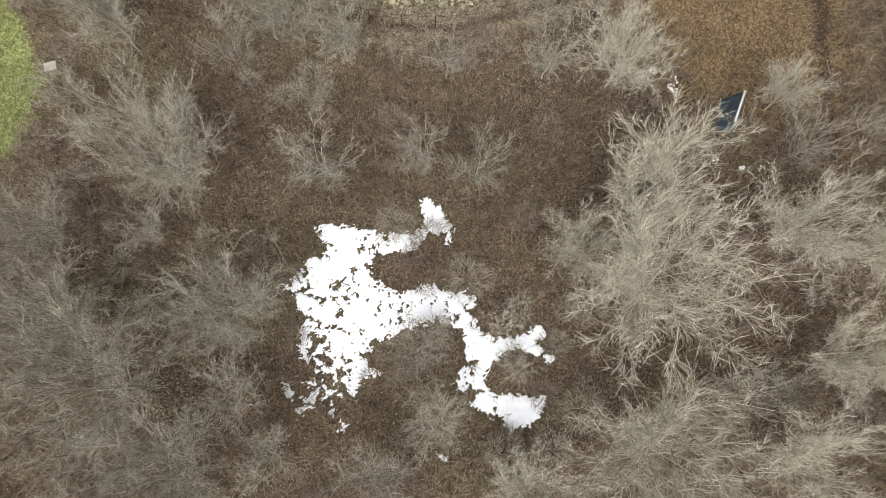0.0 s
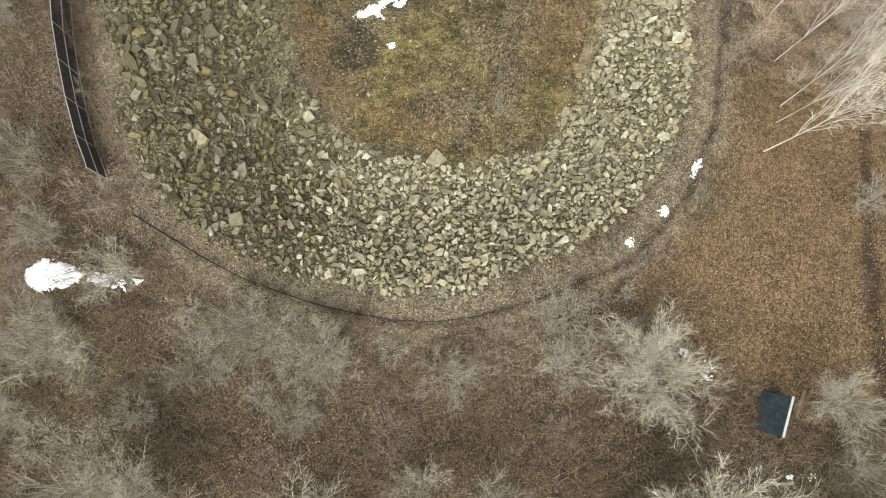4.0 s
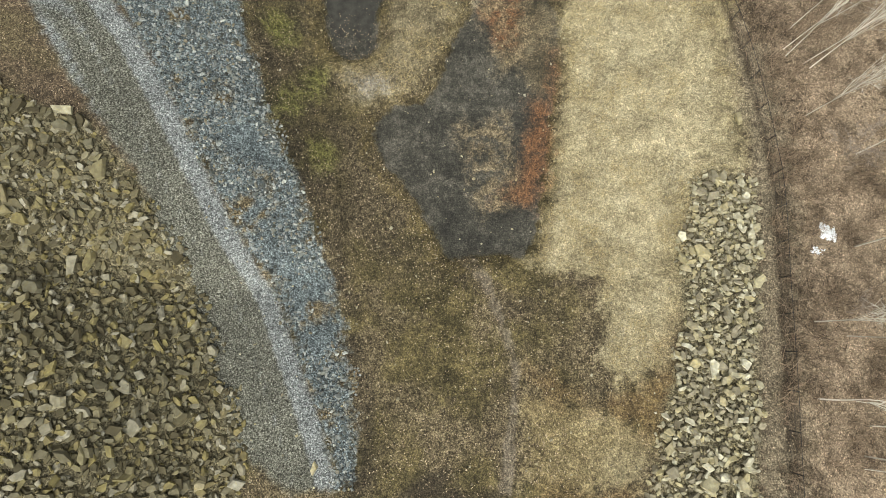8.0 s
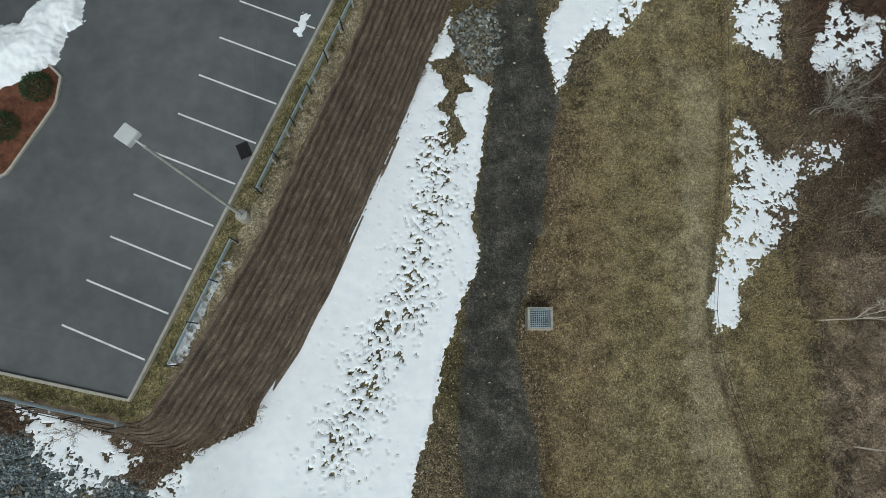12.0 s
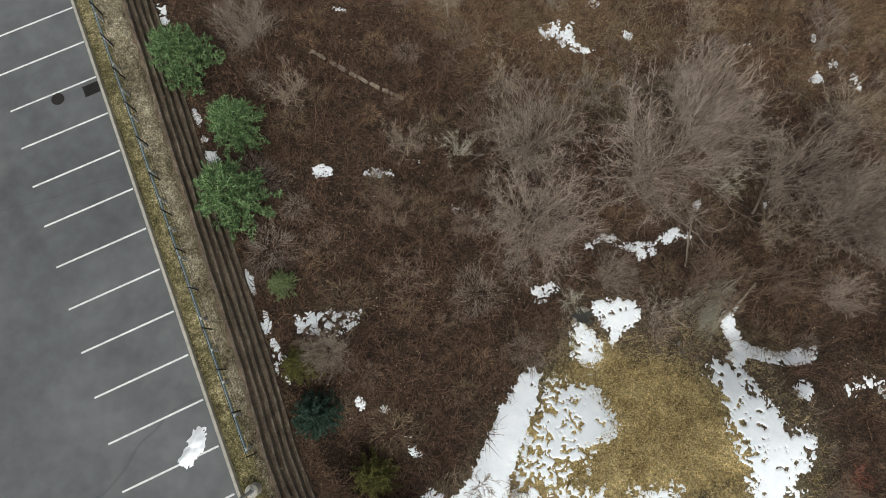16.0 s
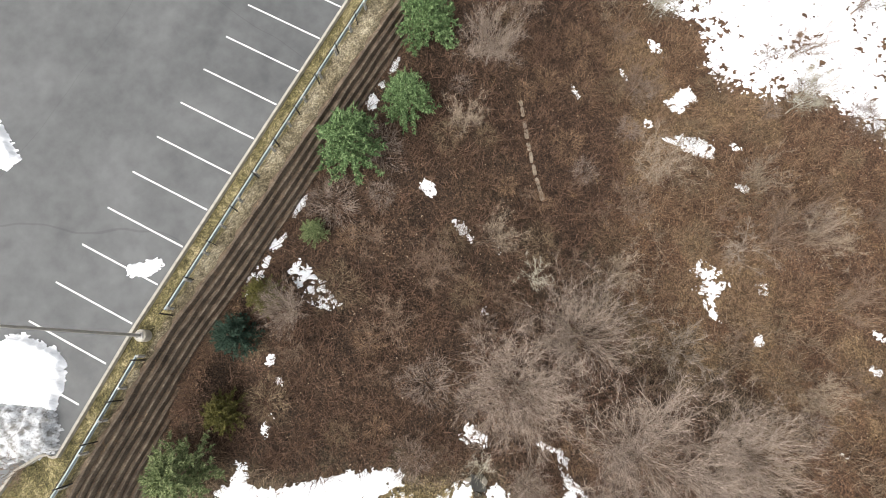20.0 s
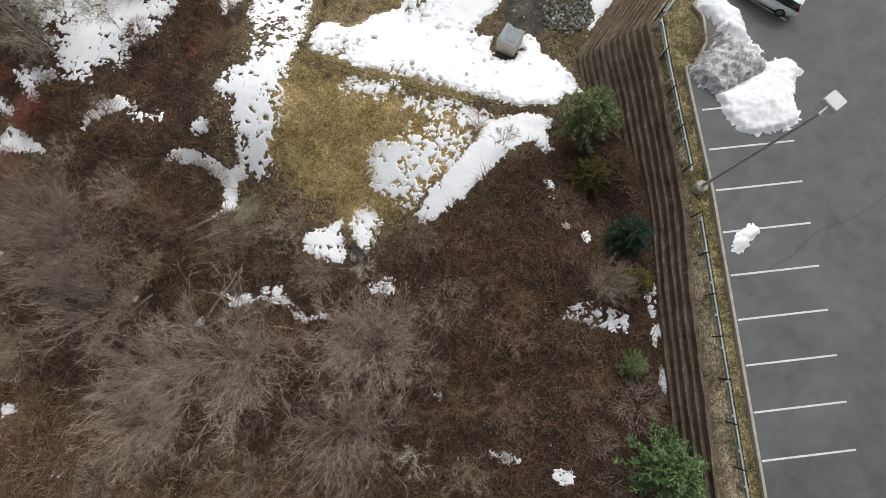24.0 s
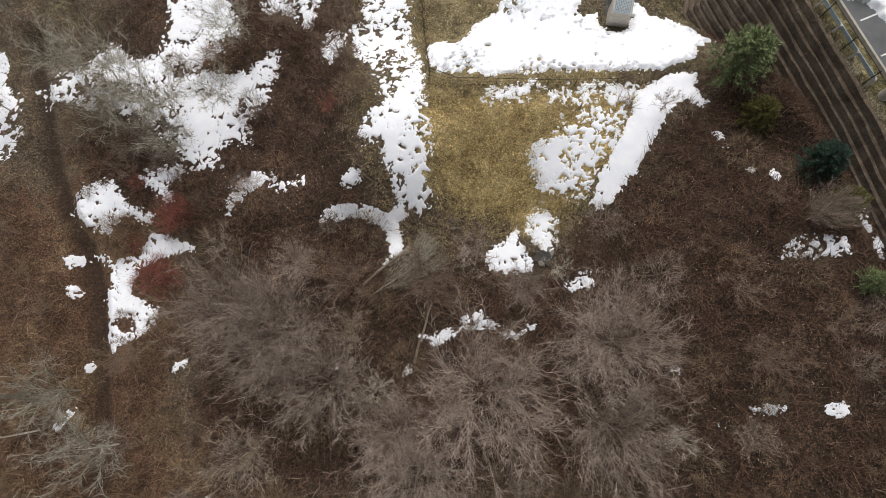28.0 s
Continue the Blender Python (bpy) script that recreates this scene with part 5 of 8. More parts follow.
SPECKS_SOUTH = ((-11.5, 53.4, 0.7, 0.2, 5), (-7.4, 50.7, 0.5, 0.25, 30), (-7.7, 46.9, 0.4, 0.35, 0), (-34.2, 53.2, 1.2, 0.5, 10), (-26.8, 26.1, 1.7, 0.9, 10), (-23.5, 26.3, 1.2, 0.5, 10), (14.8, 37, 1.0, 0.3, 55), (12.4, 33.7, 0.45, 0.25, 60), (10.1, 31.2, 0.35, 0.2, 40), (16.2, 23.3, 0.45, 0.8, 10), (13.7, 23.9, 0.4, 0.35, 0), (14.7, 24.3, 0.4, 0.25, 0), (19.2, 17.1, 0.25, 0.2, 0), (21.3, 16.6, 0.25, 0.2, 0), (22.8, 16.8, 0.2, 0.2, 0), (1.2, 190.6, 0.9, 0.45, 10), (31.6, 175.3, 0.5, 0.5, 0), (34.6, 174.6, 0.4, 0.8, 20), (-0.4, 172, 0.3, 0.25, 0),)
SPECKS_MID = ((2, 168.3, 0.3, 0.2, 70), (-7, 171.5, 0.7, 0.5, 0), (-3.3, 171.3, 0.9, 0.35, 0), (-16.9, 184.2, 0.4, 1.1, 12), (-15.6, 176.6, 0.2, 0.7, 15), (-14.6, 173.2, 0.25, 0.9, 15), (-12.4, 164.4, 0.2, 1.0, 12), (-11.1, 161.3, 0.25, 0.7, -10), (-10.7, 158.9, 0.2, 0.9, 15), (0.8, 188, 0.5, 0.3, 0), (-3.2, 189.5, 0.5, 0.3, 0), (-4.9, 185.4, 0.5, 0.15, -10), (15.4, 184.1, 0.5, 0.5, 0), (17.5, 180.9, 0.4, 0.4, 30), (25.3, 188.9, 0.35, 0.9, 0), (23.6, 187.4, 0.6, 0.3, 0), (24.8, 185.2, 0.5, 0.3, 0), (26.7, 179.1, 0.4, 0.3, 0), (32.2, 178.7, 0.35, 0.3, 0),)
SPECKS_NORTH = ((33.1, 176.3, 0.4, 0.3, 0), (-2.6, 171.2, 0.35, 0.25, 0), (17.6, 164.4, 0.8, 0.3, 10), (23.1, 73, 0.6, 0.8, 30), (22.2, 71.6, 0.5, 0.3, 0), (-8.2, 101.6, 0.6, 0.3, 40), (45, 167.9, 0.3, 1.0, -40), (43.8, 164.4, 0.3, 0.3, 0), (44.9, 156.4, 0.6, 0.6, 0), (44.9, 158.7, 0.5, 0.6, 20), (37.2, 164.9, 0.7, 0.3, 30), (20.6, 166.7, 0.4, 0.5, 0), (25.7, 166, 0.25, 0.3, 0), (24, 152.5, 0.7, 0.6, 0), (22.3, 139.5, 0.8, 0.6, 0), (0.4, -6, 0.4, 0.2, 0), (-4.6, 155.2, 0.35, 0.25, 0), (-3.2, 152.8, 0.5, 0.7, 20), (-5.9, 155.8, 0.3, 0.4, 10),)
SPECKS_EAST = ((7, 191.4, 0.5, 0.4, 0), (9.4, 189.2, 0.6, 0.3, 20), (-3, 193.2, 0.8, 0.4, 0),)
for cx, cy, rx, ry, a in SPECKS_SOUTH + SPECKS_MID + SPECKS_NORTH + SPECKS_EAST:
    ring = [(cx + rx * math.cos(t) * math.cos(radians(a)) - ry * math.sin(t) * math.sin(radians(a)), cy + rx * math.cos(t) * math.sin(radians(a)) + ry * math.sin(t) * math.cos(radians(a))) for t in np.linspace(0, 6.28, 13)[:-1]]
    snow("small remnant of snow on dead leaves", ring, thick=0.06, ragged=0.55, holes=0.6, step=0.065, coarse=1.8, core=0.0)
for cx, cy, rx, ry in ((-14.8, 176, 0.25, 0.75), (-13.9, 172.9, 0.4, 0.6), (-12, 164.2, 0.28, 0.95), (-11.1, 161.7, 0.3, 0.6), (-10.7, 160.1, 0.28, 0.5), (-10.3, 159.2, 0.25, 0.4), (-10.1, 158, 0.18, 0.45), (-14.4, 174.4, 0.2, 0.3), (-11.4, 161.4, 0.25, 0.35)):
    snow("sliver of snow along the foot of the wall", [(cx + rx * math.cos(t) - 0.25 * ry * math.sin(t), cy + ry * math.sin(t)) for t in np.linspace(0, 6.28, 13)[:-1]], thick=0.12, ragged=0.35, step=0.07, level=True)
PILES_SOUTH = (([(-17.4, 146.5), (-16.5, 147.4), (-14.7, 148.1), (-13.7, 148.1), (-12.7, 147.2), (-11.9, 145.8), (-12.6, 145.4), (-13.9, 144.3), (-14.6, 143.7), (-14.8, 143), (-15.4, 142.5), (-16.7, 142.4), (-17.3, 143.1), (-16.8, 144), (-16.9, 144.9)], 0.6), ([(-13.1, 141.5), (-11.8, 141.5), (-10.9, 140.6), (-9.9, 139.9), (-9.9, 139), (-10.5, 138.3), (-11.6, 138.8), (-12.8, 139.7), (-13.2, 140.6), (-13.8, 141.5), (-14.7, 142.2), (-14.3, 142.4)], 0.55), ([(-34, 133), (-31.9, 133.1), (-31.5, 134.1), (-30.9, 134.6), (-30.9, 136.3), (-29.8, 135.3), (-28.9, 135.6), (-28.2, 134.9), (-28.1, 133), (-28.9, 132.5), (-29.3, 130.4), (-30.1, 129.7), (-31.4, 128.8), (-34, 128)], 0.7), ([(-29.5, 154.6), (-25.8, 153.8), (-25.9, 152.6), (-29, 152.3)], 0.5),)
PILES_MID = (([(-14.5, 155.9), (-13.9, 156.1), (-14.1, 155), (-14.9, 153.9), (-15.5, 154.3)], 0.35), ([(-14.6, 132.2), (-14.1, 133.5), (-13.6, 133.4), (-14.2, 131.6)], 0.2),)
for poly, h in PILES_SOUTH + PILES_MID:
    for n, me in snow_mesh("snow_mound", poly, thick=0.15, ragged=0.45, step=0.11, mound=h, base=6.0)[:1]:
        tagged(new("snow_mound", me), "ploughed mound of white snow on the asphalt", "snow mound", "snow mounds on the parking lot")
for n, me in snow_mesh("snow_mound", [(-11.9, 145.8), (-10.6, 145.2), (-9.8, 144.4), (-10.4, 143.9), (-10.4, 143.2), (-11.1, 142.5), (-11.7, 141.6), (-13, 141.4), (-14.1, 142.3), (-14.8, 143), (-14.6, 143.8), (-13.5, 144.6), (-12.7, 145.3)], thick=0.15, ragged=0.6, step=0.12, mound=1.1, base=6.0, material=OLD_SNOW)[:1]:
    tagged(new("snow_mound", me), "ploughed mound of gritty grey snow by the kerb", "snow mound", "snow mounds on the parking lot")
for n, me in snow_mesh("snow_strip", [(-21.2, 111.6), (-20.8, 111.2), (-17.9, 117.4), (-18.4, 117.6)], thick=0.12, ragged=0.4, holes=0.3, step=0.1, material=OLD_SNOW)[:1]:
    tagged(new("snow_strip", me), "dirty strip of snow behind the guardrail", "snow", "snow lying about")


# ---- stones ----
def stone_shape(seed, flat=0.5, sides=(4, 5, 5, 6)):
    """A broken slab: a many-sided top over a slightly wider, offset underside."""
    r = random.Random(seed)
    bm = bmesh.new()
    n, long = r.choice(sides), r.uniform(0.42, 0.86)
    turn, sheer = r.uniform(0, 6.283), (r.uniform(-0.08, 0.08), r.uniform(-0.08, 0.08))
    for k in range(n):
        a = turn + 6.283 * (k + r.uniform(-0.3, 0.3)) / n
        q = r.uniform(0.84, 1.1)
        x, y = 0.6 * q * math.cos(a), 0.6 * long * q * math.sin(a)
        k1 = r.uniform(0.76, 0.97)
        bm.verts.new((x * k1 + sheer[0], y * k1 + sheer[1], 0.3 * flat * r.uniform(0.86, 1.03)))
        bm.verts.new((x, y, r.uniform(-0.3, 0.05) * flat))
    hull = bmesh.ops.convex_hull(bm, input=bm.verts)
    bmesh.ops.delete(bm, geom=[g for g in hull["geom_interior"] if isinstance(g, bmesh.types.BMVert)], context="VERTS")
    bmesh.ops.triangulate(bm, faces=bm.faces)
    bmesh.ops.recalc_face_normals(bm, faces=bm.faces)
    bm.verts.index_update()
    out = (np.array([v.co[:] for v in bm.verts]), np.array([[v.index for v in f.verts] for f in bm.faces]))
    bm.free()
    return out


SHAPES = [stone_shape(s, 0.5 + 0.06 * (s % 6)) for s in range(14)]
SLABS = [stone_shape(s, 0.42 + 0.05 * (s % 5), (4, 4, 5, 5, 6)) for s in range(40, 64)]


def turned(n, rng, tilt=0.35):
    a, b, c = rng.rand(n) * 6.283, rng.randn(n) * tilt, rng.randn(n) * tilt
    ca, sa, cb, sb, cc, sc = np.cos(a), np.sin(a), np.cos(b), np.sin(b), np.cos(c), np.sin(c)
    return np.stack([np.stack([ca * cb, ca * sb * sc - sa * cc, ca * sb * cc + sa * sc], 1),
                     np.stack([sa * cb, sa * sb * sc + ca * cc, sa * sb * cc - ca * sc], 1),
                     np.stack([-sb, cb * sc, cb * cc], 1)], 1)


def scatter_stones(name, at, size, material, rng, tilt=0.35, shapes=SHAPES):
    """One mesh of many stones."""
    V, F, n0 = [], [], 0
    kind = rng.randint(0, len(shapes), len(at))
    for k, (sv, sf) in enumerate(shapes):
        m = kind == k
        n = int(m.sum())
        if not n:
            continue
        pts = np.einsum("nij,nkj->nki", turned(n, rng, tilt), sv[None] * size[m][:, None, None]) + at[m][:, None]
        V.append(pts.reshape(-1, 3))
        F.append((sf[None] + (np.arange(n) * len(sv))[:, None, None] + n0).reshape(-1, 3))
        n0 += n * len(sv)
    return mesh_of(name, np.concatenate(V), np.concatenate(F), material)


def sprinkle(poly, spacing, rng, edge=0.0, ragged=0.0):
    p = np.array(poly)
    x, y = np.meshgrid(np.arange(p[:, 0].min(), p[:, 0].max(), spacing), np.arange(p[:, 1].min(), p[:, 1].max(), spacing))
    x, y = x + (rng.rand(*x.shape) - 0.5) * spacing * 1.2, y + (rng.rand(*x.shape) - 0.5) * spacing * 1.2
    m = inside(poly, x, y) + ragged * fbm(x, y, 0.6, 3) > edge
    return x[m], y[m]


rng = np.random.RandomState(21)
riprap = thing("riprap", (0, 0, 0), "bank of loose buff and grey quarried stones", "riprap", kind="structure")
x, y = sprinkle(RIPRAP, 0.47, rng, 0.15, 1.8)
sparse = (np.exp(-(((x + 15) / 3.2) ** 2 + ((y - 47) / 6) ** 2)) > 0.5) & (rng.rand(len(x)) < 0.75)
x, y = x[~sparse], y[~sparse]
size = np.clip(rng.lognormal(-0.62, 0.36, len(x)), 0.3, 1.5) * np.interp(y, [26, 36, 50], [0.78, 0.85, 1.0]) * np.interp(x, [4, 10], [1.0, 0.84])
at = np.stack([x, y, terrain(x, y) + 0.1 + size * 0.08 + 0.1 * rng.rand(len(x))], 1)
near = np.argsort(np.hypot(x + 2, y - 33))[:300]
far = np.setdiff1d(np.arange(len(x)), near)
stone_meshes = [mesh_of("stone", v, f, RIP_STONE) for v, f in SLABS]
spin = turned(len(x), rng, 0.22)
for k in near:
    ob = new("stone", stone_meshes[k % len(stone_meshes)])
    ob.parent = riprap
    ob.matrix_basis = Matrix.Translation(at[k]) @ Matrix(spin[k].tolist()).to_4x4() @ Matrix.Scale(float(size[k]), 4)
for name, m, stuff in (("loose_stones", RIP_STONE, far[x[far] > -12 + 4 * rng.randn(len(far))]), ("lichened_stones", RIP_DULL, None)):
    stuff = np.setdiff1d(far, clean) if stuff is None else stuff
    clean = stuff
    tagged(part(name, scatter_stones(name, at[stuff], size[stuff], m, rng, 0.2, SLABS), m, riprap), kind="stuff")
x, y = sprinkle(RIPRAP, 0.33, rng, -0.1, 2.2)
size = np.clip(rng.lognormal(-1.08, 0.3, len(x)), 0.16, 0.6) * np.interp(y, [26, 36, 50], [0.9, 0.95, 1.0])
at = np.stack([x, y, terrain(x, y) + size * 0.08], 1)
for name, m, k in (("small_stones", RIP_STONE, x > -11), ("small_lichened_stones", RIP_DULL, x <= -11)):
    tagged(part(name, scatter_stones(name, at[k], size[k], m, rng, 0.4), m, riprap), kind="stuff")
x, y = sprinkle(CRUSHED, 0.24, rng, -0.1, 1.6)
keep = fbm(x, y, 0.5, 3) + 0.14 * smooth(84, 72, y) * smooth(0.3, 1.4, inside(CRUSHED, x, y)) < 0.17 + 0.1 * rng.rand(len(x))
x, y = x[keep], y[keep]
size = np.clip(rng.lognormal(-1.58, 0.34, len(x)), 0.11, 0.48)
tagged(new("crushed_stone", scatter_stones("crushed_stone", np.stack([x, y, terrain(x, y) + size * 0.1], 1), size, BLUE_STONE, rng, 0.6)),
       "bed of bluish-grey crushed stone beside the gravel road", "gravel", kind="stuff")
OUTLET_ROCKS = [(-4.6, 137), (-3, 138.9), (-0.7, 138.3), (-0.4, 134), (-2.2, 132.8), (-3.4, 134)]
x, y = sprinkle(OUTLET_ROCKS, 0.2, rng, 0, 0.5)
size = np.clip(rng.lognormal(-1.4, 0.3, len(x)), 0.12, 0.5)
tagged(new("outlet_stones", scatter_stones("outlet_stones", np.stack([x, y, terrain(x, y) + size * 0.1], 1), size, BLUE_STONE, rng, 0.6)),
       "apron of grey stones beside the outlet channel", "gravel", kind="stuff")
WET_STONE = stone_material("wet_stone", [(0.0, (0.05, 0.047, 0.04)), (0.5, (0.14, 0.13, 0.11)), (1.0, (0.3, 0.28, 0.24))])
wet_meshes = [mesh_of("boulder", v, f, WET_STONE) for v, f in SHAPES]
ROCK_PILE = [(-19.9, 97.2), (-15.2, 97.2), (-15.4, 94.8), (-18.9, 94.9)]
x, y = sprinkle(ROCK_PILE, 0.5, rng, -0.1, 0.5)
for px, py in zip(x, y):
    s = float(rng.uniform(0.5, 1.2))
    ob = new("boulder", wet_meshes[rng.randint(14)])
    ob.matrix_basis = Matrix.Translation((px, py, height(px, py) + 0.08 * s)) @ Matrix(turned(1, rng, 0.3)[0].tolist()).to_4x4() @ Matrix.Scale(s, 4)
    tagged(ob, "dark wet boulder at the edge of the snow", "boulder", "boulders by the channel")
for px, py, s, lab in ((-3.6, 37.6, 1.5, "large dark boulder at the toe of the riprap"), (-29.4, 79, 1.4, "grey boulder beside the gravel road"), (-33.7, 80.5, 1.2, "grey boulder beside the gravel road"),
                       (15.3, 53.4, 1.2, "pale boulder among the riprap"), (-19.9, 36.5, 1.4, "grey boulder among the riprap"), (14.2, 63.3, 1.3, "grey slab among the riprap"), (-12.3, 56.2, 0.9, "brown slab on the gravel"),
                       (0.2, 82.7, 0.45, "white stone in the mud"), (-3.9, 101.3, 0.5, "white stone by the creek"), (17.3, 81.4, 1.0, "pale boulder on dry grass")):
    ob = new("boulder", stone_meshes[int(abs(px * 7)) % 14])
    ob.matrix_basis = Matrix.Translation((px, py, height(px, py) + 0.12 * s)) @ Matrix(turned(1, rng, 0.15)[0].tolist()).to_4x4() @ Matrix.Scale(s, 4)
    tagged(ob, lab, "boulder", "single boulders")

# ---- plants ----
def twig_mesh(name, segs, spikes, material):
    """Three-sided tapered limbs and pointed shoots, from rows of (start, end, radius, radius)."""
    V, F3, F4, n0 = [], [], [], 0
    for rows, tip in ((np.array(segs, float), False), (np.array(spikes, float), True)):
        if not len(rows):
            continue
        a, b = rows[:, 0:3], rows[:, 3:6]
        d = b - a
        d /= np.linalg.norm(d, axis=1)[:, None] + 1e-9
        up = np.where(np.abs(d[:, 2:3]) > 0.9, np.array([[1.0, 0, 0]]), np.array([[0, 0, 1.0]]))
        u = np.cross(d, up)
        u /= np.linalg.norm(u, axis=1)[:, None]
        w = np.cross(d, u)
        ring = [u * math.cos(t) + w * math.sin(t) for t in (0, 2.094, 4.189)]
        base = np.stack([a + r * rows[:, 6:7] for r in ring], 1)
        n = len(rows)
        if tip:
            roll = (np.arange(n) * 2.399) % 1.4 - 0.7
            side = (u * np.cos(roll)[:, None] + w * np.sin(roll)[:, None]) * rows[:, 6:7]
            V.append(np.stack([a - side, a + side, b], 1).reshape(-1, 3))
            F3.append(np.arange(n)[:, None] * 3 + n0 + np.array([[0, 1, 2]]))
            n0 += 3 * n
        else:
            V.append(np.concatenate([base, np.stack([b + r * rows[:, 7:8] for r in ring], 1)], 1).reshape(-1, 3))
            k = np.arange(n)[:, None] * 6 + n0
            F4.append(np.concatenate([k + np.array([[0, 1, 4, 3]]), k + np.array([[1, 2, 5, 4]]), k + np.array([[2, 0, 3, 5]])]))
            n0 += 6 * n
    return mesh_of(name, np.concatenate(V), F4 + F3, material)


def curve_segs(points, r0, r1, segs):
    n = len(points) - 1
    for k in range(n):
        segs.append((*points[k], *points[k + 1], r0 + (r1 - r0) * k / n, r0 + (r1 - r0) * (k + 1) / n))


def unit(v):
    return v / (np.linalg.norm(v) + 1e-9)


def bare_tree(rng, H, R, limbs, subs, twigs, thick, upright=0.5, fork=0.25, twig_len=1.0, twig_r=0.013, limb=0.2, spread=0.62, knotty=1.0):
    """Trunk rows, and crown rows of limbs, branches and twigs."""
    trunk, crown, ends, spikes = [], [], [], []
    top = np.array([rng.randn() * 0.03 * H, rng.randn() * 0.03 * H, H * 0.62])
    stem = [np.array([0, 0, -0.15]), top * 0.25 + rng.randn(3) * 0.06, top * 0.55 + rng.randn(3) * 0.1, top]
    curve_segs(stem[:3], thick, thick * 0.62, trunk)
    curve_segs(stem[2:], thick * 0.62, thick * 0.25, trunk)
    for i in range(limbs):
        az = 6.283 * (i + rng.rand() * 0.9) / limbs * (1 if limbs < 7 else 2.4)
        s = fork + (1 - fork) * rng.rand() ** 0.9
        start = top * s
        reach = R * rng.uniform(0.45, 0.95) * (1 - 0.45 * max(0, s - 0.6))
        end = np.array([math.cos(az) * reach, math.sin(az) * reach, start[2] + (H - start[2]) * rng.uniform(0.5, 0.95) * (0.6 + 0.8 * upright)])
        end[2] = min(end[2], H)
        bend = np.array([-math.sin(az), math.cos(az), 0]) * rng.randn() * 0.09 * R
        mid1 = start * 0.66 + end * 0.34 + np.array([0, 0, 0.06 * H]) * (1 - upright) + bend + rng.randn(3) * 0.02 * R
        mid2 = start * 0.33 + end * 0.67 + np.array([0, 0, 0.03 * H]) + bend + rng.randn(3) * 0.03 * R
        pts = [p + rng.randn(3) * np.array([0.022, 0.022, 0.012]) * R * w * knotty for p, w in zip((start, start, mid1, (mid1 + mid2) / 2, mid2, end), (0, 0, 1, 1, 1, 0))]
        pts[1] = (start + mid1) / 2 + rng.randn(3) * 0.015 * R
        r0 = thick * limb * rng.uniform(0.6, 1.2)
        curve_segs(pts, r0, 0.011, crown)
        last = len(pts) - 1
        for j in range(subs):
            t = 0.15 + 0.85 * (j + rng.rand()) / subs
            k = min(last - 1, int(t * last))
            p = pts[k] + (pts[k + 1] - pts[k]) * (t * last - k)
            along = unit(pts[k + 1] - pts[k])
            out = unit(along + rng.randn(3) * (0.35 + 0.35 * knotty) + np.array([0, 0, 0.25]))
            L = R * rng.uniform(0.18, 0.5) * (1.15 - 0.45 * t)
            e1 = p + out * L * 0.5
            turn = unit(out + rng.randn(3) * 0.35 + np.array([0, 0, 0.2]))
            e2 = e1 + turn * L * 0.5
            ends.append((*p, *(e1 + out * L * 0.15), 0.017, 0))
            ends.append((*e1, *e2, 0.0125, 0))
            arms = [(p, e1, out), (e1, e2, turn)]
            for w in range(3):
                b = p + (e1 - p) * rng.uniform(0.3, 1) if w < 2 else e1 + (e2 - e1) * rng.uniform(0.1, 0.6)
                way = unit(out + rng.randn(3) * 0.65 + np.array([0, 0, 0.15]))
                tip = b + way * L * rng.uniform(0.3, 0.55)
                ends.append((*b, *tip, 0.0115, 0))
                arms.append((b, tip, way))
            for w in range(twigs):
                b, tip, way = arms[w % 5]
                s0 = b + (tip - b) * rng.uniform(0.15, 1)
                dirn = unit(way + rng.randn(3) * spread + np.array([0, 0, 0.12]))
                spikes.append((*s0, *(s0 + dirn * twig_len * rng.uniform(0.35, 1.1)), twig_r * rng.uniform(0.6, 1.3), 0))
    return trunk, crown, ends, spikes


def tree_kind(seed, bark_mat, label, category, name="bare_tree", group="bare trees", twig_mat=None, **kw):
    rng = np.random.RandomState(seed)
    trunk, crown, ends, spikes = bare_tree(rng, **kw)
    ob = thing(name, (0, 0, -500), label, category, group)
    part("trunk", twig_mesh("trunk", trunk, [], bark_mat), bark_mat, ob)
    part("crown", twig_mesh("crown", crown, ends, bark_mat), bark_mat, ob)
    tagged(part("twig_crown", twig_mesh("twig_crown", [], spikes, twig_mat or bark_mat), twig_mat or bark_mat, ob), kind="stuff")
    return ob, kw["H"], kw["R"]


BIG = dict(H=7.8, R=5.6, limbs=24, subs=13, twigs=26, thick=0.15, twig_len=0.9, twig_r=0.012, fork=0.08, upright=0.6, limb=0.14, knotty=0.6, spread=0.5)
MID = dict(H=5.8, R=3.6, limbs=14, subs=7, twigs=18, thick=0.085, twig_len=0.8, twig_r=0.013, fork=0.08, upright=0.6, limb=0.2)
SMALL = dict(H=2.6, R=2.2, limbs=11, subs=4, twigs=13, thick=0.045, twig_len=0.55, twig_r=0.012, fork=0.03)
RADIAL = dict(H=7.5, R=5.4, limbs=40, subs=8, twigs=24, thick=0.14, twig_len=1.0, twig_r=0.0095, fork=0.05, upright=0.7, limb=0.085, spread=0.42, knotty=0.4)
grey_label = "leafless grey-brown deciduous tree with a dense twiggy crown"
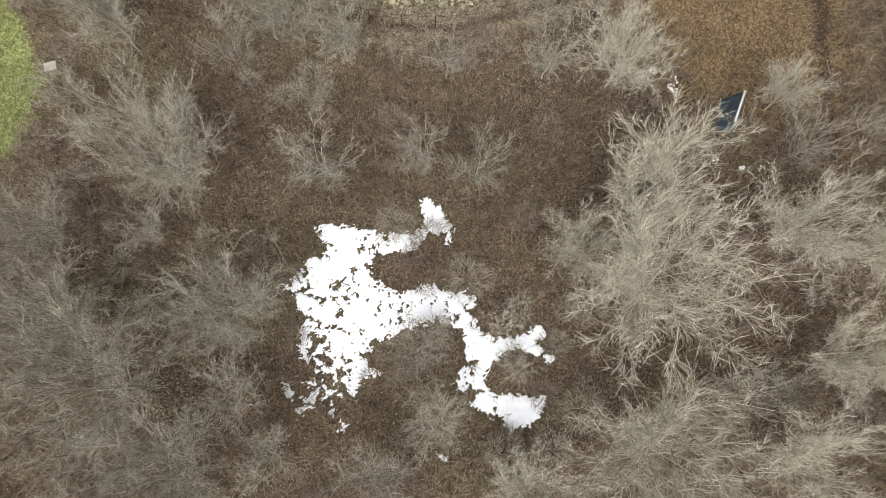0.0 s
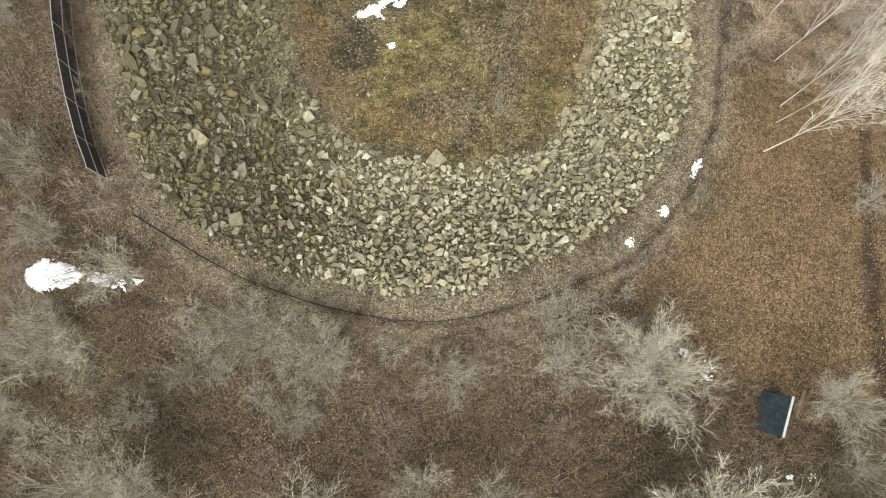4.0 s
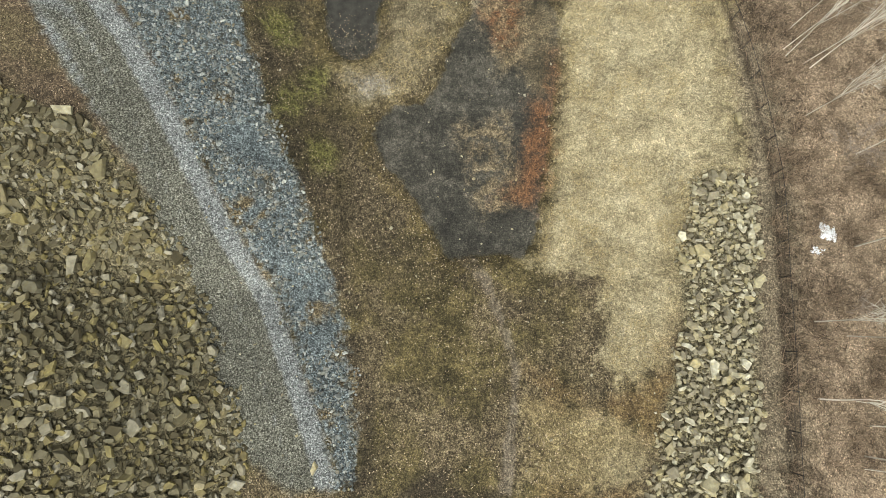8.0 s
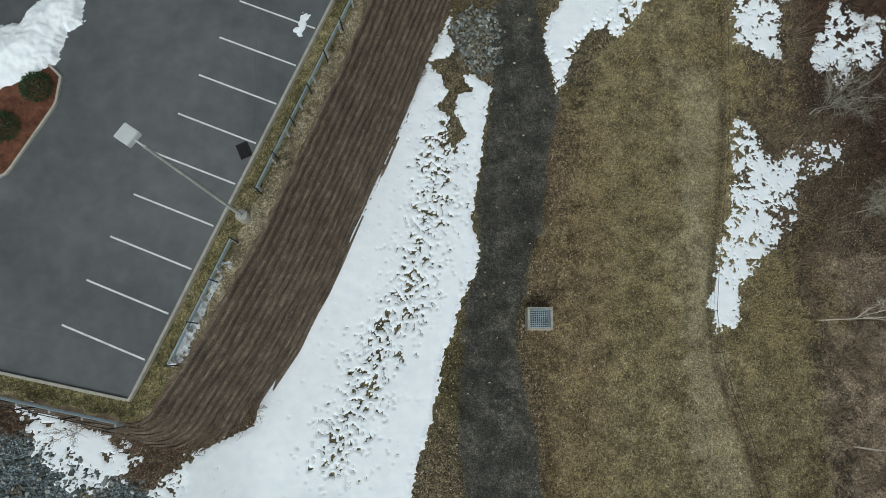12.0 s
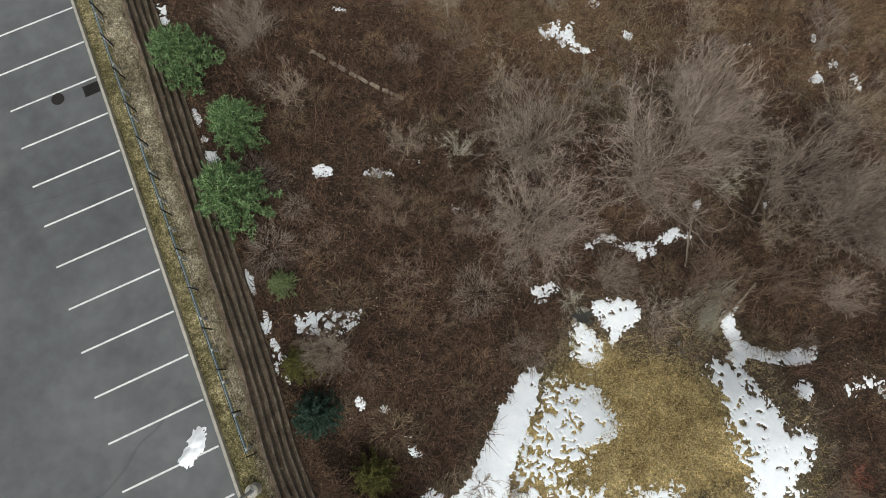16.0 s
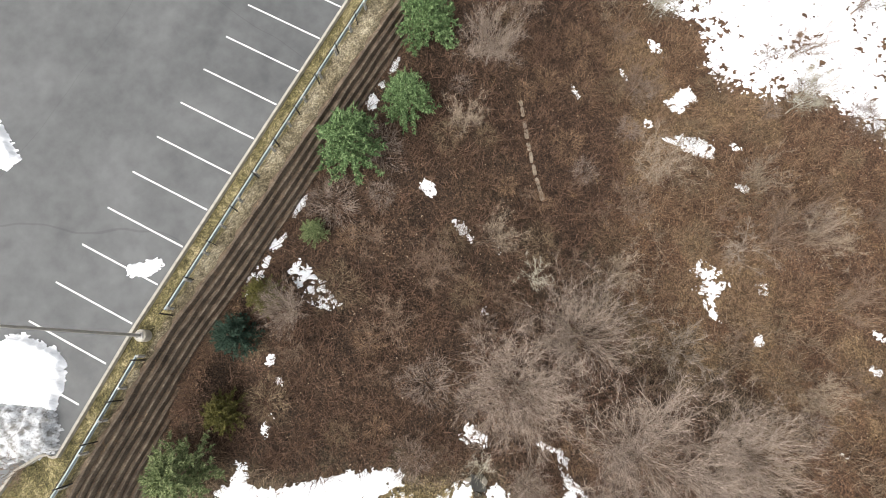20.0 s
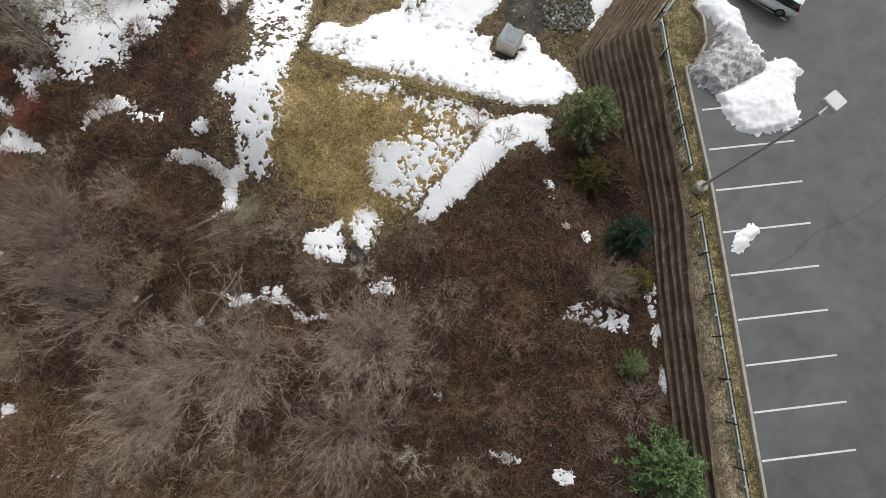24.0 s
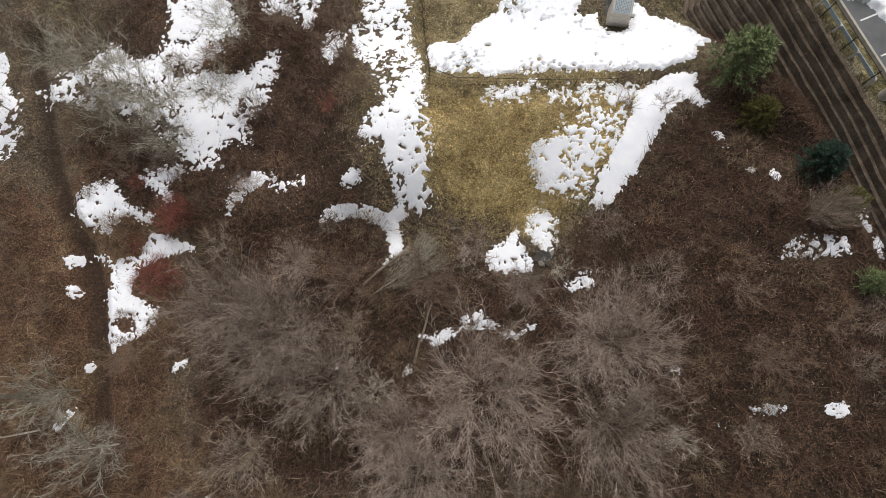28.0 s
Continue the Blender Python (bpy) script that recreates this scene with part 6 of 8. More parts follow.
KINDS = {
    "pale": [tree_kind(s, BARK_PALE, "leafless tree with pale straw-coloured branches", "tree", twig_mat=TWIG_PALE, **BIG) for s in (1, 2, 3)],
    "big": [tree_kind(s, BARK_GREY, grey_label, "tree", twig_mat=TWIG_GREY, **BIG) for s in (4, 5)],
    "mid": [tree_kind(s, BARK_GREY, grey_label, "tree", twig_mat=TWIG_GREY, **MID) for s in (7, 8, 9)],
    "brown": [tree_kind(s, BARK_BROWN, "leafless dark brown young tree", "tree", **MID) for s in (10, 11)],
    "mauve": [tree_kind(s, BARK_MAUVE, "leafless spreading tree with mauve-brown twigs", "tree", twig_mat=TWIG_MAUVE, **RADIAL) for s in (12, 13)],
    "birch": [tree_kind(s, BIRCH, "tall leafless tree with a pale slender trunk", "tree", **dict(H=15, R=3.4, limbs=15, subs=7, twigs=8, thick=0.075, upright=0.8, fork=0.35, twig_len=1.0, twig_r=0.017, limb=0.45)) for s in (14, 15, 16)],
    "sparse": [tree_kind(24, BARK_PALE, "leafless tree with few stout pale limbs", "tree", twig_mat=TWIG_PALE, **dict(H=9, R=5, limbs=9, subs=6, twigs=6, thick=0.3, upright=0.5, fork=0.2, twig_len=1.2, twig_r=0.015, limb=0.34))],
    "tan": [tree_kind(s, BARK_TAN, "bushy leafless young tree with tan twigs", "tree", twig_mat=TWIG_BROWN, **MID) for s in (27, 28)],
    "redshrub": [tree_kind(s, BARK_RED, "leafless shrub with dark red stems", "shrub", "shrub", "leafless shrubs", **SMALL) for s in (25, 26)],
    "shrub": [tree_kind(s, BARK_BROWN, "leafless brown shrub of many thin stems", "shrub", "shrub", "leafless shrubs", **SMALL) for s in (17, 18, 19)],
    "greyshrub": [tree_kind(s, BARK_MAUVE, "leafless grey shrub of radiating stems", "shrub", "shrub", "leafless shrubs", **SMALL) for s in (20, 21)],
    "paleshrub": [tree_kind(s, BARK_PALE, "leafless tan shrub of radiating stems", "shrub", "shrub", "leafless shrubs", **SMALL) for s in (22, 23)],
}
TAN_TREES = ((3.6, 184.5, 3.4), (15.2, 188.6, 3.0), (6.8, 177, 2.3), (-8.2, 176.4, 2.1), (-1, 172.6, 2.3), (24.5, 163.6, 2.4), (31.4, 171, 3.6), (9.4, 189.4, 2.4), (22, 180, 2.2), (29, 184, 2.6))
plant_rng = random.Random(8)
PLANTED = []


def plant(kind, x, y, radius, tall=None, lean=0.0, toward=0.0):
    proto, H, R = plant_rng.choice(KINDS[kind])
    s = radius / R
    h = (tall / H) if tall else s ** 0.7
    m = pose(x, y, height(x, y), 0, 0, plant_rng.uniform(0, 360))
    if lean:
        m = pose(x, y, height(x, y), 0, 0, toward) @ pose(0, 0, 0, 0, lean, 0) @ pose(0, 0, 0, 0, 0, plant_rng.uniform(0, 360))
    copy_thing(proto, m @ Matrix.Diagonal((s, s, h, 1)))
    PLANTED.append((x, y, radius))


for x, y, r in ((13.2, 6.6, 7.6), (13.4, 13.4, 5.8), (8.6, 8.4, 3.6), (13.6, -4.2, 7), (23.2, 21.6, 2.9), (10.8, 22.6, 4.6), (23.4, 11.2, 5.2), (26, 3.1, 4), (23.1, -3.9, 4.6), (5.6, -7, 3.6), (30, 10, 4), (31, -4, 4.5)):
    plant("pale", x, y, r)
for x, y, r in ((-20.4, 12.9, 6), (-21.6, -3.2, 6.4), (-14.1, 2.7, 5.1), (-16.2, -8, 5.3), (-25.2, 1.1, 5.1), (-28, 7, 4.2), (-33, -4, 5.5)):
    plant("big", x, y, r)
for x, y, r in ((-9.7, 13.4, 3.7), (-17.3, 21.7, 3.5), (-9.4, 22.4, 3), (-1.7, 21.8, 2.8), (-3, 14.9, 3), (1.3, 13.9, 3.5), (-1.8, 1.2, 3.3), (-0.3, -3.6, 3), (-3.7, -7.2, 3.7), (-25.5, 21.9, 3.7), (5.8, 22.7, 2.8), (18.9, -0.1, 3.3),
                (-10.6, -6.4, 3), (-12.8, 23.6, 3.2), (-26.3, 28.6, 2.4), (-26.7, 23, 3), (-28.6, 33, 3.2), (-22.5, 26.6, 3), (5.5, 25.6, 3.2), (-15, 23.8, 3), (-9.4, 23.2, 2.6), (-35, 50, 2.6), (-36, 60, 3), (-37, 42, 3)):
    plant("mid", x, y, r)
for x, y, r in ((3.8, 3.3, 1.8), (-2.1, 6.8, 2.8), (5.2, 0.1, 1.6), (12, 26.6, 2)):
    plant("paleshrub" if r < 1.9 else "shrub", x, y, r)
for x, y, r in ((7, 165.9, 5), (7.4, 171.4, 4.6), (15.6, 168.8, 6.3), (26, 167, 4.6), (28.5, 163.3, 5), (20, 173.2, 4.2), (21.4, 170.6, 3.8)):
    plant("mauve", x, y, r)
for x, y, r in ((18.4, 160.1, 3.4), (23.9, 160.4, 2.6), (44.2, 166, 3.6), (41.3, 170, 3.6), (13.2, 186.8, 3.6), (36.2, 148.8, 3.4), (41.1, 142.7, 3.6), (31.7, 140, 3), (44.5, 141.5, 3), (38.5, 144.5, 2.6)):
    plant("brown" if x < 30 else "mid", x, y, r)
for x, y, r in ((-2, 163.2, 2.7), (-7, 165.9, 1.9), (4.8, 174.4, 2.8), (-11.9, 186.2, 2.5), (3.6, 181.1, 3), (12.2, 184.6, 2.6), (4.5, 158.1, 1.9), (13.5, 175.9, 2.9), (31.8, 177.7, 2.3), (14.8, 159.1, 2.2), (33.6, 156.2, 1.6), (0.8, 150.2, 1.6)):
    plant("greyshrub" if x > 6 else "shrub", x, y, r)
for x, y, r in ((36.8, 145.6, 3.6), (32.8, 145.2, 2.6), (40.6, 146.6, 3), (32, 161.6, 4.4), (30.2, 165.6, 3.2)):
    plant("mid" if y < 150 else "mauve", x, y, r)
plant("sparse", 43.3, 175, 5), plant("sparse", 50.5, 151, 4), plant("sparse", 47.6, 166, 4.2)
for x, y, r in ((37.2, 154.2, 1.7), (38.4, 157.4, 1.5), (36.4, 153.4, 1.2), (39.3, 151.2, 1.1), (37, 158.4, 1.3), (24.6, 147, 1.3), (29.6, 131, 1.2)):
    plant("redshrub", x, y, r)
plant("shrub", -10.6, 142.6, 1.6), plant("paleshrub", -25.3, 141.5, 1.1)
plant("pale", 22.8, 161, 2.3, 6.4, 78, 208)
for x, y, r in TAN_TREES:
    plant("tan", x, y, r)
SLENDER_SOUTH = ((21.8, 52.6, 15, 3, 8), (20.8, 39.5, 12, 3, 6), (22.4, 43.4, 13, 2.4, 3), (22.1, 47.1, 13, 2.2, 3), (23.8, 57.9, 14, 3, 3), (22.1, 51.4, 12, 2.2, 3), (24.4, 59.8, 14, 2.6, 4), (22, 42, 12, 2.2, 3), (21.5, 86.7, 15, 2.4, 4), (23.3, 85.8, 15, 2.6, 3), (21.2, 66.6, 12, 2.4, 5), (23.6, 65.7, 13, 2.4, 2), (20.8, 61.5, 12, 2.8, 6), (23.7, 57.1, 13, 2.2, 3), (22, 89, 14, 2.2, 3), (21.4, 87.3, 14, 2.2, 5), (22.9, 86.2, 14, 2, 4), (22.4, 81.8, 11, 2, 2), (21.1, 113.7, 12, 3, 5),)
SLENDER_MID = ((22.3, 105.1, 12, 3, 4), (21.7, 100.5, 12, 3, 4), (20.6, 97.5, 11, 2.6, 5), (24, 95, 13, 3, 3), (25, 72, 13, 3, 3), (26, 79, 13, 3, 3), (46.5, 168.5, 14, 3.5, 3), (26, 108, 13, 3, 3), (27, 118, 13, 3, 4),)
for x, y, h, s, a in SLENDER_SOUTH + SLENDER_MID:
    plant("birch", x, y, s, h, a, plant_rng.uniform(-40, 40))
plant("greyshrub", 17.6, 45.6, 2), plant("greyshrub", 25.1, 78.9, 3), plant("greyshrub", -24.5, 31.2, 2.6)
for x, y, r in ((-13.4, 43, 1.6), (-15, 47.5, 2), (-14.6, 51, 1.7), (-20.6, 107.2, 1.4), (-24, 107.4, 1.6), (-26.8, 108.2, 1.4), (-18.2, 108.6, 1.2), (-7.2, 132.4, 1.1), (-9.6, 127.6, 1), (-13.2, 119.4, 1.1)):
    plant("shrub", x, y, r, 1.6)


# ---- woods filled in between ----
def open_ground(x, y):
    """Metres from the nearest lawn, basin, lot or grass; negative within one."""
    return -np.maximum.reduce([inside(p, x, y) for p in (LAWN, RIM, DRY)] + [inside(LOT, x, y) + foot(x, y) - 0.4])


px = np.array([(plant_rng.uniform(-46, 58), plant_rng.uniform(-32, 216)) for _ in range(4200)])
free = open_ground(px[:, 0], px[:, 1])
count = {"tree": 0, "shrub": 0}
EVERGREENS = ((-15.9, 187.6), (-14.8, 179.3), (-11.7, 174.4), (-12, 169.4), (-9.8, 163.7), (-4.5, 147.8), (-8.3, 155.6), (-5.5, 151.5))
for (x, y), d in zip(px, free):
    tree = plant_rng.random() < 0.3
    r = plant_rng.uniform(1.9, 3.3) if tree else plant_rng.uniform(0.9, 1.9)
    if d < (0.75 * r if tree else 1.0) or any((x - a) ** 2 + (y - b) ** 2 < ((r + c) * (0.62 if tree else 0.5)) ** 2 for a, b, c in PLANTED):
        continue
    if inside([(-12, 10), (-1, 13), (8, 4), (8, -4), (-12, -5)], np.array([x]), np.array([y]))[0] > -0.5 or (14 < x < 31 and 21 < y < 46 and plant_rng.random() < 0.85):
        continue
    if any(inside(p, np.array([x]), np.array([y]))[0] > -0.9 for p in SNOWY[6:] if y > 148 and abs(p[0][0] - x) + abs(p[0][1] - y) < 12):
        continue
    if any(math.hypot(x - a, y - b) < 1.6 + r for a, b in EVERGREENS) or (-3 < x < 7 and 147 < y < 158):
        continue
    if (17 < x < 24 and 12 < y < 26) or (17 < x < 21 and 44 < y < 130):
        continue
    if count["tree" if tree else "shrub"] >= (180 if tree else 330):
        continue
    count["tree" if tree else "shrub"] += 1
    if tree:
        plant("mid" if y < 130 else plant_rng.choice(["brown", "brown", "brown", "mauve", "mid"]), x, y, r)
    else:
        plant("greyshrub" if plant_rng.random() < 0.3 and y < 140 else "shrub" if plant_rng.random() < (0.7 if y < 140 else 0.92) else "paleshrub", x, y, r)


def brush(name, label, material, x, y, n, spread, tall, rng, thick=0.013, droop=0.5):
    """A low tangle of stems, one mesh."""
    keep = clear(x, y) & (inside(DITCH_END, x, y) < -0.7)
    x, y = x[keep], y[keep]
    z = terrain(x, y)
    k = np.repeat(np.arange(len(x)), n)
    size = rng.uniform(0.5, 1.2, len(x))[k]
    az, el = rng.rand(len(k)) * 6.283, rng.uniform(0.1, 1.3, len(k)) ** droop
    L = size * spread * rng.uniform(0.5, 1.2, len(k))
    a = np.stack([x[k] + rng.randn(len(k)) * 0.25 * size, y[k] + rng.randn(len(k)) * 0.25 * size, z[k] + rng.rand(len(k)) * 0.15], 1)
    d = np.stack([np.cos(az) * np.cos(el), np.sin(az) * np.cos(el), np.sin(el)], 1)
    b = a + d * L[:, None] * np.array([1, 1, tall])
    rows = np.concatenate([a, b, np.full((len(k), 1), thick) * rng.uniform(0.6, 1.4, (len(k), 1)), np.zeros((len(k), 1))], 1)
    return tagged(new(name, twig_mesh(name, [], rows, material)), label, "undergrowth", kind="stuff")


rng = np.random.RandomState(31)
BOUNDS = [(np.array(p), min(q[0] for q in p), max(q[0] for q in p), min(q[1] for q in p), max(q[1] for q in p)) for p in SNOWY]


def clear(x, y):
    """True where no snow lies."""
    out = np.ones(len(x), bool)
    for p, x0, x1, y0, y1 in BOUNDS:
        k = np.flatnonzero((x > x0) & (x < x1) & (y > y0) & (y < y1))
        if len(k):
            out[k[inside(p, x[k], y[k]) > -0.1]] = False
    return out


def spots(n, mask):
    x, y = rng.uniform(-46, 58, n), rng.uniform(-32, 218, n)
    m = mask(x, y)
    return x[m], y[m]


x, y = spots(42000, lambda x, y: (open_ground(x, y) > 0.4) & (fbm(x, y, 0.16, 3) + 0.4 * rng.rand(len(x)) > np.where(y > 140, 0.0, 0.1)) & (inside(SEDGE, x, y) < 1) & (np.abs(x - 4) < 46))
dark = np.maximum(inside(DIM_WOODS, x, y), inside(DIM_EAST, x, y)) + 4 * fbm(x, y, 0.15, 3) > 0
rust = ~dark & (np.maximum(inside(RED_WOODS_EAST, x, y), inside(RED_WOODS, x, y) - 6) + 5 * fbm(x + 40, y, 0.15, 3) > 0)
brush("underbrush", "tangle of dead brown stems over leaf litter", BRUSH, x[~dark & ~rust], y[~dark & ~rust], 22, 1.5, 0.8, rng, 0.018)
brush("rusty_underbrush", "tangle of rust-brown stems over red leaf litter", RUST_BRUSH, x[rust], y[rust], 22, 1.5, 0.8, rng, 0.016)
brush("thicket", "dark tangle of brown stems", DARK_BRUSH, x[dark], y[dark], 26, 1.5, 0.8, rng, 0.018)
x, y = spots(26000, lambda x, y: inside(SEDGE, x, y) + 4 * fbm(x, y, 0.2, 3) > 0)
brush("sedge", "matted orange-brown dead sedge", STRAW, x, y, 16, 0.7, 0.5, rng, 0.011)
x, y = spots(9000, lambda x, y: (inside(RED_WOODS, x, y) + 6 * fbm(x, y, 0.15, 3) > 0) & (fbm(x + 70, y, 0.2, 3) > 0.02))
brush("dead_grass", "clumps of straw-coloured dead grass in the woods", STRAW, x, y, 14, 0.9, 0.5, rng, 0.013)


def domes(name, label, material, spots_at, rng):
    """Rounded heaps of thin arching stems, like haycocks."""
    rows = []
    for cx, cy, r in spots_at:
        n = int(300 * r)
        az, reach = rng.rand(n) * 6.283, r * np.sqrt(rng.rand(n)) * 0.8
        lump = 1 + 0.25 * np.sin(3 * az + cx) + 0.12 * np.sin(7 * az + cy)
        reach = reach * lump
        x, y = cx + np.cos(az) * reach, cy + np.sin(az) * reach
        top = 0.75 * r * (1 - (reach / (1.15 * r)) ** 2)
        a = np.stack([x, y, terrain(x, y) + np.maximum(0.02, top * rng.uniform(0.3, 0.9, n))], 1)
        turn = az + rng.randn(n) * 0.7
        L = rng.uniform(0.35, 1.0, n) * (0.5 + 0.25 * r)
        el = rng.uniform(-0.25, 0.8, n)
        b = a + np.stack([np.cos(turn) * np.cos(el), np.sin(turn) * np.cos(el), np.sin(el)], 1) * L[:, None]
        rows.append(np.concatenate([a, b, rng.uniform(0.007, 0.016, (n, 1)), np.zeros((n, 1))], 1))
    return tagged(new(name, twig_mesh(name, [], np.concatenate(rows), material)), label, "undergrowth", kind="stuff")


hx, hy = spots(2600, lambda x, y: (np.maximum(inside(DIM_WOODS, x, y), inside(RED_WOODS, x, y)) + 3 * fbm(x, y, 0.2, 3) > 0) & (open_ground(x, y) > 1.5) & (np.abs(x - 14) < 34) & (y < 200) & clear(x, y))
heaps = [[], [], [], []]
placed = []
for x0, y0 in zip(hx, hy):
    r = rng.uniform(0.8, 2.1)
    if all((x0 - a) ** 2 + (y0 - b) ** 2 > (0.8 * (r + c)) ** 2 for a, b, c in placed):
        placed.append((x0, y0, r))
        heaps[rng.choice(3, p=[0.45, 0.35, 0.2])].append((x0, y0, r))
fx, fy = spots(9000, lambda x, y: (y < 27) & (open_ground(x, y) > 1.5) & (np.abs(x) < 34) & (inside(SEDGE, x, y) < -1) & clear(x, y))
for x0, y0 in zip(fx, fy):
    r = rng.uniform(0.9, 2.1)
    if all((x0 - a) ** 2 + (y0 - b) ** 2 > (0.85 * (r + c)) ** 2 for a, b, c in placed):
        placed.append((x0, y0, r))
        heaps[rng.choice([1, 1, 2, 3])].append((x0, y0, r))
domes("olive_heaps", "rounded heaps of olive-grey dead stems", TWIG_GREY, heaps[3], rng)
heaps[0] += [(33.6, 141.4, 1.8), (33.2, 141, 1.4), (41.5, 154.8, 1.7), (41, 154.2, 1.2), (41.2, 161, 0.7), (23.4, 146, 1.5), (43.8, 151, 0.9), (29, 150.6, 1.1), (36, 150.9, 1)]
heaps[1] += [(42.4, 144, 2.1), (42, 143.6, 1.6), (44, 145.7, 1.8), (43.6, 146.4, 1.3), (36.9, 141.3, 1), (40.2, 147.8, 1.6), (38.6, 161.6, 1)]
heaps[2] += [(40.2, 147.8, 1.8), (39.4, 146.2, 1.3), (31.9, 151.7, 0.9), (30.9, 145.6, 1.4), (37.8, 149.6, 1.2)]
domes("red_heaps", "rounded heaps of dark red shrub stems", BARK_RED, [(39, 158.3, 1.7), (38.6, 157.8, 1.3), (37, 153.7, 1.6), (36.7, 153.3, 1.2), (40.4, 155.4, 0.9)], rng)
domes("bramble_heaps", "rounded heaps of reddish bramble stems", RUST_BRUSH, heaps[0], rng)
domes("thatch_heaps", "rounded heaps of dead tan stems and grass", THATCH, heaps[1], rng)
domes("ashen_heaps", "rounded heaps of greyish dead stems", ASH_BRUSH, heaps[2], rng)
lip_at = SETBACK * (rng.randint(0, COURSES, (len(wall_p) * 30, 1)) + 0.8 + 0.12 * rng.randn(len(wall_p) * 30, 1))
wall_foot, wall_top = np.repeat(foot(wall_p[:, 0], wall_p[:, 1]), 30)[:, None], np.repeat(verge(wall_p[:, 0], wall_p[:, 1]), 30)[:, None]
wx = np.repeat(wall_p, 30, 0) + np.repeat(wall_n, 30, 0) * np.minimum(wall_top + lip_at, wall_foot) + rng.randn(len(wall_p) * 30, 2) * 0.08
bare_wall = (wx[:, 1] > 157) & (rng.rand(len(wx)) < 0.5)
wx = wx[~bare_wall]
pale_weed = rng.rand(len(wx)) < 0.45
brush("wall_brush", "dead weeds hanging over the terraces", DARK_BRUSH, wx[~pale_weed, 0], wx[~pale_weed, 1], 9, 0.65, 0.7, rng, 0.016)
brush("wall_grass", "tan dead grass along the terrace lips", RUST_BRUSH, wx[pale_weed, 0], wx[pale_weed, 1], 9, 0.5, 0.7, rng, 0.016)


# ---- tufts of dead grass ----
x, y = rng.uniform(-4, 25, 9000), rng.uniform(112, 159, 9000)
m = (inside(NORTH_GRASS, x, y) > -1.5) | ((x > 16.5) & (x < 23) & (inside(DRY, x, y) > -4) & (rng.rand(len(x)) < 0.6))
brush("grass_tufts", "lumpy tufts of yellow-brown dead grass", TUFT, x[m], y[m], 16, 0.34, 0.8, rng, 0.02)
x, y = rng.uniform(-20, 20, 30000), rng.uniform(56, 147, 30000)
m = (np.maximum.reduce([inside(p, x, y) for p in (DRY, TAN, MOUND)]) > 0.3) & (fbm(x, y, 0.3, 3) > -0.06)
brush("meadow_grass", "thin dead grass of the meadow", TUFT, x[m], y[m], 8, 0.3, 0.6, rng, 0.016)

# ---- fallen leaves ----
x, y = rng.uniform(-36, 36, 270000), rng.uniform(-26, 205, 270000)
bare = np.maximum.reduce([inside(p, x, y) for p in (ROAD, CRUSHED, RIPRAP, LAWN, POND, CREEK)] + [inside(LOT, x, y) + foot(x, y)])
m = (bare < -0.2) & (rng.rand(len(x)) < np.where(inside(DRY, x, y) > 0, 0.25, 0.3 + 0.7 * smooth(-0.1, 0.15, fbm(x, y, 0.25, 4)))) & (inside(TAN, x, y) < 0) & ((y < 140) | (rng.rand(len(x)) < np.where(inside(DIM_WOODS, x, y) > -2, 0.14, 0.4))) & clear(x, y)
x, y = x[m], y[m]
z, size = terrain(x, y) + 0.03, rng.uniform(0.03, 0.075, len(x))
az, curl = rng.rand(len(x)) * 6.283, rng.uniform(0.1, 0.5, len(x)) * size
ax, ay = np.cos(az) * size, np.sin(az) * size
leaf_v = np.stack([np.stack([x + ax, y + ay, z + curl], 1), np.stack([x - 0.6 * ay, y + 0.6 * ax, z], 1), np.stack([x - ax, y - ay, z + curl * 0.6], 1), np.stack([x + 0.6 * ay, y - 0.6 * ax, z], 1)], 1)
tagged(new("fallen_leaves", mesh_of("fallen_leaves", leaf_v.reshape(-1, 3), np.concatenate([np.arange(len(x))[:, None] * 4 + np.array([[0, 1, 3]]), np.arange(len(x))[:, None] * 4 + np.array([[1, 2, 3]])]), LEAF)),
       "dry curled tan leaves scattered over the ground", "leaves", kind="stuff")


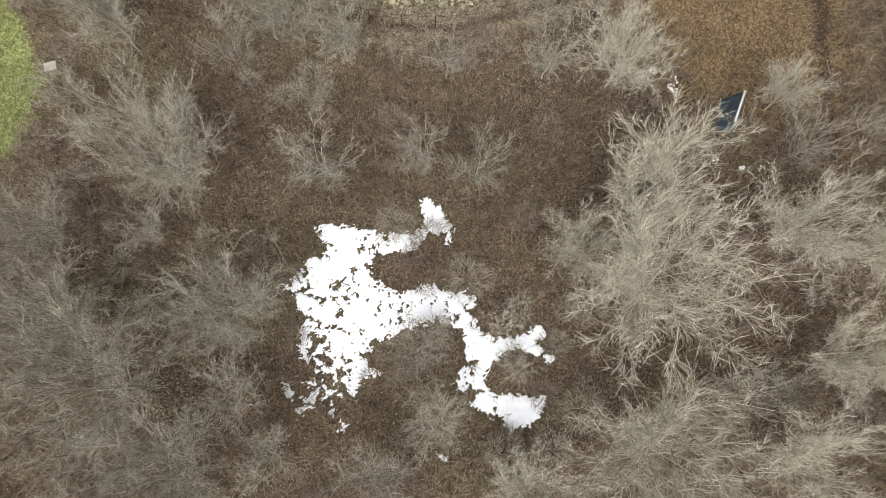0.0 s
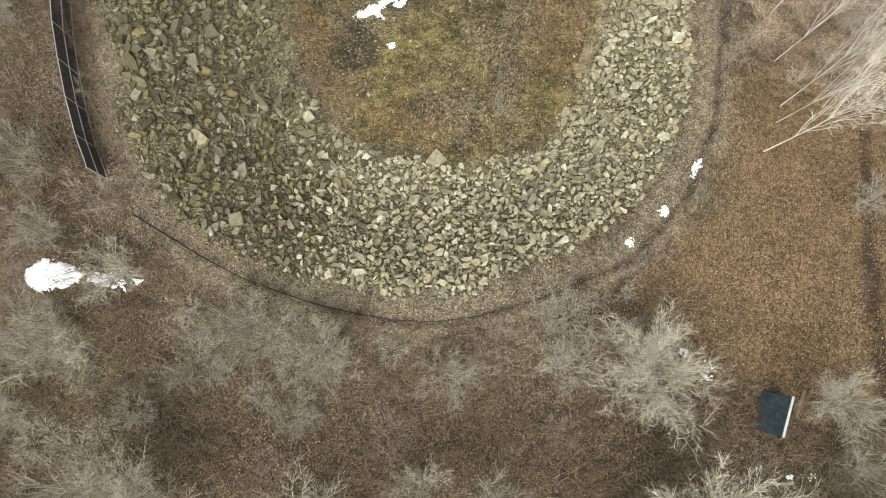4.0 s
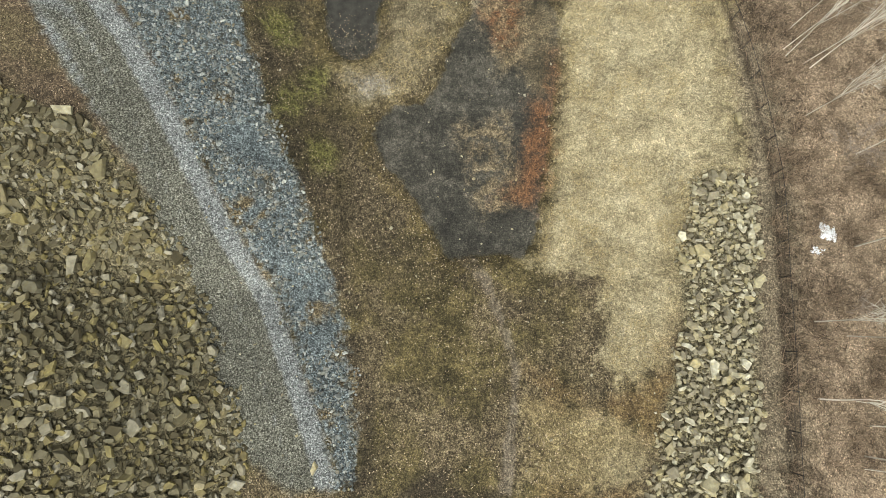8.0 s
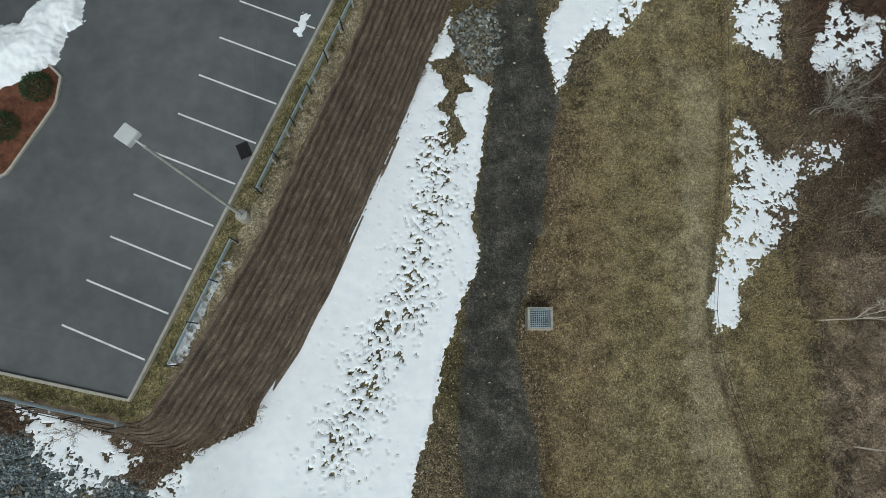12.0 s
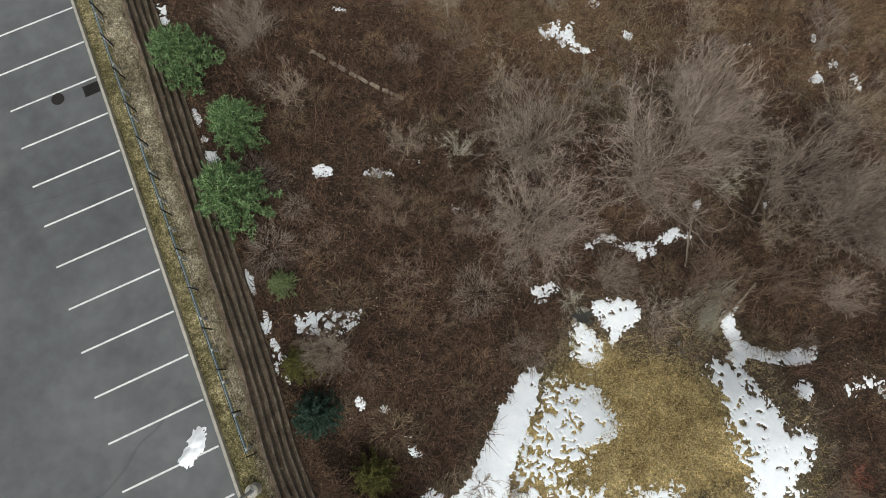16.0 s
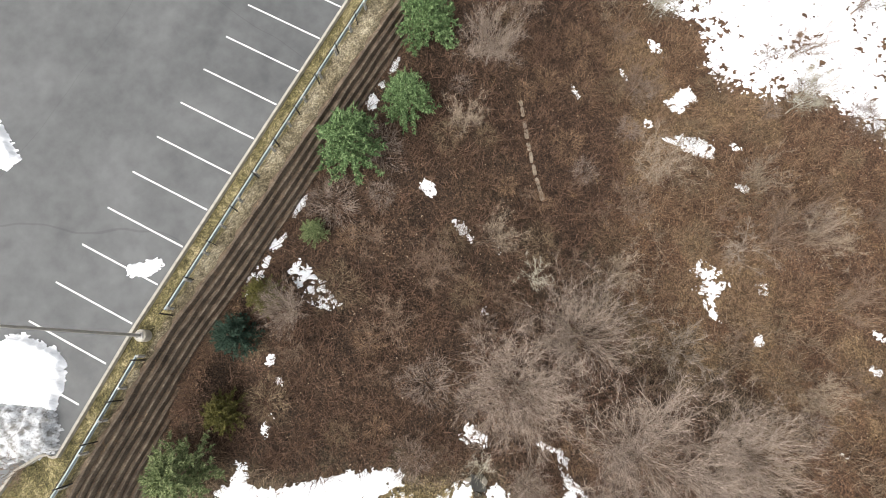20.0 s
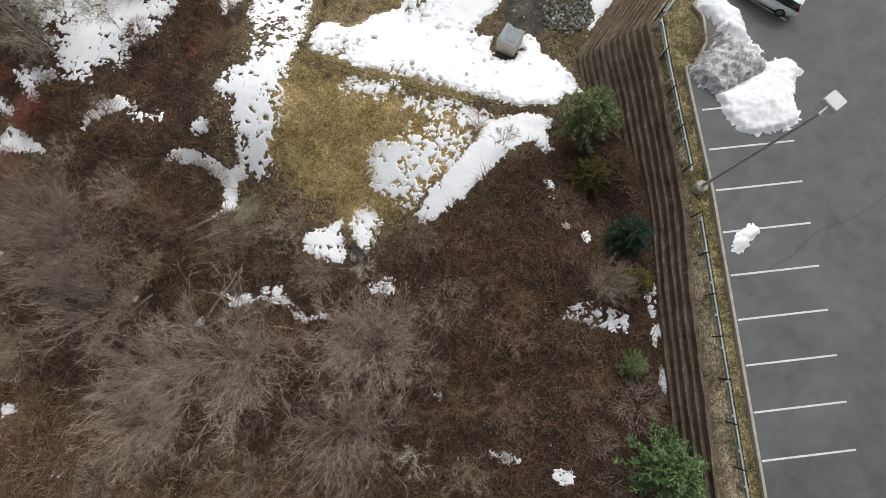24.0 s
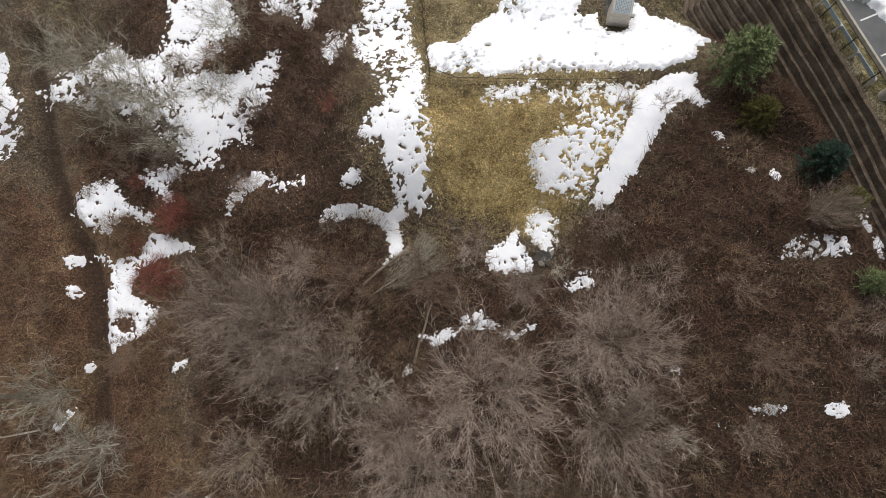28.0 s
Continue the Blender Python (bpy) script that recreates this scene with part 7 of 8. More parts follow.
# ---- evergreens ----
def conifer_kind(seed, needle_mat, label):
    """A bushy young pine: whorls of boughs that end in sprays of needles."""
    rng = np.random.RandomState(seed)
    H, R = 4.2, 2.2
    wood, rows = [], []
    curve_segs([np.array([0, 0, -0.1]), np.array([0.03, 0, H * 0.5]), np.array([0, 0.02, H * 0.96])], 0.09, 0.02, wood)
    boughs = []
    for i in range(96):
        t = (i + rng.rand()) / 96
        z = H * (0.08 + 0.9 * t)
        reach = R * (1 - t) ** 0.5 * rng.uniform(0.72, 1.1) + 0.12
        az = i * 2.4 + rng.randn() * 0.2
        a = np.array([0, 0, z])
        b = a + np.array([math.cos(az) * reach, math.sin(az) * reach, reach * (0.15 + 0.35 * t)])
        boughs.append((*a, *b, 0.02, 0.006))
        for j in range(15):
            f = 0.25 + 0.75 * (j + rng.rand()) / 15
            p = a + (b - a) * f
            side = unit((b - a) * 0.9 / (reach + 0.1) + rng.randn(3) * 0.55 + np.array([0, 0, 0.25]))
            q = p + side * rng.uniform(0.12, 0.34)
            for n in range(8):
                d = unit(side + rng.randn(3) * 0.7)
                s = p + (q - p) * rng.rand()
                rows.append((*s, *(s + d * rng.uniform(0.14, 0.3)), 0.04, 0))
    ob = thing("pine", (0, 0, -500), label, "conifer", "young evergreens")
    part("trunk", twig_mesh("trunk", wood, [], BARK_BROWN), BARK_BROWN, ob)
    part("bough_frame", twig_mesh("bough_frame", boughs, [], BARK_BROWN), BARK_BROWN, ob)
    part("foliage", twig_mesh("foliage", [], rows, needle_mat), needle_mat, ob)
    return ob


def tinted_needles(name, a, b, c):
    m = Mat(name, 0.7)
    return m.done(m.ramp(m.random(), [(0.0, a), (0.5, b), (1.0, c)]))


DARK_NEEDLES = tinted_needles("dark_needles", (0.015, 0.033, 0.021), (0.028, 0.056, 0.036), (0.05, 0.09, 0.06))
GOLD_NEEDLES = tinted_needles("yellowed_needles", (0.05, 0.05, 0.012), (0.1, 0.095, 0.022), (0.17, 0.15, 0.04))
pines = [conifer_kind(s, NEEDLES, "bushy green young pine at the foot of the wall") for s in (41, 42, 43)]
dark_pine, gold_pine = conifer_kind(44, DARK_NEEDLES, "dark bluish-green young spruce in the brush"), conifer_kind(45, GOLD_NEEDLES, "yellowed young evergreen in the brush")
PALE_NEEDLES = tinted_needles("pale_needles", (0.06, 0.085, 0.03), (0.15, 0.19, 0.075), (0.32, 0.37, 0.18))
pines.append(conifer_kind(46, PALE_NEEDLES, "bushy pale green young pine beside the snow"))
for k, (x, y, r) in enumerate(((-15.9, 187.6, 1.85), (-14.8, 179.3, 2.3), (-11.7, 174.4, 2.0), (-12, 169.4, 2.5), (-9.8, 163.7, 0.95), (-20, 197, 2.2), (-4.5, 147.8, 2.2))):
    copy_thing(pines[3 if k in (4, 6) else k % 3], pose(x, y, height(x, y), 0, 0, 77 * k) @ Matrix.Diagonal((r / 2.2, r / 2.2, r / 2.2, 1)))
for src, x, y, r in ((dark_pine, -8.3, 155.6, 1.6), (gold_pine, -5.5, 151.5, 1.5), (gold_pine, -8.9, 158.6, 1.3)):
    copy_thing(src, pose(x, y, height(x, y), 0, 0, 40) @ Matrix.Diagonal((r / 2.2, r / 2.2, r / 2.2, 1)))
for protos in list(KINDS.values()) + [[(p, 0, 0) for p in pines + [dark_pine, gold_pine]]]:
    for proto, _, _ in protos:
        for o in (*proto.children_recursive, proto):
            bpy.data.objects.remove(o)

# ---- guardrail and black wire fence round the lot ----
RUBBER, DARK_GLASS = plain("black_rubber", (0.015, 0.015, 0.015), 0.8), plain("tinted_glass", (0.015, 0.02, 0.022), 0.08, 0.0, 0.05)
SILVER, CHROME = plain("white_car_paint", (0.74, 0.76, 0.78), 0.25, 0.0, 0.03), plain("bright_metal", (0.6, 0.6, 0.6), 0.2, 0.9, 0.05)
RED_LENS, CLEAR_LENS = plain("red_lens", (0.35, 0.01, 0.01), 0.2), plain("clear_lens", (0.6, 0.62, 0.65), 0.1)
RUSTY_IRON = plain("rusty_iron", (0.1, 0.055, 0.04), 0.8, 0.2, vary=0.3)
IRON, LAMP_GREY = plain("cast_iron", (0.035, 0.03, 0.028), 0.7, 0.4), plain("lamp_housing", (0.62, 0.63, 0.62), 0.5, 0.1, 0.08)
POLE_GREY = plain("weathered_pole", (0.45, 0.44, 0.41), 0.6, 0.2)
WATER = plain("muddy_water", (0.05, 0.048, 0.041), 0.3, 0.0, 0.45, 1.5)
ROOFING = plain("blue_grey_roofing", (0.15, 0.21, 0.25), 0.55, vary=0.35)
WOOD = plain("weathered_wood", (0.3, 0.25, 0.19), 0.85, vary=0.3, scale=5)
SCREEN = plain("dark_fence_mesh", (0.085, 0.075, 0.068), 0.9, vary=0.35, scale=4)
PIPE = plain("fence_pipe", (0.5, 0.49, 0.46), 0.5, 0.4)


def along(points, start, end, step):
    """Places and headings every step metres along a line, between two lengths."""
    p = np.array(points, float)
    s = np.concatenate([[0], np.cumsum(np.hypot(*np.diff(p, axis=0).T))])
    u = np.linspace(start, min(end, s[-1]), max(2, int(round((min(end, s[-1]) - start) / step)) + 1))
    return np.stack([np.interp(u, s, p[:, 0]), np.interp(u, s, p[:, 1])], 1)


def shifted(points, d):
    """A line moved to its right-hand side, with mitred corners."""
    p = np.array(points, float)
    t = np.diff(p, axis=0)
    n = np.stack([t[:, 1], -t[:, 0]], 1) / np.hypot(*t.T)[:, None]
    a, b = np.concatenate([n[:1], n]), np.concatenate([n, n[-1:]])
    return p + d * (a + b) / (1 + (a * b).sum(1))[:, None]


def guardrail(line):
    """A galvanised W-beam on short posts."""
    g = thing("guardrail", (*line[0], 5.85), "galvanised W-beam guardrail along the lot", "guardrail", "guardrails")
    g.matrix_basis = Matrix.Identity(4)
    p = resample(line, 0.5)
    t = np.gradient(p, axis=0)
    n = np.stack([t[:, 1], -t[:, 0]], 1) / np.linalg.norm(t, axis=1)[:, None]
    prof = ((-0.05, 0.40), (0.04, 0.46), (-0.02, 0.55), (0.04, 0.64), (-0.05, 0.71), (-0.07, 0.71), (-0.07, 0.40))
    strip("beam", [[(*(q - m * a), 5.85 + z) for a, z in prof] for q, m in zip(p, n)], GALV, g)
    for q in along(line, 0.2, 1e9, 1.9):
        part("post", box((0.12, 0.16, 0.8), (q[0] + n[0][0] * 0.15, q[1] + n[0][1] * 0.15, 6.2), 0.01), POLE_GREY, g)


def wire_fence(line, tall=1.5, base=None, gap=2.45, label="black wire fence on steel posts", wires=4, thick=0.04):
    f = thing("wire_fence", (*line[0], 0), label, "fence", "wire fences")
    f.matrix_basis = Matrix.Identity(4)
    q = along(line, 0, 1e9, gap)
    z = np.full(len(q), base) if base is not None else terrain(q[:, 0], q[:, 1])
    for (x, y), h in zip(q, z):
        part("post", rod((x, y, h - 0.2), (x, y, h + tall + 0.06), thick, sides=6), BLACK, f)
    for k in range(wires):
        hgt = tall * (k + 0.3) / (wires - 0.7)
        r = 0.018 if k == wires - 1 else 0.007
        strip("top_rail" if k == wires - 1 else "wire", [[(x + a * r, y + b * r, h + hgt + c * r) for a, b, c in ((-1, -1, 0), (0, 0, -1), (1, 1, 0), (0, 0, 1))] for (x, y), h in zip(q, z)], BLACK, f)


for line, cuts in ((CURB[2:4], ((0.4, 99),)), (CURB[4:7], ((0.3, 8.0), (11.2, 40),)), (CURB[5:12], ((5.0, 15.4), (18.4, 80)))):
    base_line = shifted(line, 1.25)
    wire_line = shifted(line, 1.5)
    for a, b in cuts:
        guardrail(along(base_line, a, b, 0.6))
        wire_fence(along(wire_line, a, b, 0.6), 1.35, 5.85)

# ---- wire fence round the basin ----
wire_fence(RIM_FENCE, 1.25, label="black wire fence on thin posts round the basin", wires=3, thick=0.03, gap=2.5)
wire_fence(GRASS_FENCE, 1.15, label="sagging wire fence on thin posts across the grass", wires=3, thick=0.026, gap=2.9)


def screen_fence(line, tall=2.3):
    """Pipe frame with three rails and dark mesh panels."""
    f = thing("screen_fence", (*line[0], 0), "tall dark mesh fence on a grey pipe frame", "fence", "tall mesh fences")
    f.matrix_basis = Matrix.Identity(4)
    q = along(line, 0, 1e9, 2.6)
    z = terrain(q[:, 0], q[:, 1])
    for (x, y), h in zip(q, z):
        part("post", rod((x, y, h - 0.2), (x, y, h + tall + 0.05), 0.045, sides=8), PIPE, f)
    for i in range(len(q) - 1):
        d = Vector((q[i + 1][1] - q[i][1], q[i][0] - q[i + 1][0], 0)).normalized()
        for k in (0.04, 0.5, 1.0):
            a, b = Vector((*q[i], z[i] + 0.06 + k * tall)) - d * 0.06, Vector((*q[i + 1], z[i + 1] + 0.06 + k * tall)) - d * 0.06
            part("rail", rod(a, b, 0.035, sides=6), PIPE, f)
        bm = bmesh.new()
        a, b = Vector((*q[i], z[i] + 0.08)), Vector((*q[i + 1], z[i + 1] + 0.08))
        n = 14
        for j in range(n):
            u, v = a.lerp(b, (j + 0.06) / n), a.lerp(b, (j + 0.94) / n)
            box(((v - u).length, 0.02, tall), ((u.x + v.x) / 2, (u.y + v.y) / 2, (u.z + v.z) / 2 + tall / 2), 0, math.degrees(math.atan2(v.y - u.y, v.x - u.x)), bm)
        part("mesh_panel", bm, SCREEN, f)


screen_fence([(-31.2, 58.6), (-30.4, 50.7), (-29.4, 43.8), (-28.1, 39.8), (-26.6, 35.6), (-24.8, 32.8)])
screen_fence([(-37.5, 62), (-32.4, 63.6), (-34.4, 68.6)])


# ---- lamps ----
def lamp_post(x, y, turn):
    t = thing("street_lamp", (x, y, 5.85), "parking lot lamp with square head on a round concrete base", "street lamp", "parking lot lamps", turn=turn)
    bm = rod((0, 0, -0.2), (0, 0, 0.72), 0.36, 0.36, 24)
    bmesh.ops.bevel(bm, geom=[e for e in bm.edges if abs(e.verts[0].co.z - 0.72) < 0.01 and abs(e.verts[1].co.z - 0.72) < 0.01], offset=0.04, segments=2, affect="EDGES")
    part("concrete_base", bm, CONCRETE, t, "round cast concrete base")
    part("base_plate", box((0.4, 0.4, 0.06), (0, 0, 0.75), 0.01), POLE_GREY, t)
    for a in range(4):
        part("bolt", rod((0.15 * math.cos(a * 1.571 + 0.785), 0.15 * math.sin(a * 1.571 + 0.785), 0.76), (0.15 * math.cos(a * 1.571 + 0.785), 0.15 * math.sin(a * 1.571 + 0.785), 0.86), 0.02, sides=6), IRON, t)
    part("pole", rod((0, 0, 0.75), (0, 0, 11.3), 0.1, 0.065, 16), POLE_GREY, t, "tapered grey steel pole")
    part("arm", rod((0, 0, 11.15), (-0.55, 0, 11.25), 0.04), LAMP_GREY, t)
    head = part("lamp_head", box((0.72, 0.72, 0.34), (-0.88, 0, 11.25), 0.03, 0, None, 1.0), LAMP_GREY, t, "square pale grey lamp head")
    part("lens", box((0.55, 0.55, 0.03), (-0.88, 0, 11.065), 0.005), CLEAR_LENS, head)


lamp_post(-11.5, 152.3, 50)
lamp_post(-17.2, 120.1, -35)

# ---- drains ----


def drain(x, y, turn, size=(0.95, 0.7)):
    d = thing("drain_grate", (x, y, 6.0), "rusty cast-iron drain grate in the asphalt", "drain grate", "drain grates", turn=turn)
    w, l = size
    # No pit is cut: a flat black plate paints the shade below the bars.
    part("pit", box((w, l, 0.012), (0, 0, 0.004)), RUBBER, d, "flat black plate standing for the shade under the bars")
    bm = bmesh.new()
    for s in (-1, 1):
        box((w + 0.08, 0.05, 0.03), (0, s * l / 2, 0.014), 0, 0, bm)
        box((0.05, l, 0.03), (s * w / 2, 0, 0.014), 0, 0, bm)
    part("frame", bm, IRON, d)
    for k in range(7):
        part("bar", box((0.03, l, 0.026), (-w / 2 + w * (k + 0.5) / 7, 0, 0.018)), IRON, d)
    for k in range(4):
        part("bar", box((w, 0.025, 0.024), (0, -l / 2 + l * (k + 0.5) / 4, 0.017)), IRON, d)


drain(-20.1, 177.3, 18)
drain(-17.4, 124.3, -66)
for x, y in ((-31.6, 103.7), (-29.9, 98.9)):
    cover = thing("manhole_cover", (x, y, height(x, y)), "round rusty iron cover set in crushed stone", "manhole cover")
    part("ring", rod((0, 0, -0.1), (0, 0, 0.05), 0.34, sides=24), RUSTY_IRON, cover)
    part("lid", rod((0, 0, -0.05), (0, 0, 0.065), 0.29, sides=24), RUSTY_IRON, cover)
m = thing("manhole_cover", (-22.2, 176.9, 6.0), "round cast-iron manhole cover in the asphalt", "manhole cover")
part("ring", rod((0, 0, 0.0), (0, 0, 0.016), 0.4, sides=28), IRON, m)
part("lid", rod((0, 0, 0.0), (0, 0, 0.024), 0.32, sides=28), IRON, m)


# ---- concrete outlet boxes ----
def outlet_box(x, y, z, turn, w, l, h, notch):
    b = thing("outlet_box", (x, y, z), "concrete drainage outlet box with a steel grate on top", "outlet box", "outlet boxes", turn=turn)
    t = 0.16
    part("rear_wall", box((w, t, h), (0, l / 2 - t / 2, h / 2 - 0.1), 0.02), CONCRETE, b)
    for s in (-1, 1):
        part("side_wall", box((t, l - 2 * t - 0.004, h), (s * (w / 2 - t / 2), 0, h / 2 - 0.1), 0.02), CONCRETE, b)
    if notch:
        for s in (-1, 1):
            bm = bmesh.new()
            y0, top = -l / 2, h - 0.1
            pts = [(s * w / 2, 0 - 0.1), (s * 0.06, -0.1), (s * 0.06, top - 0.75), (s * 0.36, top), (s * w / 2, top)]
            lo = [bm.verts.new((px, y0, pz)) for px, pz in pts]
            hi = [bm.verts.new((px, y0 + t, pz)) for px, pz in pts]
            bm.faces.new(lo), bm.faces.new(hi[::-1])
            for k in range(5):
                bm.faces.new((lo[k], lo[(k + 1) % 5], hi[(k + 1) % 5], hi[k]))
            bmesh.ops.recalc_face_normals(bm, faces=bm.faces)
            part("front_wall", bm, CONCRETE, b)
    else:
        part("front_wall", box((w, t, h), (0, -l / 2 + t / 2, h / 2 - 0.1), 0.02), CONCRETE, b)
        # Black discs paint the shade of two holes; the wall is not bored.
        for s in (-1, 1):
            part("bolt_hole", rod((s * 0.25, -l / 2 - 0.004, h * 0.55), (s * 0.25, -l / 2 + 0.02, h * 0.55), 0.035), RUBBER, b)
    part("water", box((w - 2 * t, l - 2 * t, 0.02), (0, 0, 0.15)), WATER, b, "dark water inside the box")
    g = part("grate", box((w - 0.24, 0.05, 0.05), (0, l / 2 - 0.15, h - 0.08)), GALV, b, "blue-grey steel grate")
    n = 11
    for k in range(n):
        part("bar", box((0.03, l - 0.26, 0.04), (-(w - 0.3) / 2 + (w - 0.3) * k / (n - 1), 0, h - 0.08)), GALV, g)
        part("bar", box((w - 0.26, 0.03, 0.035), (0, -(l - 0.3) / 2 + (l - 0.3) * k / (n - 1), h - 0.085)), GALV, g)


outlet_box(1.2, 114.2, height(1.2, 114.2), -2, 1.75, 1.55, -0.5 - height(1.2, 114.2), False)
outlet_box(1.7, 140.9, height(1.7, 140.9) - 0.1, -18, 1.55, 1.6, 0.65 - height(1.7, 140.9) + 0.1, True)

# ---- standing water ----


def puddle(label, poly, z=None, lift=0.05):
    cx, cy = np.mean([p[0] for p in poly]), np.mean([p[1] for p in poly])
    bm = bmesh.new()
    f = bm.faces.new([bm.verts.new((x, y, 0)) for x, y in poly])
    if f.normal.z < 0:
        f.normal_flip()
    ob = part("water", bm, WATER)
    zz = terrain(np.array([p[0] for p in poly]), np.array([p[1] for p in poly]))
    ob.location.z = float(np.min(zz)) + lift + 0.1 if z is None else z
    return tagged(ob, label, "water", kind="structure")


puddle("dark water in a narrow channel", CHANNEL, height(-10, 95.6) + 0.05)
puddle("shallow muddy pool in the basin", POND_SMALL, height(-11.8, 90.4) + 0.04)
for cx, cy, r in ((15.6, 156.3, 0.8), (9.8, 159.4, 0.7)):
    puddle("small dark pool at the edge of the grass", [(cx + r * math.cos(a) * (1 + 0.2 * math.sin(3 * a)), cy + 0.7 * r * math.sin(a)) for a in np.linspace(0, 6.283, 15)[:-1]], lift=0.02)
    for k in range(5):
        s = plant_rng.uniform(0.35, 0.6)
        ob = new("boulder", wet_meshes[plant_rng.randrange(14)])
        a = plant_rng.uniform(0, 6.28)
        ob.matrix_basis = pose(cx + r * math.cos(a), cy + r * 0.8 * math.sin(a), height(cx, cy) + 0.1, 10, 10, plant_rng.uniform(0, 360)) @ Matrix.Scale(s, 4)
        tagged(ob, "dark wet stone beside a small pool", "boulder", "stones by the pools")

# ---- planted islands in the lot ----


def bed_material(name, stops):
    mm = Mat(name, 0.95)
    n = mm.math("ADD", mm.math("MULTIPLY", mm.noise(2, 4), 0.4), mm.math("MULTIPLY", mm.noise(22, 4, 0.7), 0.6))
    return mm.done(mm.ramp(n, stops), bump=n, strength=0.9, depth=0.05)


TURF = bed_material("green_turf", [(0.4, (0.02, 0.027, 0.01)), (0.5, (0.055, 0.07, 0.025)), (0.6, (0.12, 0.14, 0.055))])
MULCH = bed_material("red_mulch", [(0.4, (0.05, 0.018, 0.01)), (0.6, (0.19, 0.08, 0.045))])


def bed(poly, material, name, label, z=6.1, lift=0.12):
    p = resample(list(poly) + [poly[0]], 0.5)[:-1]
    c = p.mean(0)
    rings = [np.concatenate([c + (p - c) * k, np.full((len(p), 1), z + lift * (1 - k ** 3))], 1) for k in (1.0, 0.85, 0.6, 0.3, 0.02)]
    v = np.concatenate(rings)
    n = len(p)
    i = np.arange(n)
    quads = np.concatenate([np.stack([i + r * n, (i + 1) % n + r * n, (i + 1) % n + (r + 1) * n, i + (r + 1) * n], 1) for r in range(4)])
    me = mesh_of(name, v, [quads, (np.arange(n) + 4 * n)[None]], material, True)
    return tagged(new(name, me), label, "planting bed", kind="structure")


def island_kerb(poly):
    p = resample(list(poly) + [poly[0]], 0.4)
    c = p.mean(0)
    t = np.gradient(p, axis=0)
    t[0] = t[-1] = p[1] - p[-2]
    n = np.stack([t[:, 1], -t[:, 0]], 1) / np.linalg.norm(t, axis=1)[:, None]
    k = thing("island_kerb", (0, 0, 0), "pale concrete kerb round a planted island", "kerb", kind="structure")
    for s in range(0, len(p) - 1, 5):
        strip("kerb_stone", [[(*(q + m * a), z) for a, z in ((0.0, 5.98), (0.0, 6.13), (0.15, 6.13), (0.16, 5.98))] for q, m in zip(p[s:s + 6], n[s:s + 6])], CONCRETE, k)


ISLAND = [(-29.6, 151.1), (-27.7, 150.9), (-27.3, 151.5), (-26.6, 152.0), (-26.0, 151.8), (-25.7, 151.2), (-25.0, 148.6), (-24.2, 145.7), (-24.0, 144.6), (-23.4, 143.1), (-23.2, 141.9), (-23.4, 141.0), (-24.0, 140.2), (-25.2, 139.6), (-26.2, 139.4), (-26.7, 139.8), (-26.7, 140.2), (-25.9, 141.9), (-25.3, 142.7), (-24.4, 144.7), (-27.4, 146.2), (-29.3, 147.1)]
TURF_NORTH = [(-29.6, 151.1), (-27.7, 150.9), (-27.3, 151.5), (-26.6, 152.0), (-26.0, 151.8), (-25.7, 151.2), (-25.0, 148.6), (-24.2, 145.7), (-24.0, 144.6), (-24.4, 144.7), (-27.4, 146.2), (-29.3, 147.1)]
TURF_SOUTH = [(-24.4, 144.7), (-24.0, 144.6), (-23.4, 143.1), (-23.2, 141.9), (-23.4, 141.0), (-24.0, 140.2), (-25.2, 139.6), (-26.2, 139.4), (-26.7, 139.8), (-26.7, 140.2), (-25.9, 141.9), (-25.3, 142.7)]
MULCH_NORTH = [(-25.7, 147.8), (-25.0, 148.4), (-24.3, 145.6), (-24.1, 144.7), (-24.4, 144.7), (-26.0, 145.5), (-25.8, 145.8), (-25.5, 146.8)]
MULCH_SOUTH = [(-24.3, 144.6), (-24.0, 144.5), (-23.5, 143.1), (-23.3, 141.9), (-23.5, 141.0), (-24.0, 140.8), (-24.7, 141.6), (-25.1, 142.4), (-24.9, 143.3)]
ISLAND_SOUTH = [(-36, 121), (-31.6, 123.2), (-29.2, 127.6), (-29.1, 129.4), (-30.2, 130.4), (-36, 127.5)]
island_kerb(ISLAND), island_kerb(ISLAND_SOUTH)
bed(TURF_NORTH, TURF, "turf_bed", "dark green ground cover on a kerbed island", 6.08, 0.02)
bed(TURF_SOUTH, TURF, "turf_bed", "dark green ground cover on a kerbed island", 6.08, 0.02)
bed(MULCH_NORTH, MULCH, "mulch_bed", "red mulch bed on a kerbed island", 6.11, 0.03)
bed(MULCH_SOUTH, MULCH, "mulch_bed", "red mulch bed on a kerbed island", 6.11, 0.03)
bed(ISLAND_SOUTH, MULCH, "mulch_bed", "red mulch bed on a kerbed island")
BOX_LEAF = tinted_needles("boxwood_leaf", (0.015, 0.035, 0.012), (0.03, 0.06, 0.02), (0.06, 0.1, 0.035))


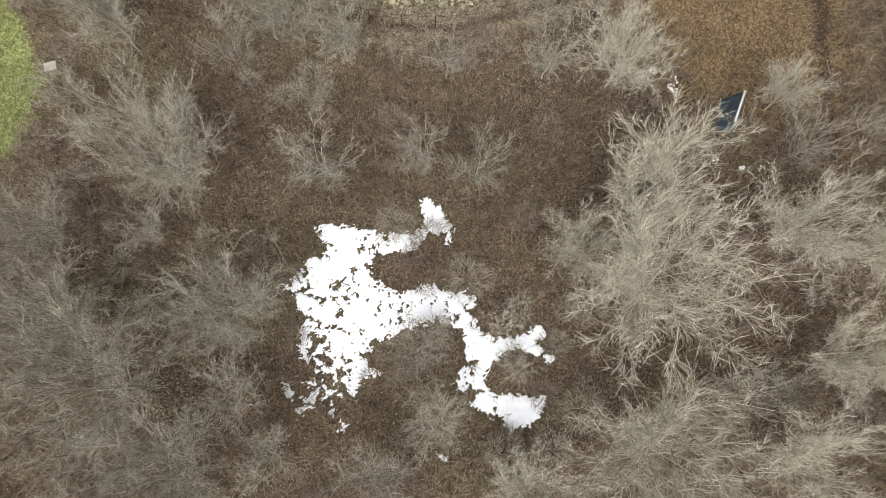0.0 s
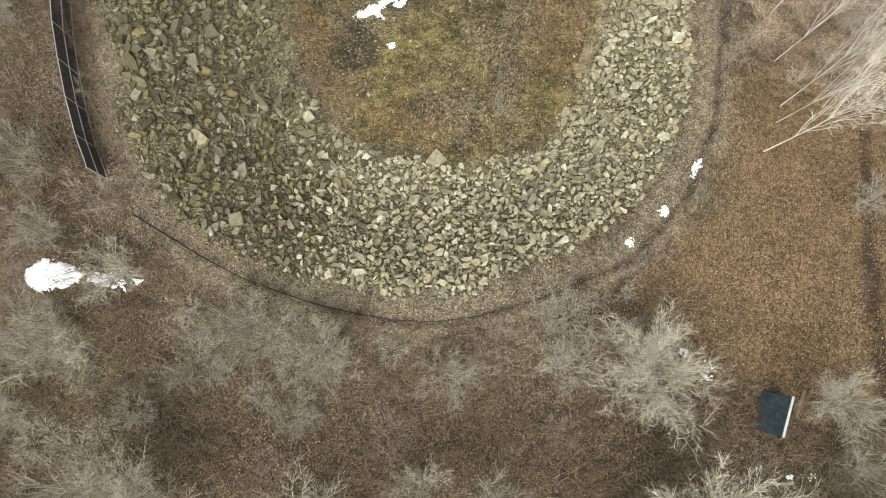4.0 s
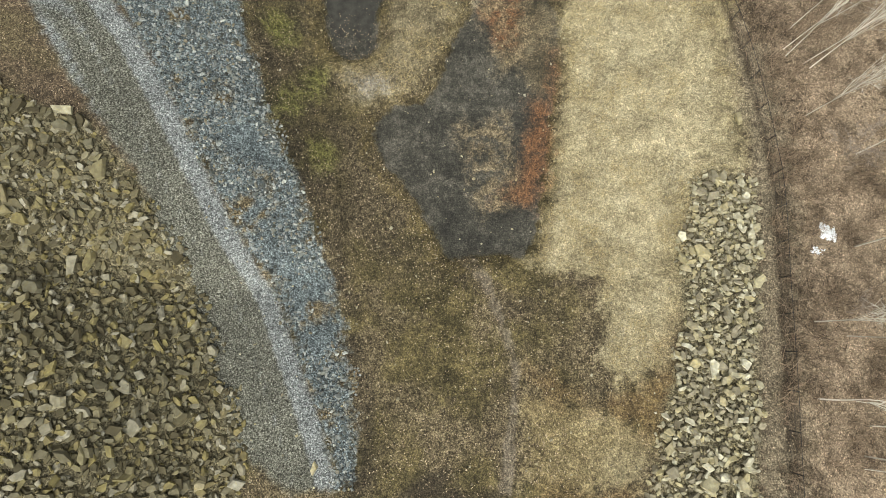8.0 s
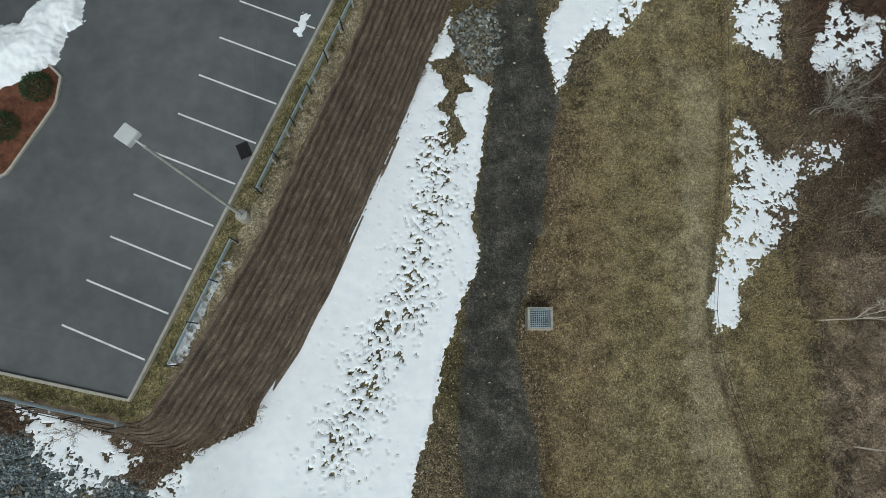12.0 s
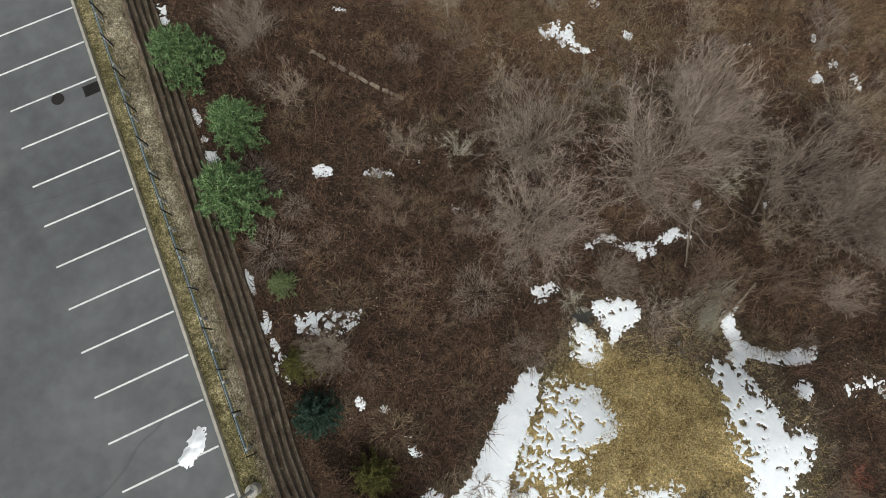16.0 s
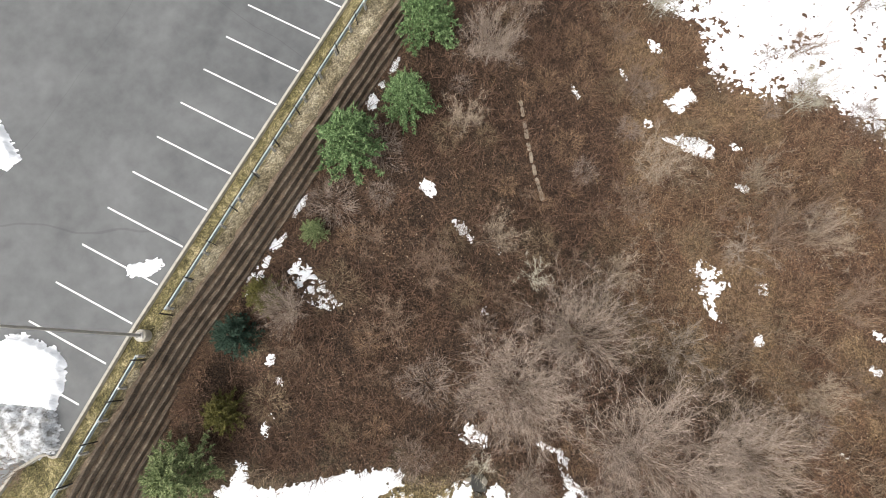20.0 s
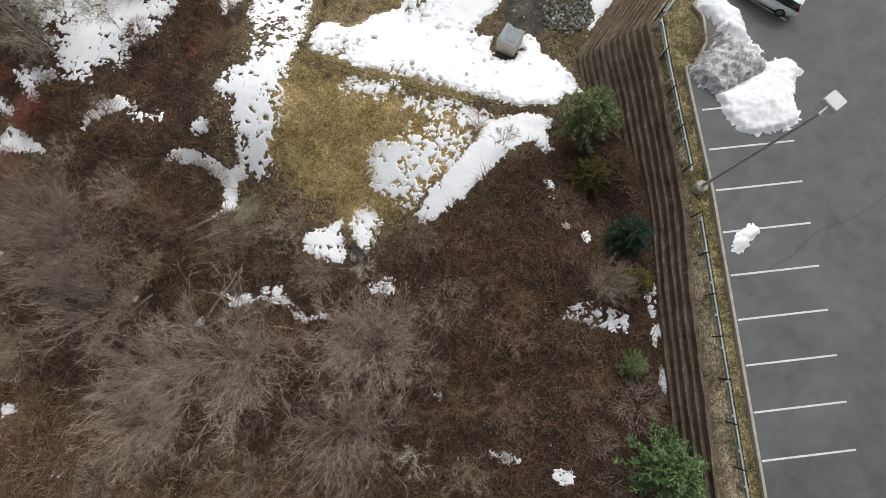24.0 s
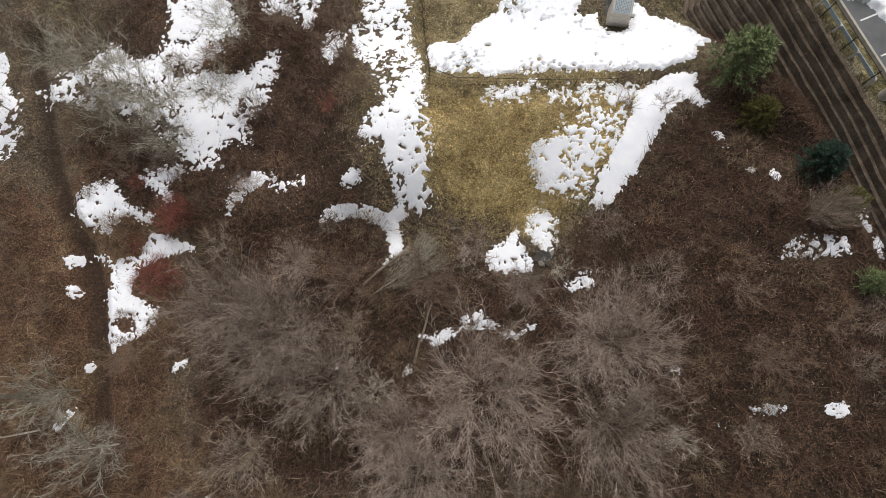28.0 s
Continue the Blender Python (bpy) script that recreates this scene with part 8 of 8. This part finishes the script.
def round_shrub(x, y, r):
    """A clipped evergreen: short leafy shoots over a rough dome."""
    rr = np.random.RandomState(int(abs(x * 10)))
    rows, stems = [], []
    for k in range(1500):
        d = rr.randn(3)
        d[2] = abs(d[2])
        d = unit(d)
        p = d * r * rr.uniform(0.72, 1.0) * np.array([1, 1, 0.8])
        q = p + unit(d + rr.randn(3) * 0.7) * rr.uniform(0.08, 0.18)
        rows.append((*p, *q, 0.03, 0))
    for k in range(30):
        d = unit(np.array([rr.randn(), rr.randn(), abs(rr.randn()) + 0.3]))
        stems.append((0, 0, 0, *(d * r * 0.85), 0.02, 0.008))
    t = thing("evergreen_shrub", (x, y, 6.15), "rounded dark green evergreen shrub on mulch", "shrub", "clipped shrubs")
    part("stems", twig_mesh("stems", stems, [], BARK_BROWN), BARK_BROWN, t)
    part("leaves", twig_mesh("leaves", [], rows, BOX_LEAF), BOX_LEAF, t)


for x, y, r in ((-25.7, 146.8, 1.0), (-24.5, 143.2, 0.95), (-30.3, 128.6, 1.0), (-32, 126, 1.0)):
    round_shrub(x, y, r)


# ---- parked car ----
def car(x, y, turn):
    c = thing("car", (x, y, 6.0), "white compact hatchback car parked in a stall", "car", turn=turn)
    xs = (-2.2, -2.12, -1.7, -0.9, 0.2, 1.0, 1.55, 2.0, 2.2)
    half = (0.72, 0.8, 0.86, 0.88, 0.88, 0.87, 0.84, 0.74, 0.55)
    top = (0.78, 0.95, 0.98, 0.98, 0.98, 0.96, 0.9, 0.8, 0.62)
    ring = [[(X, -h, 0.3), (X, -h * 1.02, 0.6), (X, -h * 0.95, t), (X, -h * 0.6, t + 0.05), (X, h * 0.6, t + 0.05), (X, h * 0.95, t), (X, h * 1.02, 0.6), (X, h, 0.3)] for X, h, t in zip(xs, half, top)]
    body = strip("body", ring, SILVER, c, "white painted car body")
    body.data.polygons.foreach_set("use_smooth", [True] * len(body.data.polygons))
    cx, ch, ct = (-2.15, -1.9, -1.3, -0.2, 0.3, 1.05), (0.76, 0.72, 0.72, 0.72, 0.7, 0.76), (1.02, 1.42, 1.5, 1.53, 1.5, 1.0)
    cab = [[(X, -0.84, 0.95), (X, -h, t), (X, h, t), (X, 0.84, 0.95)] for X, h, t in zip(cx, ch, ct)]
    cabin = strip("cabin", cab, DARK_GLASS, c, "dark tinted windows")
    roof = [[(X, -h * 0.97, t), (X, -h * 0.5, t + 0.035), (X, h * 0.5, t + 0.035), (X, h * 0.97, t), (X, 0, t - 0.03)] for X, h, t in zip(cx[1:5], ch[1:5], ct[1:5])]
    strip("roof", roof, SILVER, c)
    for s in (-1, 1):
        for a, b in (((1.0, 0.76 * s, 0.97), (0.36, 0.63 * s, 1.5)), ((-0.3, 0.77 * s, 0.97), (-0.3, 0.65 * s, 1.52)), ((-1.3, 0.77 * s, 0.97), (-1.25, 0.65 * s, 1.5)), ((-2.1, 0.74 * s, 1.0), (-1.75, 0.67 * s, 1.42))):
            part("pillar", rod(a, b, 0.035), SILVER, c)
        part("roof_rail", rod((-1.5, 0.58 * s, 1.54), (0.1, 0.58 * s, 1.56), 0.02), CHROME, c)
        part("mirror", box((0.14, 0.2, 0.12), (0.75, 0.98 * s, 1.02), 0.03), SILVER, c)
        part("headlight", box((0.35, 0.28, 0.14), (1.93, 0.58 * s, 0.76), 0.04, 18 * -s), CLEAR_LENS, c)
        part("tail_light", box((0.1, 0.16, 0.4), (-2.16, 0.7 * s, 0.9), 0.03), RED_LENS, c)
        for X in (-1.35, 1.35):
            w = part("wheel", rod((X, 0.72 * s, 0.32), (X, 0.92 * s, 0.32), 0.33, sides=24), RUBBER, c, "black tyre on a bright rim")
            part("rim", rod((X, 0.9 * s, 0.32), (X, 0.935 * s, 0.32), 0.22, 0.19, sides=16), CHROME, w)
        for X in (0.1, -0.85):
            part("door_handle", box((0.16, 0.03, 0.04), (X, 0.9 * s, 0.86), 0.01), CHROME, c)
    part("spoiler", box((0.22, 1.3, 0.05), (-2.0, 0, 1.42), 0.02), SILVER, c)
    part("grille", box((0.05, 0.7, 0.14), (2.2, 0, 0.58), 0.02), BLACK, c)
    part("rear_bumper", box((0.16, 1.5, 0.24), (-2.22, 0, 0.5), 0.05), SILVER, c)
    part("front_bumper", box((0.16, 1.3, 0.2), (2.16, 0, 0.42), 0.05), SILVER, c)


car(-14.3, 138.1, -19)

# ---- shed, log and oddments in the woods ----
sh = thing("shed", (20.2, 20.6, height(20.2, 20.6)), "small A-frame shelter with blue-grey roofing in the woods", "shed", turn=-18)
for s in (-1, 1):
    bm = bmesh.new()
    q = [bm.verts.new(v) for v in ((s * 0.9, -1.3, 0.0), (s * 0.9, 1.3, 0.0), (0.03 * s, 1.3, 2.1), (0.03 * s, -1.3, 2.1))]
    f = bm.faces.new(q)
    bmesh.ops.solidify(bm, geom=[f], thickness=0.06)
    bmesh.ops.recalc_face_normals(bm, faces=bm.faces)
    part("roof_panel", bm, ROOFING, sh, "sloping blue-grey roof panel")
bm = bmesh.new()
f = bm.faces.new([bm.verts.new(v) for v in ((-0.8, -1.2, 0.0), (0.8, -1.2, 0.0), (0, -1.2, 1.9))])
bmesh.ops.solidify(bm, geom=[f], thickness=0.05)
part("end_panel", bm, ROOFING, sh)
part("ridge_cap", box((0.16, 2.7, 0.06), (0, 0, 2.12), 0.015), LAMP_GREY, sh, "pale ridge cap")
lg = thing("board", (22.6, 21.4, height(22.6, 21.4) + 0.35), "pale weathered board leaning beside the shelter", "board", turn=70)
part("plank", box((2.0, 0.2, 0.05), (0, 0, 0), 0.008), WOOD, lg)
lg.matrix_basis = pose(22.3, 21.4, height(22.3, 21.4) + 0.12, 0, -4, 72)
st = thing("stump_box", (-32.4, 20.2, height(-32.4, 20.2)), "weathered wooden crate at the edge of the lawn", "crate", turn=20)
part("crate_body", box((0.9, 0.7, 0.7), (0, 0, 0.35), 0.02), WOOD, st)
part("crate_lid", box((0.96, 0.76, 0.06), (0, 0, 0.74), 0.01), CONCRETE, st)


def log(a, b, r, label):
    z0, z1 = height(*a), height(*b)
    t = thing("log", (*a, z0), label, "log", "fallen logs")
    t.matrix_basis = Matrix.Identity(4)
    pts = [Vector((a[0] + (b[0] - a[0]) * k / 6 + plant_rng.uniform(-0.08, 0.08), a[1] + (b[1] - a[1]) * k / 6 + plant_rng.uniform(-0.08, 0.08), z0 + (z1 - z0) * k / 6 + r * 0.7)) for k in range(7)]
    ring = []
    for k, p in enumerate(pts):
        d = (pts[min(6, k + 1)] - pts[max(0, k - 1)]).normalized()
        u = d.cross(Vector((0, 0, 1))).normalized()
        w = d.cross(u)
        ring.append([p + (u * math.cos(j * 0.785) + w * math.sin(j * 0.785)) * r * (1.1 - 0.06 * k) for j in range(8)])
    strip("trunk", ring, WOOD, t)


edging = thing("stone_edging", (0, 0, 0), "row of weathered edging stones half buried in dead grass", "edging")
edge_rng = random.Random(31)
f = 0.0
while f < 1:
    n = edge_rng.uniform(0.45, 0.9)
    ex, ey = -6.9 + 6.2 * f + 0.25 * math.sin(3 * f), 181.2 - 3.9 * f - 0.35 * math.sin(3.1 * f)
    part("edging_stone", box((n, edge_rng.uniform(0.24, 0.36), 0.3), (ex, ey, height(ex, ey) + 0.06), 0.05, -32 + edge_rng.uniform(-7, 7), taper=0.85), WOOD, edging)
    f += (n + 0.07) / 7.3
log((20, 166.2), (18.4, 162), 0.09, "thin dark fallen trunk in the brush")
log((24.5, 165.5), (27, 169), 0.1, "thin dark fallen trunk in the brush")
log((19.5, 157.5), (23.4, 160.2), 0.13, "broken pale trunk lying across the thicket")
log((-14, 9), (-11, 5), 0.08, "thin pale fallen limb on leaf litter")
rng = np.random.RandomState(77)
x, y = sprinkle(BASIN, 1.6, rng, 0.5)
size = np.clip(rng.lognormal(-1.9, 0.35, len(x)), 0.08, 0.35)
tagged(new("scattered_stones", scatter_stones("scattered_stones", np.stack([x, y, terrain(x, y) + 0.02], 1), size, RIP_STONE, rng, 0.6)),
       "small pale stones scattered over the basin floor", "stones", kind="stuff")
